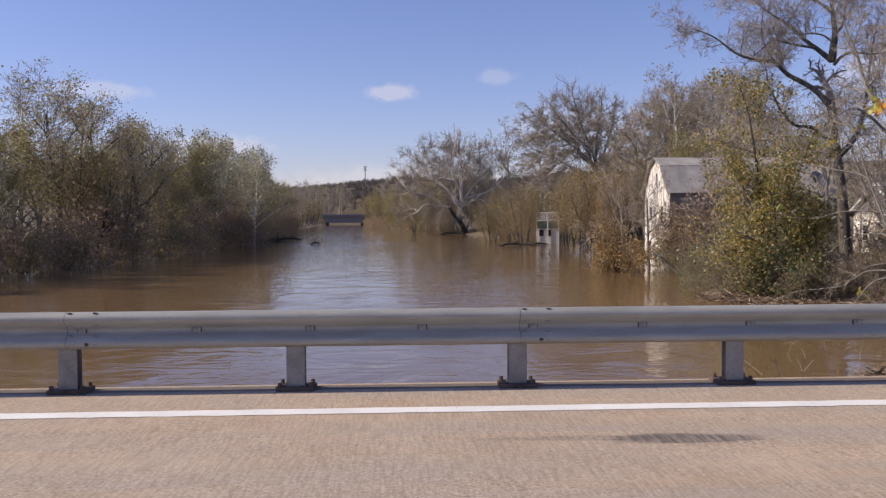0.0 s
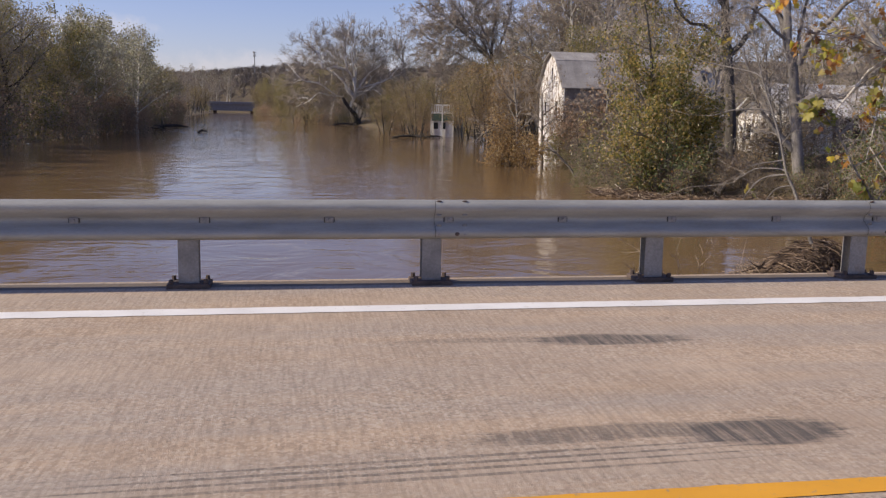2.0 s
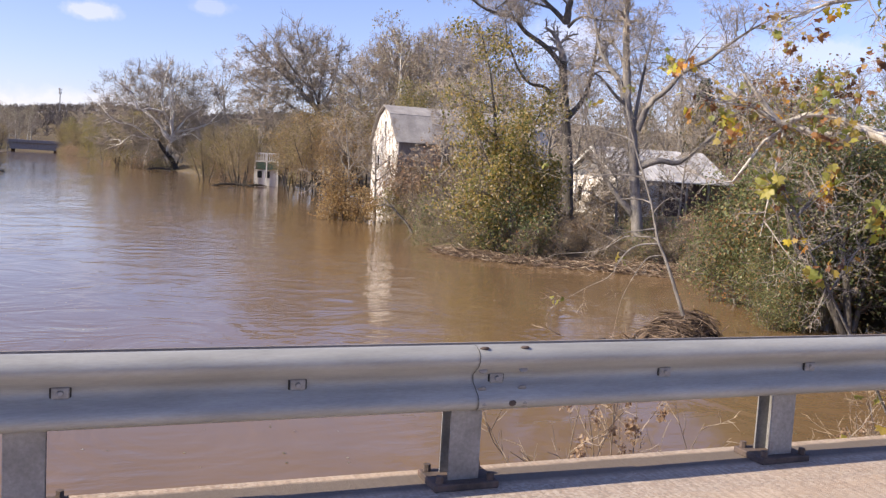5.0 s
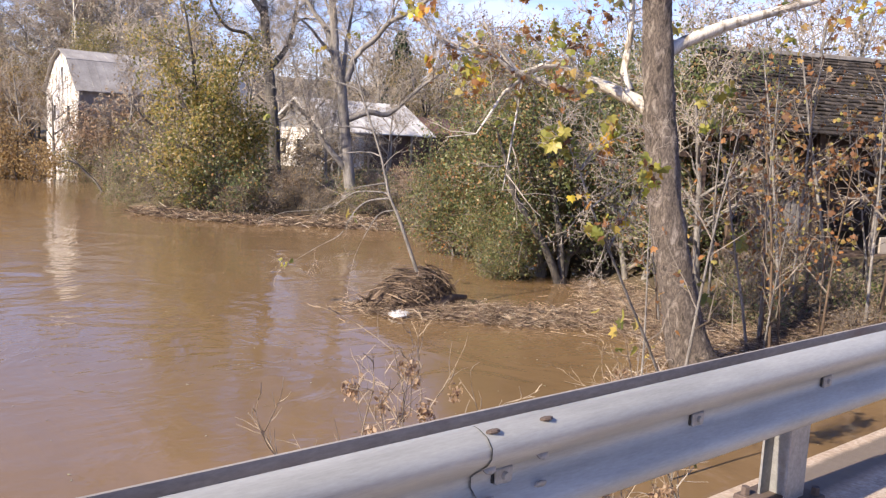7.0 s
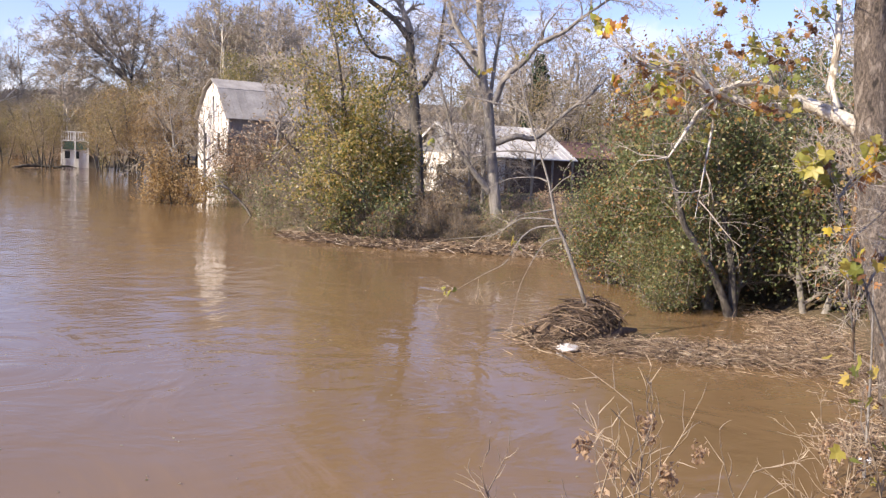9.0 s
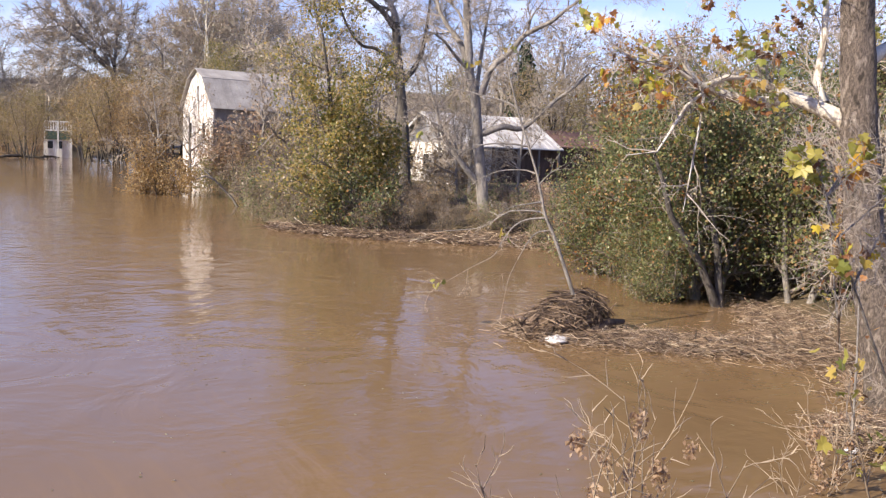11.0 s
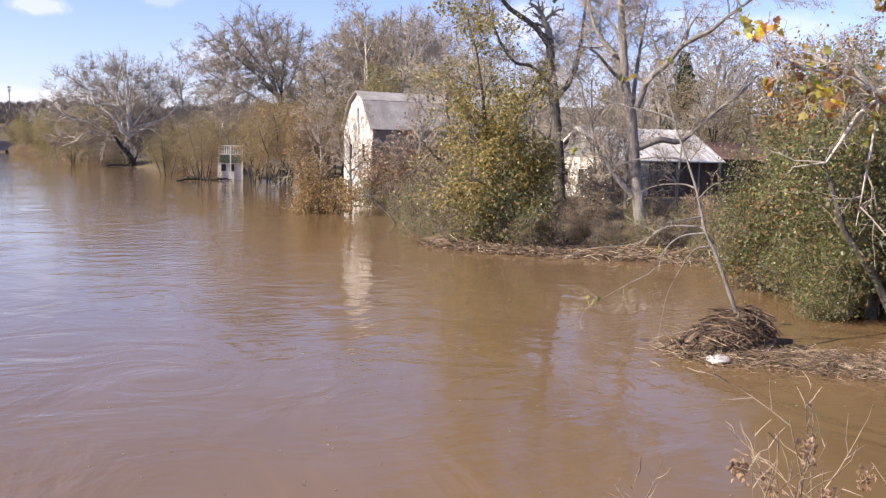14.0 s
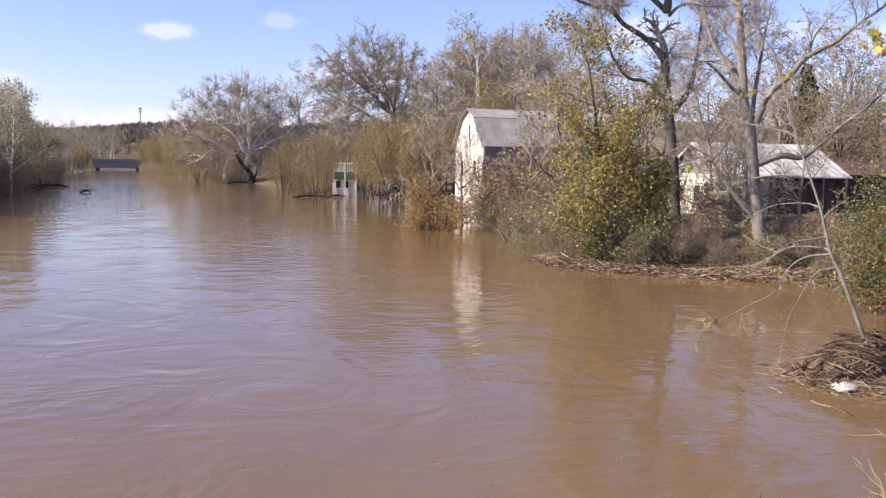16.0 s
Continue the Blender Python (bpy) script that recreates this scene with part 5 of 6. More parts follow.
for x, y, s in ((36, 142, 1.05), (30.5, 146, 0.95), (39.5, 138, 1.0), (38, 130, 0.85), (26.8, 138, 0.7), (28.6, 129, 0.8)):
    put(willow, x, y, -4.6, rng.uniform(0, 360), s)
brown_willow = plant("willow", "thin brown-leaved willow standing in floodwater", "tree", 27, 13, 0.16, WILLOW, BARK_DARK, TWIG_TAN, LEAF_RUSSET, 2600, 0.24, 0.5, stems=STEMS5[:3], place=(31.5, 138, -4.6), group="flooded willows", thin=0.02, limbs=1, split=True)
for x, y, s in ((27.8, 124.5, 0.7), (34.5, 133, 0.95), (33.0, 124, 0.8)):
    put(brown_willow, x, y, -4.6, rng.uniform(0, 360), s)
for x, y, s in ((20.8, 147, 0.6), (22.4, 163, 0.8), (17.5, 172, 0.6), (29.5, 161, 0.75)):
    put(willow, x, y, -4.6, rng.uniform(0, 360), s)
put(shrub_b, 22.4, 206, -4.3, 20, 1.1)
put(olive_a, 20.6, 207, -4.3, 90, 0.6)
put(shrub_a, 26.6, 205, -4.3, 20, 1.2)
put(olive_b, 24.5, 196, -4.3, 70, 0.55)
put(olive_a, 50, 118, gz(50, 118), 20, 1.2)
put(olive_a, 44, 112, gz(44, 112), 80, 1.1)
put(olive_b, 56, 112, gz(56, 112), 80, 1.3)


def cedar(x, y, h, seed):
    """A dark conifer: whorls of drooping sprays on a straight stem."""
    rng = np.random.default_rng(seed)
    z = gz(x, y)
    root = empty("cedar", (x, y, z), "dark green conifer among bare trees", "tree", "dark conifers")
    br, spots = [(np.array([[0, 0, -0.3], [0, 0, h * 0.5], [0, 0, h]]), np.array([0.22, 0.14, 0.02]))], []
    for k in range(90):
        f = 0.1 + 0.9 * (k / 90)
        a, L = k * 2.4, ((1 - f) * h * 0.3 + 0.25) * rng.uniform(0.6, 1.15)
        p = np.array([0, 0, f * h])
        q = p + np.array([math.cos(a), math.sin(a), 0.15]) * L
        br.append((np.array([p, (p + q) / 2 + [0, 0, 0.1], q]), np.array([0.04, 0.025, 0.01])))
        for s in np.linspace(0.15, 1, 28):
            spots.append(p + (q - p) * s + rng.normal(size=3) * 0.16)
    v, f = tubes(br)
    link_mesh("trunk", v.tolist(), f.tolist(), BARK_DARK, root)
    v, f = leaf_mesh(rng, np.array(spots), 0.42, 0.8)
    link_mesh("needles", v.tolist(), f.tolist(), NEEDLES, root)


cedar(43.5, 172, 18, 31)
cedar(60, 78, 14, 33)

# belt of wood behind the houses
for k in range(46):
    x, y = rng.uniform(38, 130), rng.uniform(72, 150)
    if 24 < x < 47 and 76 < y < 96:
        continue
    o = (bare_a, olive_b, bare_a, olive_a, bare_a)[rng.integers(5)]
    put(o, x, y, gz(x, y), rng.uniform(0, 360), rng.uniform(0.8, 1.1))
for k in range(20):
    x, y = rng.uniform(46, 95), rng.uniform(24, 72)
    o = (bare_a, bare_a, olive_b)[rng.integers(3)]
    put(o, x, y, gz(x, y), rng.uniform(0, 360), rng.uniform(0.6, 0.85))

# brown shrub before the barn's river end, and the fallen pale branch
NARROW = [(6, 0.08, 0.02, 16, 0.34, 60, 0.05, 0.25), (4, 0.18, 0.03, 8, 0.5, 45, 0.1, 0.3), (2, 0.22, 0.0, 5, 0.5, 45, 0.1, 0.4), (1, 0.25, 0.0, 0, 0, 0, 0, 0.4)]
plant("leafy_tree", "slim russet-leaved tree overhanging the water by the barn", "tree", 41, 5.4, 0.08, NARROW, BARK_DARK, TWIG_TAN, LEAF_RUSSET, 3600, 0.17, 0.35, stems=((0, 0, -0.05, 0, 1), (0.9, 0.6, 0.05, 0, 0.8), (-0.7, -0.3, -0.1, 0, 0.6)), place=(18.6, 75.4, -4.2), limbs=1, thin=0.014)
plant("shrub", "low russet-leaved shrub trailing in the water by the barn", "shrub", 42, 3.4, 0.06, SHRUB, BARK_DARK, TWIG_TAN, LEAF_RUSSET, 3200, 0.17, 0.3, stems=STEMS5, place=(19.9, 73.4, -4.2), limbs=1)
for x, y, s in ((31, 75, 1.2), (34, 70, 1.3), (38, 76, 1.3)):
    put(shrub_b, x, y, gz(x, y) - 0.1, rng.uniform(0, 360), s)
put(bare_a, 30.5, 72, gz(30.5, 72), 50, 0.72)
put(bare_a, 28.4, 75.5, gz(28.4, 75.5), 250, 0.55)
put(bare_a, 23.0, 87.0, -4.2, 20, 0.62)
put(bare_a, 24.2, 81.5, -4.2, 120, 0.5)
put(shrub_b, 25.2, 79.0, -4.2, 60, 0.75)
for x, y, s in ((27.6, 80.2, 1.25), (29.4, 79.6, 1.4), (31.4, 80.0, 1.4), (28.4, 77.0, 1.1)):
    put(shrub_a, x, y, -4.0, rng.uniform(0, 360), s)
put(bare_a, 35, 66, gz(35, 66), 150, 0.7)
fallen = empty("fallen_branch", (0, 0, 0), "bare pale fallen branch propped in the shallows", "branch")
v, f = tubes([(np.array([[19.6, 64.2, -1.3], [20.2, 63.6, -2.0], [21.2, 62.8, -3.2], [21.8, 62.4, -4.3]]), np.array([0.04, 0.08, 0.1, 0.12])), (np.array([[20.2, 63.6, -2.0], [19.4, 63.2, -1.7], [18.6, 63.0, -1.9]]), np.array([0.07, 0.05, 0.02]))])
link_mesh("limb", v.tolist(), f.tolist(), BARK_GREY, fallen, smooth=True)

# the big yellowing bush tree on the point
DENSE = [(6, 0.08, 0.02, 14, 0.36, 58, 0.04, 0.2), (4, 0.16, 0.04, 8, 0.5, 45, 0.08, 0.3), (3, 0.2, 0.0, 5, 0.5, 45, 0.1, 0.4), (2, 0.25, 0.0, 0, 0, 0, 0, 0.4)]
SPIRE = [(6, 0.07, 0.02, 16, 0.29, 58, 0.04, 0.2)] + DENSE[1:]
plant("leafy_tree", "dense yellow-green small tree with turning leaves", "tree", 51, 14.3, 0.17, SPIRE, BARK_DARK, TWIG_DARK, LEAF_YELLOW, 19000, 0.19, 0.3, stems=((0, 0, -0.02, 0.05, 1), (1.2, 0.3, 0.15, 0.1, 0.74), (-0.5, 0.5, -0.06, 0.05, 0.62), (2.2, -0.4, 0.15, -0.1, 0.42), (0.3, -1.2, 0.0, -0.15, 0.55)), place=(22.0, 48.0, -3.8), limbs=1)
plant("shrub", "mixed green and yellow shrub on the debris bank", "shrub", 52, 3.8, 0.08, SHRUB, BARK_DARK, TWIG_DARK, LEAF_GREEN, 3600, 0.15, 0.3, stems=STEMS5, place=(22.0, 44.9, -3.8), limbs=1)

# the two bank trees: a dark forked one and a paler spreading one
SIDE = [(5, 0.18, 0.03, 8, 0.52, 48, 0.12, 0.3), (4, 0.22, 0.01, 7, 0.5, 45, 0.1, 0.35), (3, 0.26, 0.0, 4, 0.5, 42, 0.15, 0.4), (2, 0.28, 0.0, 0, 0, 0, 0, 0.4)]
DARK_LIMBS = [
    bough(0.416, 0.27, (0.75, -0.44, -0.22), (0.59, -0.35, 1.88), (0.4, -0.24, 4.91), (0.2, -0.12, 7.16), (0, 0, 9.02), (-0.21, 0.13, 10.88), (-0.35, 0.21, 12.73)),
    bough(0.28, 0.038, (-0.33, 0.16, 15.33), (-0.24, 0.12, 16.48), (-0.15, 0.08, 17.24), (-0.29, 0.15, 18.6), (-0.37, 0.18, 19.56), (-0.13, 0.06, 21.45), (-0.47, 0.23, 23.79)),
    bough(0.208, 0.03, (-0.3, 0.15, 12.16), (-1.49, 0.35, 13.5), (-3.11, 0.76, 14.53), (-4.08, 0.85, 15.43), (-5.37, 1.1, 15.63), (-6.68, 1.35, 16.17), (-7.99, 1.61, 17.24), (-9.49, 1.96, 17.97)),
    bough(0.08, 0.022, (-3.81, 1.01, 15.27), (-4.53, 0.93, 16.22), (-5.02, 0.73, 17.35), (-5.12, 0.33, 18.8)),
    bough(0.192, 0.038, (-0.33, 0.16, 15.4), (-0.93, 0.75, 16.2), (-1.64, 1.38, 17.02), (-2.37, 2.03, 18.1), (-3.29, 2.77, 19.05), (-4.05, 3.43, 19.92), (-5.18, 4.28, 21.33)),
    bough(0.096, 0.022, (-1.36, 0.68, 16.38), (-2.82, 1, 16.71), (-3.96, 1.15, 16.97), (-4.93, 1.22, 16.27), (-5.9, 1.28, 15.42)),
    bough(0.128, 0.03, (-0.2, 0.1, 15.12), (0.07, -0.45, 15.6), (0.46, -1.07, 15.76), (1.42, -1.97, 15.49), (2.58, -2.97, 15.53)),
    bough(0.08, 0.022, (-0.28, 0.14, 16.67), (-0.6, 1.05, 17.35), (-1.13, 2.06, 17.63), (-1.52, 3, 17.58)),
    bough(0.128, 0.022, (-0.36, 0.18, 18.72), (-0.92, 0.84, 19.52), (-1.6, 1.55, 20.2), (-2.46, 2.36, 21.66)),
    bough(0.112, 0.022, (-0.15, 0.08, 17.16), (0.13, -0.44, 17.82), (0.1, -0.79, 18.77), (0.36, -1.3, 20.71)),
    bough(0.224, 0.045, (0.21, -0.1, 8.92), (0.84, -0.09, 9.58), (1.45, -0.06, 10.47), (1.89, 0.06, 11.84), (2.21, 0.24, 13.41), (2.52, 0.42, 15.38), (2.95, 0.53, 17.73)),
    bough(0.08, 0.022, (1.94, 0.15, 11.85), (2.55, 0.03, 12.3), (3.41, -0.22, 12.38), (4.41, -0.53, 12.92)),
    bough(0.144, 0.038, (0.17, -0.09, 9.31), (-0.91, 0.25, 10.3), (-1.64, 0.4, 10.9), (-2.6, 0.67, 11.05), (-3.43, 0.88, 11.93), (-4.08, 1, 13.19), (-4.55, 1.02, 13.9), (-5.49, 1.28, 14.13), (-6.56, 1.61, 13.39)),
    bough(0.056, 0.015, (-4.51, 0.92, 13.88), (-4.66, 0.77, 14.83), (-5.01, 0.72, 15.8)),
]
limbed_tree("bare_tree", "tall dark-barked bare tree with heavy crooked limbs", 61, (29.0, 52.5, -3.4), DARK_LIMBS, BARK_DUSKY, TWIG_GREY, SIDE, 2.6, 3.0, 0.045, thin=0.011)
GREY_LIMBS = [
    bough(0.36, 0.2, (0.01, -0.01, -0.05), (-0.18, 0.13, 1.91), (-0.35, 0.26, 3.48), (-0.52, 0.39, 5.05), (-0.64, 0.47, 6.45), (-0.8, 0.6, 8), (-1.08, 0.8, 9.23), (-1.19, 0.88, 10.62), (-1.31, 0.97, 12.16), (-1.43, 1.06, 13.69)),
    bough(0.2, 0.04, (-1.04, 0.77, 8.77), (-1.37, 1.39, 10.81), (-1.87, 2.13, 11.87), (-2.17, 2.73, 12.98), (-2.33, 3.22, 14.54), (-2.76, 3.91, 16.5)),
    bough(0.2, 0.04, (-0.54, 0.4, 8.01), (-0.21, -0.11, 9.54), (0.45, -0.86, 10.43), (0.96, -1.51, 11.4), (1.93, -2.5, 12.13), (2.43, -3.13, 12.79), (3.33, -4.07, 13.72), (4.21, -4.99, 14.44)),
    bough(0.2, 0.05, (-0.36, 0.27, 5.83), (0.71, -0.21, 6.28), (1.7, -0.64, 6.22), (2.65, -1.03, 7.02), (3.59, -1.41, 7.98), (4.64, -1.88, 8.87), (5.57, -2.25, 9.94)),
    bough(0.2, 0.05, (-0.27, 0.2, 2.79), (-1.14, 0.6, 3.77), (-1.91, 0.92, 4.75), (-2.57, 1.15, 5.85), (-2.97, 1.2, 6.99), (-3.52, 1.36, 8.67)),
    bough(0.14, 0.03, (-0.75, 0.55, 7.85), (-0.35, 0.88, 9.74), (0.1, 1.17, 11.66), (0.53, 1.48, 12.97), (1.04, 1.72, 14.61)),
    bough(0.12, 0.03, (-1.09, 0.81, 9.39), (-1.96, 0.83, 9.96), (-2.88, 0.89, 10.82), (-3.78, 0.93, 11.22), (-4.75, 1.03, 10.71)),
    bough(0.1, 0.03, (1.1, -1.44, 11.41), (1.12, -1.77, 12.33), (1.34, -2.24, 13.02)),
    bough(0.1, 0.03, (-1.25, 0.92, 11.24), (-1.48, 1.51, 12.51), (-1.69, 2.08, 13.18), (-1.81, 2.58, 14.49)),
    bough(0.2, 0.03, (-1.39, 1.03, 13.38), (-1.46, 1.08, 14.29), (-1.41, 1.04, 15.81), (-1.66, 1.23, 17.62)),
]
limbed_tree("bare_tree", "grey-barked bare tree with wide spreading limbs", 62, (28.6, 41.4, -3.7), GREY_LIMBS, BARK_GREY, TWIG_PALE, SIDE, 1.9, 2.3, 0.045, thin=0.009)
for x, y, s in ((26, 44.5, 0.9), (30.5, 42, 0.9), (32, 40, 1.1), (33.5, 43, 1.0), (34.5, 38, 1.0)):
    put(shrub_a, x, y, gz(x, y) - 0.1, rng.uniform(0, 360), s * 0.36)

for x, y, a, s in ((31.0, 48.0, 20, 0.34), (33.4, 50.0, 140, 0.38), (35.2, 47.0, 260, 0.36), (34.0, 54.6, 80, 0.42), (36.2, 55.6, 200, 0.4)):
    put(bare_a, x, y, gz(x, y) - 0.1, a, s)

# bare brush tangled along the bank
brush_a = plant("shrub", "bare grey-brown brush tangled along the bank", "shrub", 55, 2.8, 0.035, SHRUB, BARK_DARK, TWIG_DARK, LEAF_BROWN, 420, 0.12, 0.2, stems=STEMS5, group="bank brush", place=(26.5, 44.6, gz(26.5, 44.6)), limbs=1, thin=0.01)
brush_b = plant("shrub", "straw-coloured dead brush on the bank", "shrub", 56, 2.2, 0.03, SHRUB, TWIG_TAN, TWIG_TAN, LEAF_GREEN, 900, 0.12, 0.22, stems=STEMS5, group="bank brush", place=(30.0, 41.5, gz(30, 41.5)), limbs=1, thin=0.01)
for x, y, s in ((27.5, 73, 1.9), (29, 68, 2.0), (27, 62, 1.8), (25, 57, 1.5), (30, 63, 1.8)):
    put(brush_a, x, y, gz(x, y) - 0.1, rng.uniform(0, 360), s)
for x, y, s in ((31.6, 53.6, 1.3), (33.2, 54.2, 1.25), (35.2, 55.4, 1.2), (34.4, 52.0, 1.1), (36.5, 54.0, 1.2)):
    put(brush_a, x, y, gz(x, y) - 0.1, rng.uniform(0, 360), s)
for k in range(44):
    y = rng.uniform(34, 50)
    x = bank_x(y, 1, rng.uniform(0.6, 7.5))
    put((brush_a, brush_b, brush_a)[k % 3], x, y, gz(x, y) - 0.05, rng.uniform(0, 360), rng.uniform(0.4, 0.8))
for k in range(30):
    y = rng.uniform(49, 78)
    x = bank_x(y, 1, rng.uniform(-0.3, 5.5))
    put((brush_a, brush_b)[k % 2], x, y, max(gz(x, y), -4.0) - 0.05, rng.uniform(0, 360), rng.uniform(0.7, 1.4))
for k in range(26):
    y = rng.uniform(7, 24)
    x = bank_x(y, 1, rng.uniform(0.8, 7))
    put((brush_a, brush_b)[k % 2], x, y, gz(x, y) - 0.05, rng.uniform(0, 360), rng.uniform(0.35, 0.75))

# evergreen thicket round the cove
thick = plant("shrub", "glossy dark green thicket hanging over the flooded cove", "shrub", 71, 8.2, 0.15, DENSE, BARK_GREY, TWIG_DARK, LEAF_GREEN, 21000, 0.125, 0.4, stems=((0, 0, -0.22, 0.05, 1), (0.5, 0.3, -0.1, 0.1, 1.0), (0.9, -0.3, 0.3, 0.0, 0.85), (-0.3, 0.6, -0.1, 0.4, 0.8)), place=(24.2, 22.0, -3.8), limbs=1, group="cove thicket")
for x, y, a, s in ((28.5, 24.5, 80, 1.0), (27.2, 19.0, 160, 1.05), (30.5, 28.0, 250, 0.9), (32, 22, 300, 1.05), (25.0, 25.8, 200, 0.62), (25.4, 27.6, 30, 0.75), (22.6, 22.6, 120, 0.45)):
    put(thick, x, y, max(gz(x, y), -4.2), a, s)
plant("leafy_tree", "small tree with withered brown and orange leaves over the thicket", "tree", 74, 9.6, 0.13, DENSE, BARK_DARK, TWIG_DARK, LEAF_RUST, 8500, 0.13, 0.35, stems=((0, 0, -0.15, 0, 1), (0.6, 0.4, 0.1, 0.1, 0.9)), place=(25.6, 25.4, -3.9), limbs=1)

# two pale crooked trunks before the thicket
def twin_trunks():
    root = empty("bare_tree", (23.5, 20.5, -3.75), "pale twin-trunked small tree leaning before the thicket", "tree")
    rng = np.random.default_rng(72)
    stems = [(np.array([[0.1, 0, -0.3], [-0.25, 0.1, 0.5], [-0.8, 0.25, 1.5], [-1.5, 0.4, 2.4], [-2.1, 0.5, 3.1], [-2.5, 0.6, 4.2], [-2.9, 0.9, 5.6]]), np.array([0.17, 0.15, 0.14, 0.125, 0.11, 0.08, 0.03])),
             (np.array([[0.2, 0, -0.3], [0.2, 0.1, 0.6], [0.1, 0.2, 1.8], [-0.1, 0.4, 3.0], [-0.35, 0.5, 4.0], [-0.3, 0.8, 5.4]]), np.array([0.16, 0.15, 0.13, 0.12, 0.1, 0.03]))]
    fine = []
    for pts, rad in stems:
        v, f = tubes([(pts, rad)], 0.0, 9)
        for i in range(len(v)):
            v[i] += 0.02 * np.array(noise.noise_vector(Vector(v[i]) * 4.0))
        link_mesh("trunk", v.tolist(), f.tolist(), BARK_DUSKY, root, smooth=True)
        for k in range(4):
            a = pts[-1 - k % 3]
            for bs in grow(rng, a, (rng.normal(), rng.normal(), 0.6), rng.uniform(0.8, 1.8), 0.03, SHRUB[1:]).values():
                fine.extend(bs)
    v, f = tubes(fine)
    tagged(link_mesh("fine_branchwork", v.tolist(), f.tolist(), TWIG_DARK, root), kind="stuff")
    v, f = leaf_mesh(rng, along(rng, fine, 1500, 0.25), 0.115)
    tagged(link_mesh("crown", v.tolist(), f.tolist(), LEAF_GREEN, root), kind="stuff")


twin_trunks()

# the near sycamore: leaning dark flaking trunk, white limbs, yellow leaves


def near_sycamore():
    root = empty("sycamore_tree", (0, 0, 0), "leaning sycamore with flaking trunk and white limbs", "tree")
    rng = np.random.default_rng(81)
    trunk = [(np.array([[16.75, 9.75, -4.3], [16.45, 10.05, -3.3], [16.2, 10.3, -2.0], [15.95, 10.7, 0.0], [15.75, 11.0, 2.4], [15.65, 11.15, 4.4], [15.4, 11.3, 7.0], [15.2, 11.6, 10.0], [15.3, 11.9, 13.5]]), np.array([0.62, 0.5, 0.44, 0.40, 0.37, 0.34, 0.28, 0.2, 0.08]))]
    pts, rad = trunk[0]
    way = np.linspace(0, len(pts) - 1, 90)
    pts = np.stack([np.interp(way, np.arange(len(pts)), pts[:, c]) for c in range(3)], -1)
    v, f = tubes([(pts, np.interp(way, np.arange(len(rad)), rad))], 0.05, 36)
    for i in range(len(v)):
        q = Vector(v[i])
        flare = max(0.0, (-2.9 - q.z)) * 0.16
        out_ = Vector((q.x - pts[i // 36][0], q.y - pts[i // 36][1], 0))
        out_.normalize()
        knob = 0.05 * noise.noise(q * 1.6) + 0.03 * noise.noise(Vector((q.x * 7, q.y * 7, q.z * 1.2))) + 0.018 * noise.noise(Vector((q.x * 16, q.y * 16, q.z * 5)))
        v[i] += np.array(out_) * (knob + flare * (0.6 + 0.8 * noise.noise(Vector((out_.x * 2.2, out_.y * 2.2, 0.3)))))
    link_mesh("trunk", v.tolist(), f.tolist(), BARK_SYC, root, "brown flaking bark", True)
    limbs = [
        ([[15.75, 11.05, 2.2], [15.5, 11.4, 2.5], [15.1, 12.0, 2.8], [14.75, 12.3, 2.95], [14.5, 12.5, 3.1], [14.1, 12.7, 3.25]], [0.19, 0.17, 0.15, 0.12, 0.1, 0.07]),
        ([[14.95, 12.2, 2.85], [14.6, 12.45, 2.72], [14.3, 12.6, 2.72], [13.9, 12.8, 2.8], [13.5, 13.0, 2.91], [13.03, 13.0, 2.96], [12.85, 13.05, 3.15], [12.55, 13.1, 3.5], [12.07, 13.2, 4.05]], [0.1, 0.12, 0.12, 0.11, 0.1, 0.085, 0.07, 0.05, 0.025]),
        ([[14.1, 12.7, 3.25], [13.7, 12.85, 3.2], [13.3, 13.0, 3.02], [13.0, 13.0, 2.97]], [0.07, 0.07, 0.065, 0.06]),
        ([[12.9, 13.0, 3.0], [12.4, 13.1, 3.3], [11.7, 13.2, 3.35], [11.0, 13.3, 3.4]], [0.05, 0.035, 0.025, 0.01]),
        ([[13.3, 13.0, 2.95], [12.63, 13.0, 2.5], [12.1, 12.9, 1.9], [11.76, 12.9, 1.55], [11.0, 13.0, 1.45]], [0.04, 0.032, 0.026, 0.02, 0.008]),
        ([[13.2, 13.0, 2.9], [13.0, 12.9, 2.2], [12.85, 12.9, 1.2], [12.7, 12.9, 0.3]], [0.032, 0.024, 0.016, 0.007]),
        ([[15.45, 11.6, 2.75], [15.5, 11.9, 3.2], [15.75, 12.0, 4.0], [15.9, 12.1, 4.8], [15.8, 12.3, 7.0]], [0.09, 0.085, 0.08, 0.07, 0.03]),
        ([[15.65, 11.15, 3.5], [16.4, 10.9, 3.95], [17.3, 10.5, 4.4], [18.6, 10.1, 4.85], [20.1, 9.8, 5.3], [21.8, 9.2, 6.1]], [0.16, 0.14, 0.13, 0.11, 0.09, 0.04]),
        ([[15.4, 11.3, 7.0], [14.4, 11.4, 8.2], [13.2, 11.5, 9.0], [11.8, 11.6, 9.4]], [0.14, 0.1, 0.07, 0.02]),
        ([[15.4, 11.3, 6.2], [16.6, 11.0, 7.6], [18.0, 10.6, 8.6]], [0.14, 0.1, 0.04]),
        ([[15.5, 11.2, 5.6], [14.6, 11.8, 5.9], [13.6, 12.4, 5.7], [12.6, 12.8, 5.2]], [0.07, 0.05, 0.035, 0.012]),
    ]
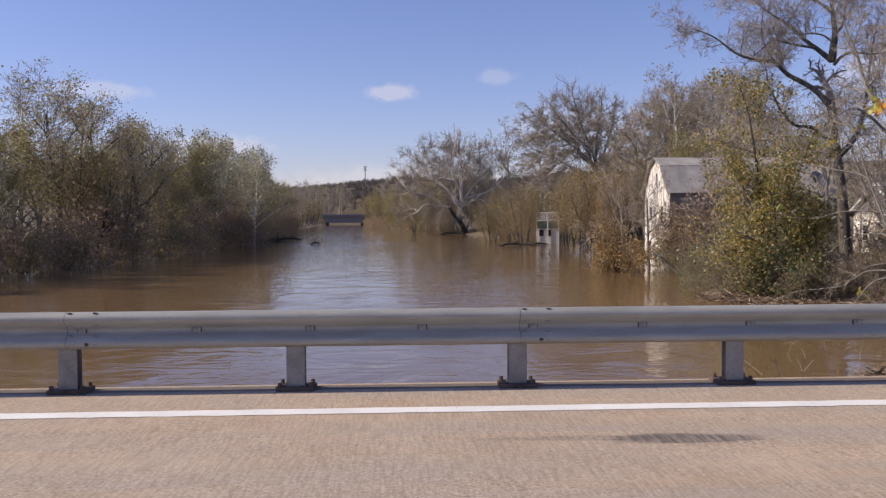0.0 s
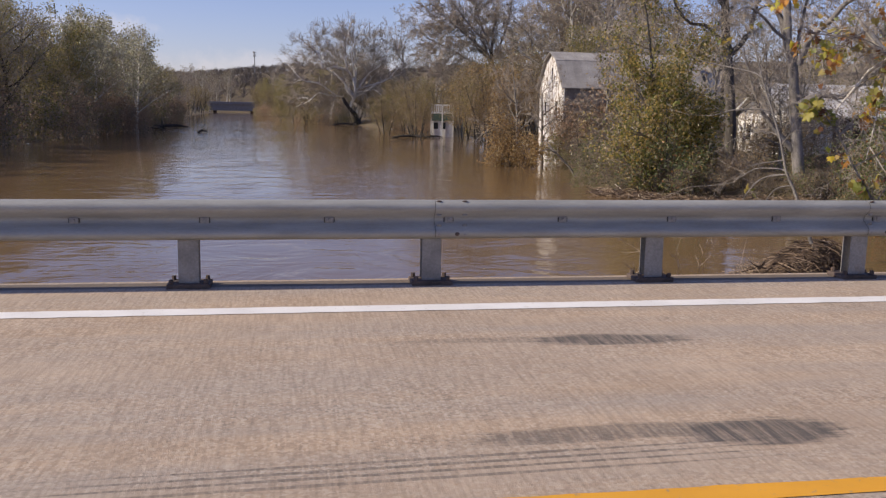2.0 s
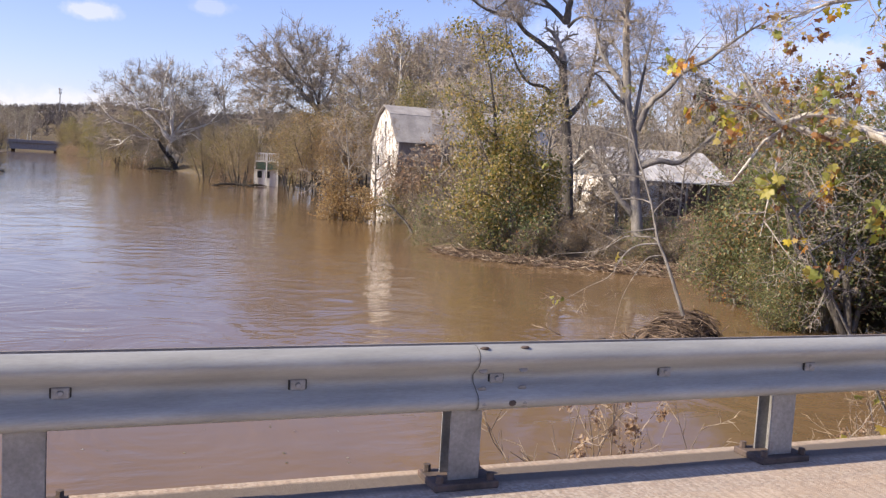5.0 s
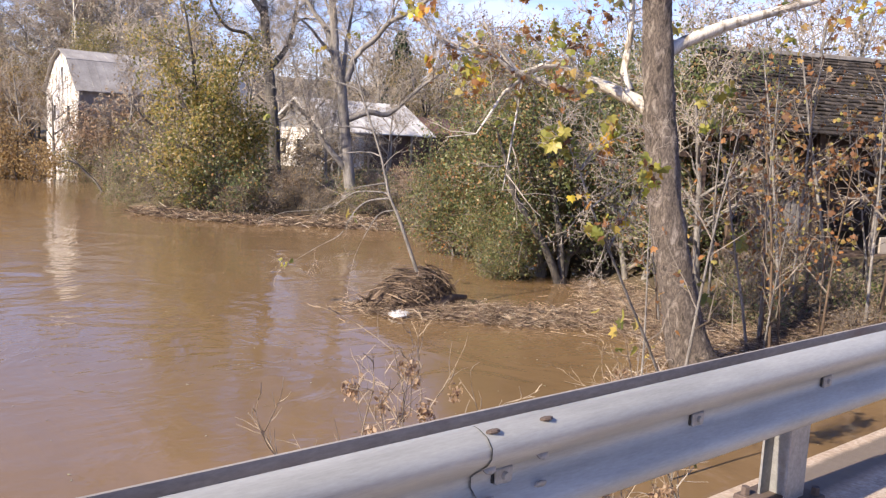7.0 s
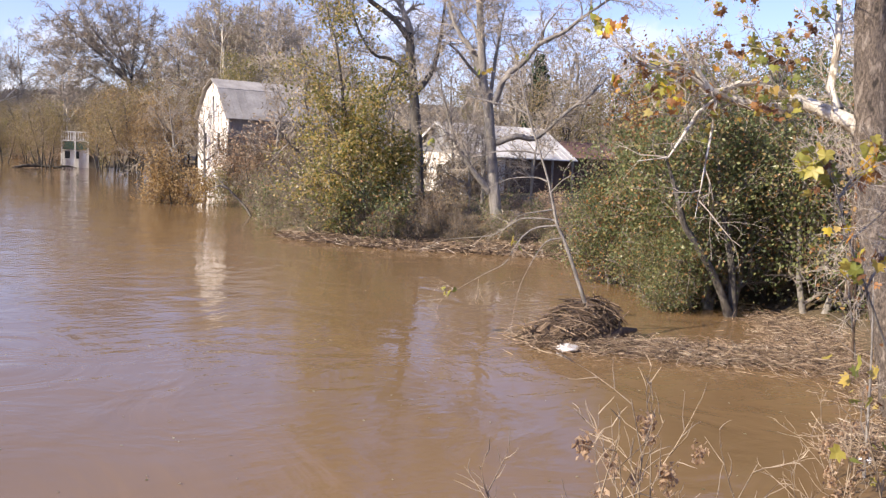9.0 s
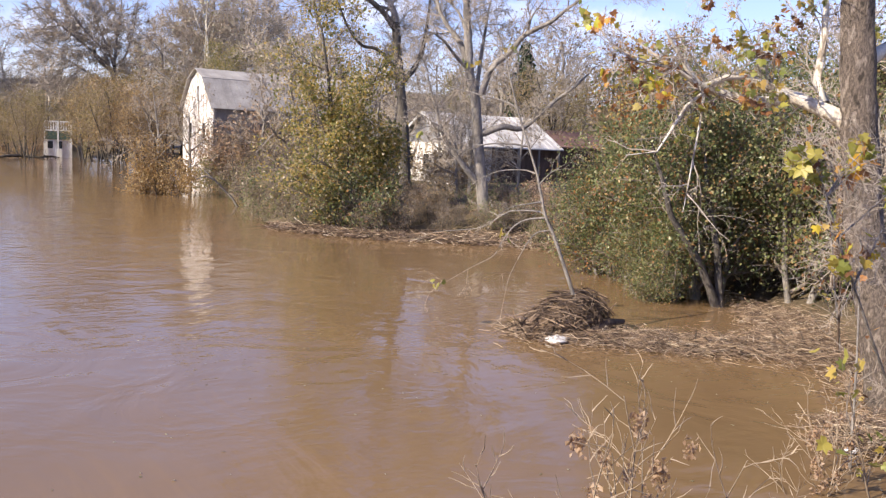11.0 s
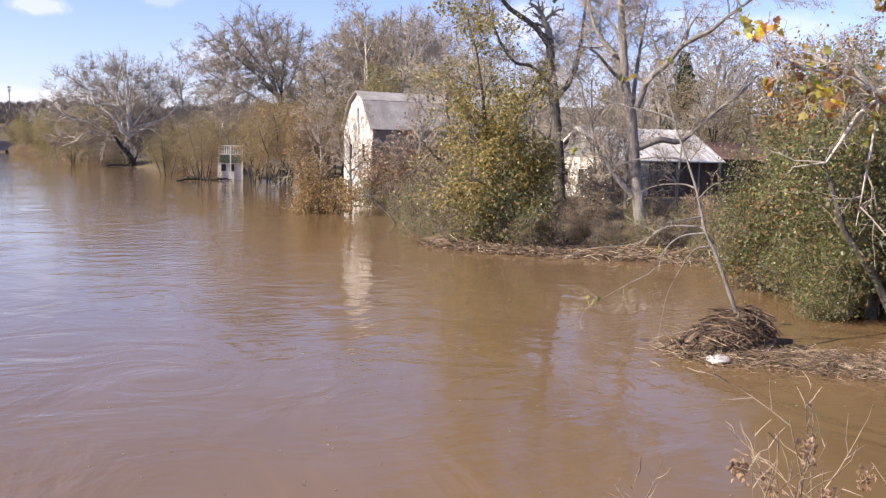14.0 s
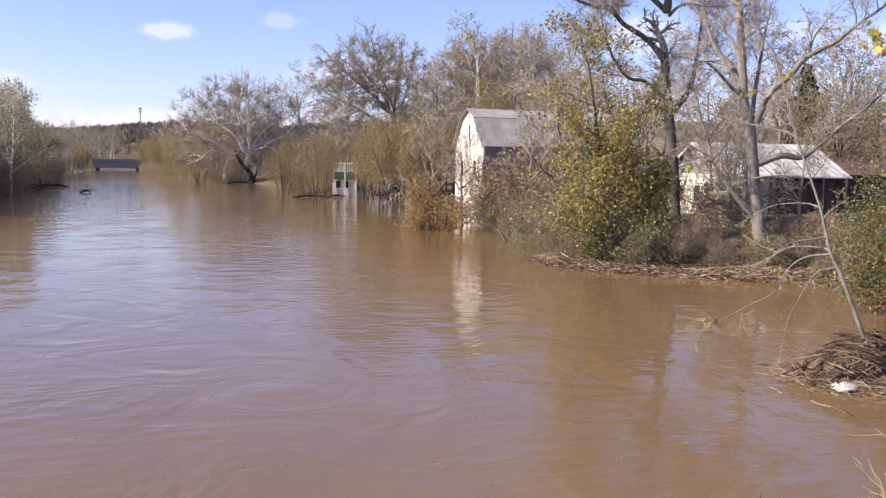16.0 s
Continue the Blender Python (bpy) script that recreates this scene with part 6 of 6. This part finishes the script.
    for p, r in limbs:
        v, f = tubes([(np.array(p), np.array(r) * 1.05)], 0.0, 9)
        for i in range(len(v)):
            v[i] += 0.025 * np.array(noise.noise_vector(Vector(v[i]) * 4.0))
        link_mesh("limb", v.tolist(), f.tolist(), BARK_PALE, root, "smooth white limb", True)
    TW = [(4, 0.2, 0.0, 5, 0.55, 50, 0.15, 0.35), (3, 0.25, -0.03, 4, 0.5, 45, 0.1, 0.4), (2, 0.3, -0.05, 0, 0, 0, 0, 0.4)]
    fine, leafy = [], []
    for n_, (p, r) in enumerate(limbs):
        p = np.array(p)
        for k in range(3 if n_ in (4, 5) else 13 if len(p) > 3 else 8):
            f_ = rng.uniform(0.25, 1) * (len(p) - 1)
            j = min(int(f_), len(p) - 2)
            q = p[j] + (f_ - j) * (p[j + 1] - p[j])
            d = unit(unit(p[-1] - p[0]) + rng.normal(size=3) * 0.9)
            for bs in grow(rng, q, d, rng.uniform(0.8, 1.8), 0.018, TW).values():
                fine.extend(bs)
                if n_ not in (4, 5):
                    leafy.extend(bs)
    v, f = tubes(fine)
    tagged(link_mesh("fine_branchwork", v.tolist(), f.tolist(), TWIG_GREY, root), kind="stuff")
    # bunches of large leaves hanging close round the trunk, each on its own shoot
    hang = ((19.6, 11.0, -0.9), (18.9, 11.5, 2.1), (18.6, 11.5, 2.8), (19.3, 11.5, 3.2), (17.2, 10.5, -2.0), (13.7, 12.5, 4.0))
    shoots, cl = [], []
    for c in hang:
        c = np.array(c)
        ax = np.array([np.interp(c[2], trunk[0][0][:, 2], trunk[0][0][:, k]) for k in range(2)] + [c[2] + 0.5])
        if c[0] > 18:
            ax = np.array([c[0], 10.0, 4.9]) if c[2] > 0 else np.array([c[0] + 0.3, c[1], -3.4])
        shoots.append((np.array([ax, ax * 0.5 + c * 0.5 + [0, 0, 0.25], c + [0, 0, 0.08], c]), np.array([0.014, 0.01, 0.007, 0.004])))
        cl.append(c + rng.normal(size=(9, 3)) * [0.16, 0.12, 0.14])
    v, f = tubes(shoots, 9)
    tagged(link_mesh("fine_branchwork", v.tolist(), f.tolist(), TWIG_GREY, root), kind="stuff")
    v, f = lobed_leaves(rng, np.concatenate(cl), 0.27)
    tagged(link_mesh("crown", v.tolist(), f.tolist(), LEAF_LIME, root, "large yellow-green lobed leaves by the trunk"), kind="stuff")
    for leaf, k, lab in ((LEAF_LIME, 27, "yellow-green lobed leaves in bunches"), (LEAF_AUTUMN, 10, "orange and yellow lobed leaves"), (LEAF_RUST, 22, "withered rust-brown leaves")):
        v, f = lobed_leaves(rng, bunches(rng, leafy, k, 11, 0.17), 0.165)
        tagged(link_mesh("crown", v.tolist(), f.tolist(), leaf, root, lab), kind="stuff")


near_sycamore()

# thin saplings with orange leaves before the shed
SAP = [(7, 0.05, 0.02, 9, 0.28, 45, 0.25, 0.2), (3, 0.2, 0.05, 4, 0.5, 45, 0.1, 0.3), (2, 0.25, 0.0, 0, 0, 0, 0, 0.4)]
sap_a = plant("sapling", "thin grey sapling with a few orange leaves", "tree", 91, 7.5, 0.05, SAP, BARK_BROWN, TWIG_DARK, LEAF_RUST, 110, 0.13, 0.16, lobed=True, limbs=1, group="bank saplings", place=(19.8, 9.8, gz(19.8, 9.8)))
sap_b = plant("sapling", "thin bare grey sapling on the bank", "tree", 92, 8.5, 0.06, SAP, BARK_GREY, TWIG_DARK, LEAF_RUST, 16, 0.17, 0.08, lobed=True, limbs=1, group="bank saplings", place=(21.0, 10.8, gz(21, 10.8)))
for k in range(19):
    x, y = rng.uniform(19.5, 27), rng.uniform(5.5, 14.0)
    put((sap_a, sap_b, sap_b)[rng.integers(3)], x, y, gz(x, y) - 0.05, rng.uniform(0, 360), rng.uniform(0.55, 1.1))
for k in range(6):
    x, y = rng.uniform(23.5, 29), rng.uniform(8.0, 13.0)
    if y < 15.1 - 0.52 * (x - 27.4) - 0.8:
        put((sap_a, sap_a, sap_b)[k % 3], x, y, gz(x, y) - 0.05, rng.uniform(0, 360), rng.uniform(1.0, 1.3))
for x, y, s in ((23.6, 14.6, 0.45), (29.5, 9.0, 0.5)):
    put(bare_a, x, y, gz(x, y), rng.uniform(0, 360), s)

for x, y, a, s in ((36.5, 23.5, 40, 0.62), (41.0, 20.5, 130, 0.66), (45.0, 16.0, 250, 0.68), (33.5, 26.5, 310, 0.58), (49.0, 21.0, 10, 0.75)):
    put(bare_a, x, y, gz(x, y), a, s)

# young tree leaning out of the root mass
LEANING_LIMBS = [
    bough(0.062, 0.014, (0, 0, 0.55), (-0.25, 0.23, 1.38), (-0.44, 0.41, 2.06), (-0.63, 0.58, 2.67), (-0.82, 0.76, 3.2), (-0.94, 0.86, 3.82), (-1.04, 0.96, 4.36), (-1.24, 1.14, 5.12), (-1.5, 1.38, 6.05), (-1.7, 1.57, 6.97), (-1.85, 1.71, 7.75), (-2.01, 1.85, 8.33)),
    bough(0.03, 0.008, (-0.82, 0.76, 3.2), (-0.95, 0.95, 3.26), (-1.36, 1.39, 3.25), (-1.55, 1.64, 3.16), (-1.85, 1.98, 2.84), (-2.1, 2.28, 2.65), (-2.95, 3.13, 2.47)),
    bough(0.03, 0.008, (-0.89, 0.82, 3.55), (-1.21, 0.89, 3.5), (-1.75, 1.16, 3.37), (-2.17, 1.32, 3.07)),
    bough(0.032, 0.006, (-0.82, 0.75, 3.09), (-1.24, 1.05, 3.01), (-1.54, 1.24, 2.81), (-1.79, 1.38, 2.43), (-2.03, 1.51, 1.93), (-2.51, 1.86, 1.57), (-3.28, 2.48, 0.92)),
    bough(0.03, 0.006, (-1.06, 0.98, 4.35), (-1.21, 1.34, 4.44), (-1.61, 1.94, 4.38), (-1.84, 2.38, 4.19)),
    bough(0.03, 0.006, (-1.24, 1.14, 5.12), (-1.7, 1.4, 5.18), (-2.33, 1.81, 5.13), (-2.85, 2.12, 4.95), (-3.49, 2.54, 4.96)),
    bough(0.034, 0.008, (-1.53, 1.41, 6.2), (-1.76, 1.69, 6.38), (-2.47, 2.42, 6.61), (-3.03, 3, 6.81), (-3.43, 3.44, 7.22)),
    bough(0.025, 0.006, (-0.97, 0.89, 4.05), (-0.96, 0.48, 4.38), (-0.91, 0.02, 4.63)),
    bough(0.02, 0.005, (-1.75, 1.61, 7.21), (-1.88, 2.01, 7.38), (-2.05, 2.43, 7.47)),
    bough(0.02, 0.005, (-1.81, 1.67, 7.59), (-1.99, 2.04, 8), (-2.19, 2.42, 8.02)),
    bough(0.02, 0.005, (-1.43, 1.32, 5.74), (-1.05, 1.24, 6.14), (-0.73, 1.21, 6.62)),
    bough(0.022, 0.005, (-0.69, 0.64, 2.74), (-1.09, 0.84, 2.61), (-1.42, 0.97, 2.08), (-1.74, 1.09, 1.35), (-1.9, 1.07, 0.72)),
]
DROOP = [(5, 0.14, -0.06, 4, 0.5, 40, 0.2, 0.35), (3, 0.2, -0.1, 3, 0.5, 40, 0.15, 0.4), (2, 0.25, -0.1, 0, 0, 0, 0, 0.4)]
limbed_tree("sapling", "pale bare young tree leaning from a flood-washed root mass", 93, (15.5, 19.0, -3.6), LEANING_LIMBS, BARK_GREY, TWIG_GREY, DROOP, 2.0, 0.9, 0.011, LEAF_LIME, 5, 0.17, thin=0.004)


def bunched_sapling():
    """A thin forked sapling close to the bridge, a few large leaves in bunches at its tips."""
    root = empty("sapling", (0, 0, 0), "thin grey sapling with bunches of yellow-green and orange leaves", "tree")
    rng = np.random.default_rng(98)
    stem = np.array([[10.4, 6.2, -4.2], [10.05, 6.2, -2.5], [9.4, 6.2, -1.55], [8.8, 6.2, -0.75], [8.25, 6.2, 0.0], [7.8, 6.2, 0.6], [7.5, 6.2, 1.1], [7.2, 6.2, 1.55]])
    tips = np.array([[7.0, 6.2, 1.62], [7.15, 6.25, 1.35], [8.05, 6.1, 1.68], [9.15, 6.3, 1.25], [7.9, 6.2, 0.28], [7.85, 6.2, 1.45], [7.95, 6.1, 1.5], [9.1, 6.2, 1.0], [8.5, 6.2, 0.4], [7.5, 6.2, 0.75]])
    wood = [(stem, np.linspace(0.026, 0.01, len(stem)))]
    for q in tips:
        a = stem[np.argmin(np.linalg.norm(stem - q, axis=1) + 2.0 * np.maximum(0, stem[:, 2] - q[2] + 0.4))]
        wood.append((np.array([a, (a + q) / 2 + rng.normal(size=3) * 0.06, q]), np.array([0.012, 0.008, 0.004])))
    v, f = tubes(wood, 0.0, 6)
    link_mesh("trunk", v.tolist(), f.tolist(), BARK_GREY, root, smooth=True)
    fine = []
    for p, r in wood:
        for k in range(5):
            a = p[rng.integers(1, len(p))]
            for bs in grow(rng, a, rng.normal(size=3) + [0, 0, 0.3], rng.uniform(0.3, 0.8), 0.006, SHRUB[1:3] + SHRUB[3:], thin=0.003).values():
                fine.extend(bs)
    v, f = tubes(fine, 9)
    tagged(link_mesh("fine_branchwork", v.tolist(), f.tolist(), TWIG_GREY, root), kind="stuff")
    for leaf, pick, n_, size in ((LEAF_LIME, tips[:5], 12, 0.165), (LEAF_AUTUMN, tips[5:], 6, 0.13), (LEAF_RUST, tips, 4, 0.11)):
        q = np.repeat(pick, n_, 0) + rng.normal(size=(len(pick) * n_, 3)) * 0.09
        v, f = lobed_leaves(rng, q, size)
        tagged(link_mesh("crown", v.tolist(), f.tolist(), leaf, root), kind="stuff")


bunched_sapling()

# flood-killed weeds and saplings by the bridge
WEED = [(5, 0.1, 0.04, 5, 0.5, 35, 0.3, 0.3), (4, 0.14, 0.05, 4, 0.4, 40, 0.2, 0.3), (3, 0.2, 0.0, 0, 0, 0, 0, 0.4)]
weed = plant("weed", "dead flood-battered weed with clinging debris clumps", "plant", 95, 3.2, 0.022, WEED, TWIG_TAN, TWIG_TAN, stems=((0, 0, 0, 0, 1), (-0.3, 0.1, -0.2, 0, 0.95), (0.25, 0.1, 0.15, 0, 0.9), (-0.1, -0.2, -0.05, -0.1, 0.85), (-0.45, 0.3, -0.3, 0.1, 0.8), (0.4, -0.1, 0.28, 0, 0.85)), place=(4.9, 6.6, -3.95), limbs=1, thin=0.008, split=True)
wr = np.random.default_rng(195)
wspots = np.stack([wr.uniform(-0.8, 0.7, 16), wr.uniform(-0.4, 0.4, 16), wr.uniform(1.2, 2.6, 16)], 1)
v, f = leaf_mesh(wr, np.repeat(wspots, 34, 0) + wr.normal(size=(16 * 34, 3)) * [0.04, 0.04, 0.08], 0.075, 0.9)
tagged(link_mesh("debris_clump", v.tolist(), f.tolist(), LEAF_STRAW, weed, "matted brown flood debris"), kind="stuff")
plant("sapling", "thin young sapling with a few yellow lobed leaves", "plant", 96, 3.2, 0.03, SAP, BARK_GREY, TWIG_GREY, LEAF_LIME, 9, 0.2, 0.04, lobed=True, place=(8.6, 4.4, -4.3), lean=(-0.2, 0.1), limbs=1)
plant("sapling", "thin young sapling with yellow leaves bent by the flood", "plant", 97, 3.0, 0.025, SAP, TWIG_TAN, TWIG_TAN, LEAF_LIME, 16, 0.2, 0.04, lobed=True, place=(11.6, 7.4, -4.1), lean=(-0.3, 0.1), limbs=1)

put(weed, 7.1, 4.9, -5.0, 120, 0.95)
put(weed, 11.4, 8.2, -4.9, 20, 0.85)
put(sap_b, 14.0, 8.6, -3.9, 40, 0.75)
put(sap_b, 12.4, 8.4, -4.6, 200, 0.6)

# ---------------------------------------------------------------- flood debris


def debris(name, label, seed, count, spot, size=(0.08, 0.55), thick=(0.003, 0.009), material=STRAW):
    """Loose stalks and sticks lying in a mat."""
    rng = np.random.default_rng(seed)
    items = []
    for k in range(count):
        p = np.array(spot(rng))
        a, L = rng.uniform(0, 6.28), rng.uniform(*size)
        d = np.array([math.cos(a), math.sin(a), rng.normal() * 0.22]) * L / 2
        r = rng.uniform(*thick)
        items.append((np.array([p - d, p + rng.normal(size=3) * 0.05 * L, p + d]), np.array([r, r, r * 0.6])))
    v, f = tubes(items, 9)
    return tagged(link_mesh(name, v.tolist(), f.tolist(), material), label, "debris", kind="stuff")


def line_spot(nodes, width, high):
    n_ = np.array(nodes, float)
    seg = np.cumsum(np.r_[0, np.linalg.norm(np.diff(n_, axis=0), axis=1)])

    def spot(rng):
        s = rng.uniform(0, seg[-1])
        c = np.array([np.interp(s, seg, n_[:, 0]), np.interp(s, seg, n_[:, 1])])
        c = c + rng.normal(size=2) * width * (0.5 + 0.5 * math.sin(s * 1.7) ** 2)
        return (*c, max(WL, gz(*c)) + abs(rng.normal()) * high)
    return spot


debris("debris_mat", "tan mat of washed-up stalks along the water's edge", 101, 24000, line_spot([(14.2, 19.6), (15.5, 18.2), (17.2, 16.6), (19.2, 15.0), (21.5, 15.5), (24.5, 19.0)], 0.75, 0.14))
debris("debris_mat", "mat of sticks and stalks piled round the tree foot", 102, 14000, line_spot([(13.8, 9.3), (15.2, 8.8), (16.4, 8.8), (17.0, 10.0), (18.0, 11.0)], 0.6, 0.16))
debris("debris_mat", "pale line of flood debris along the bank", 103, 9000, line_spot([(18.6, 48.2), (20.5, 44.2), (23.0, 41.6), (27.5, 38.2), (31, 34.5)], 0.6, 0.14), (0.2, 1.0), (0.008, 0.022))
debris("debris_mat", "dry stalks strewn over the near bank", 104, 6000, line_spot([(19.5, 13.5), (21.0, 10.5), (23.0, 8.0), (26.0, 7.0)], 1.3, 0.18), (0.2, 0.9))


def root_mass():
    root = empty("root_mass", (15.2, 19.3, -3.8), "upturned brown root mass with log on the debris", "debris")
    rng = np.random.default_rng(110)
    bm = bmesh.new()
    bmesh.ops.create_icosphere(bm, subdivisions=4, radius=1.0, matrix=Matrix.Diagonal((1.2, 0.82, 0.68, 1)))
    for v in bm.verts:
        p = v.co.copy()
        v.co = v.co * (1 + 0.35 * noise.noise(p * 2.2) + 0.25 * noise.noise(p * 6)) + Vector((0.25, 0, 0.3 + 0.35 * p.x)) * max(0, p.z)
    part("soil", bm, DEBRIS, root, "clotted brown soil", True)
    items = []
    for k in range(900):
        d = unit(rng.normal(size=3) + [0.1, -0.3, 0.5])
        p = d * [1.4, 1.0, 0.88] * rng.uniform(0.85, 1.1) + [0.12, 0, 0.16]
        p[2] *= 1 + 0.3 * p[0]
        t_ = unit(np.cross(d, rng.normal(size=3)) * [1, 1, 0.5] + d * 0.1 + [0, 0, -0.15]) * rng.uniform(0.12, 0.5)
        items.append((np.array([p - t_, p, p + t_ + [0, 0, -0.04]]), np.array([0.009, 0.014, 0.005]) * rng.uniform(0.5, 1.8)))
    for k in range(40):
        a = rng.uniform(0, 6.28)
        p = np.array([math.cos(a) * 1.3, math.sin(a) * 0.8, rng.uniform(0.0, 0.5)])
        q = p + np.array([math.cos(a) * 0.6, math.sin(a) * 0.5, rng.uniform(-0.3, 0.35)]) * rng.uniform(0.5, 1.5)
        items.append((np.array([p, (p + q) / 2 + rng.normal(size=3) * 0.08, q]), np.array([0.03, 0.02, 0.008])))
    v, f = tubes(items, 9)
    tagged(link_mesh("root_tangle", v.tolist(), f.tolist(), ROOTS, root), kind="stuff")
    v, f = tubes([(np.array([[-0.7, -1.15, -0.06], [-0.1, -1.05, 0.06], [0.6, -0.95, 0.2], [1.1, -0.8, 0.3], [1.9, -0.6, 0.26]]), np.array([0.1, 0.15, 0.17, 0.15, 0.07]))], 0.0, 10)
    link_mesh("log", v.tolist(), f.tolist(), BARK_BROWN, root, "wet brown log", True)


root_mass()
for x, y, s, seed in ((14.35, 18.5, 1.3, 1), (16.7, 17.5, 1.0, 2), (17.1, 16.9, 1.1, 6), (15.5, 7.9, 0.7, 3), (18.6, 15.4, 0.6, 4), (13.4, 9.0, 0.5, 5)):
    bm = bmesh.new()
    bmesh.ops.create_icosphere(bm, subdivisions=3, radius=0.22 * s)
    for v in bm.verts:
        v.co = Vector((v.co.x * 2.0, v.co.y * 1.1, v.co.z * 0.38)) * (1 + 0.4 * noise.noise(v.co * 9 + Vector((seed, 0, 0))))
    ob = tagged(part("plastic_scrap", bm, FOAM, None, "", True), "scrap of white plastic foam floating against the debris", "litter", "floating litter")
    ob.matrix_basis = pose(x, y, WL + 0.05 * s, 0, 0, 40 * seed)
v, f = tubes([(np.array([[-0.9, 0, 0.0], [-0.2, 0.1, 0.35], [0.7, 0, 0.1]]), np.array([0.12, 0.2, 0.06])), (np.array([[-0.2, 0.1, 0.3], [0.1, 0.2, 1.0], [0.4, 0.1, 1.5]]), np.array([0.1, 0.07, 0.02])), (np.array([[0.2, 0, 0.2], [0.9, 0, 0.8]]), np.array([0.07, 0.02]))])
snag = tagged(link_mesh("snag", v.tolist(), f.tolist(), BARK_DARK, None, "", True), "dark driftwood snag sticking out of midstream", "driftwood")
snag.matrix_basis = pose(-17, 164.1, WL, 0, 0, 20) @ Matrix.Diagonal((1.2, 1.2, 1.2, 1))


def drift(x, y, turn, size, seed):
    """A washed-up log with broken limbs."""
    rng = np.random.default_rng(seed)
    items = [(np.array([[-2.2, 0, -0.1], [-0.6, 0.1, 0.25], [0.8, 0, 0.3], [2.4, -0.1, 0.1]]) * size, np.array([0.1, 0.19, 0.18, 0.07]) * size)]
    for k in range(9):
        p = np.array([rng.uniform(-1.8, 2.2), 0, 0.2])
        d = unit(rng.normal(size=3) + [0, 0, 0.7]) * rng.uniform(0.5, 1.6)
        items.append((np.array([p, p + d * 0.6, p + d + [0, 0, -0.1]]) * size, np.array([0.07, 0.045, 0.012]) * size))
    v, f = tubes(items)
    ob = tagged(link_mesh("driftwood_log", v.tolist(), f.tolist(), BARK_DARK, None, "", True), "dark waterlogged driftwood log with broken limbs", "driftwood", "stranded driftwood")
    ob.matrix_basis = pose(x, y, WL, 0, 0, turn)


for n_, (x, y, a, s) in enumerate(((18.6, 149.5, 10, 1.2), (21.5, 151.5, 160, 1.0), (24.3, 153.0, 30, 0.9), (-26.8, 196, 20, 1.6), (-27.6, 179, 140, 1.4), (-29.5, 172, 60, 1.3), (13.5, 249, 10, 1.5), (17.9, 15.9, -40, 0.4), (17.6, 17.6, 25, 0.32), (20.6, 15.2, 70, 0.35))):
    drift(x, y, a, s, 300 + n_)


def flecks():
    """Leaves and foam drifting on the water."""
    rng = np.random.default_rng(120)
    x, y = rng.uniform(-6, 17, 420), rng.uniform(3, 34, 420)
    keep = x < np.interp(y, RB[:, 0], RB[:, 1]) - 3
    p = np.stack([x, y, np.full_like(x, WL + 0.012)], -1)[keep]
    v, f = leaf_mesh(rng, p, 0.075, 0.0)
    v[:, 2] = WL + 0.012 + (v[:, 2] - WL - 0.012) * 0.12
    tagged(link_mesh("floating_flecks", v.tolist(), f.tolist(), LEAF_PALE), "pale leaves and foam flecks drifting on the river", "debris", kind="stuff")


flecks()
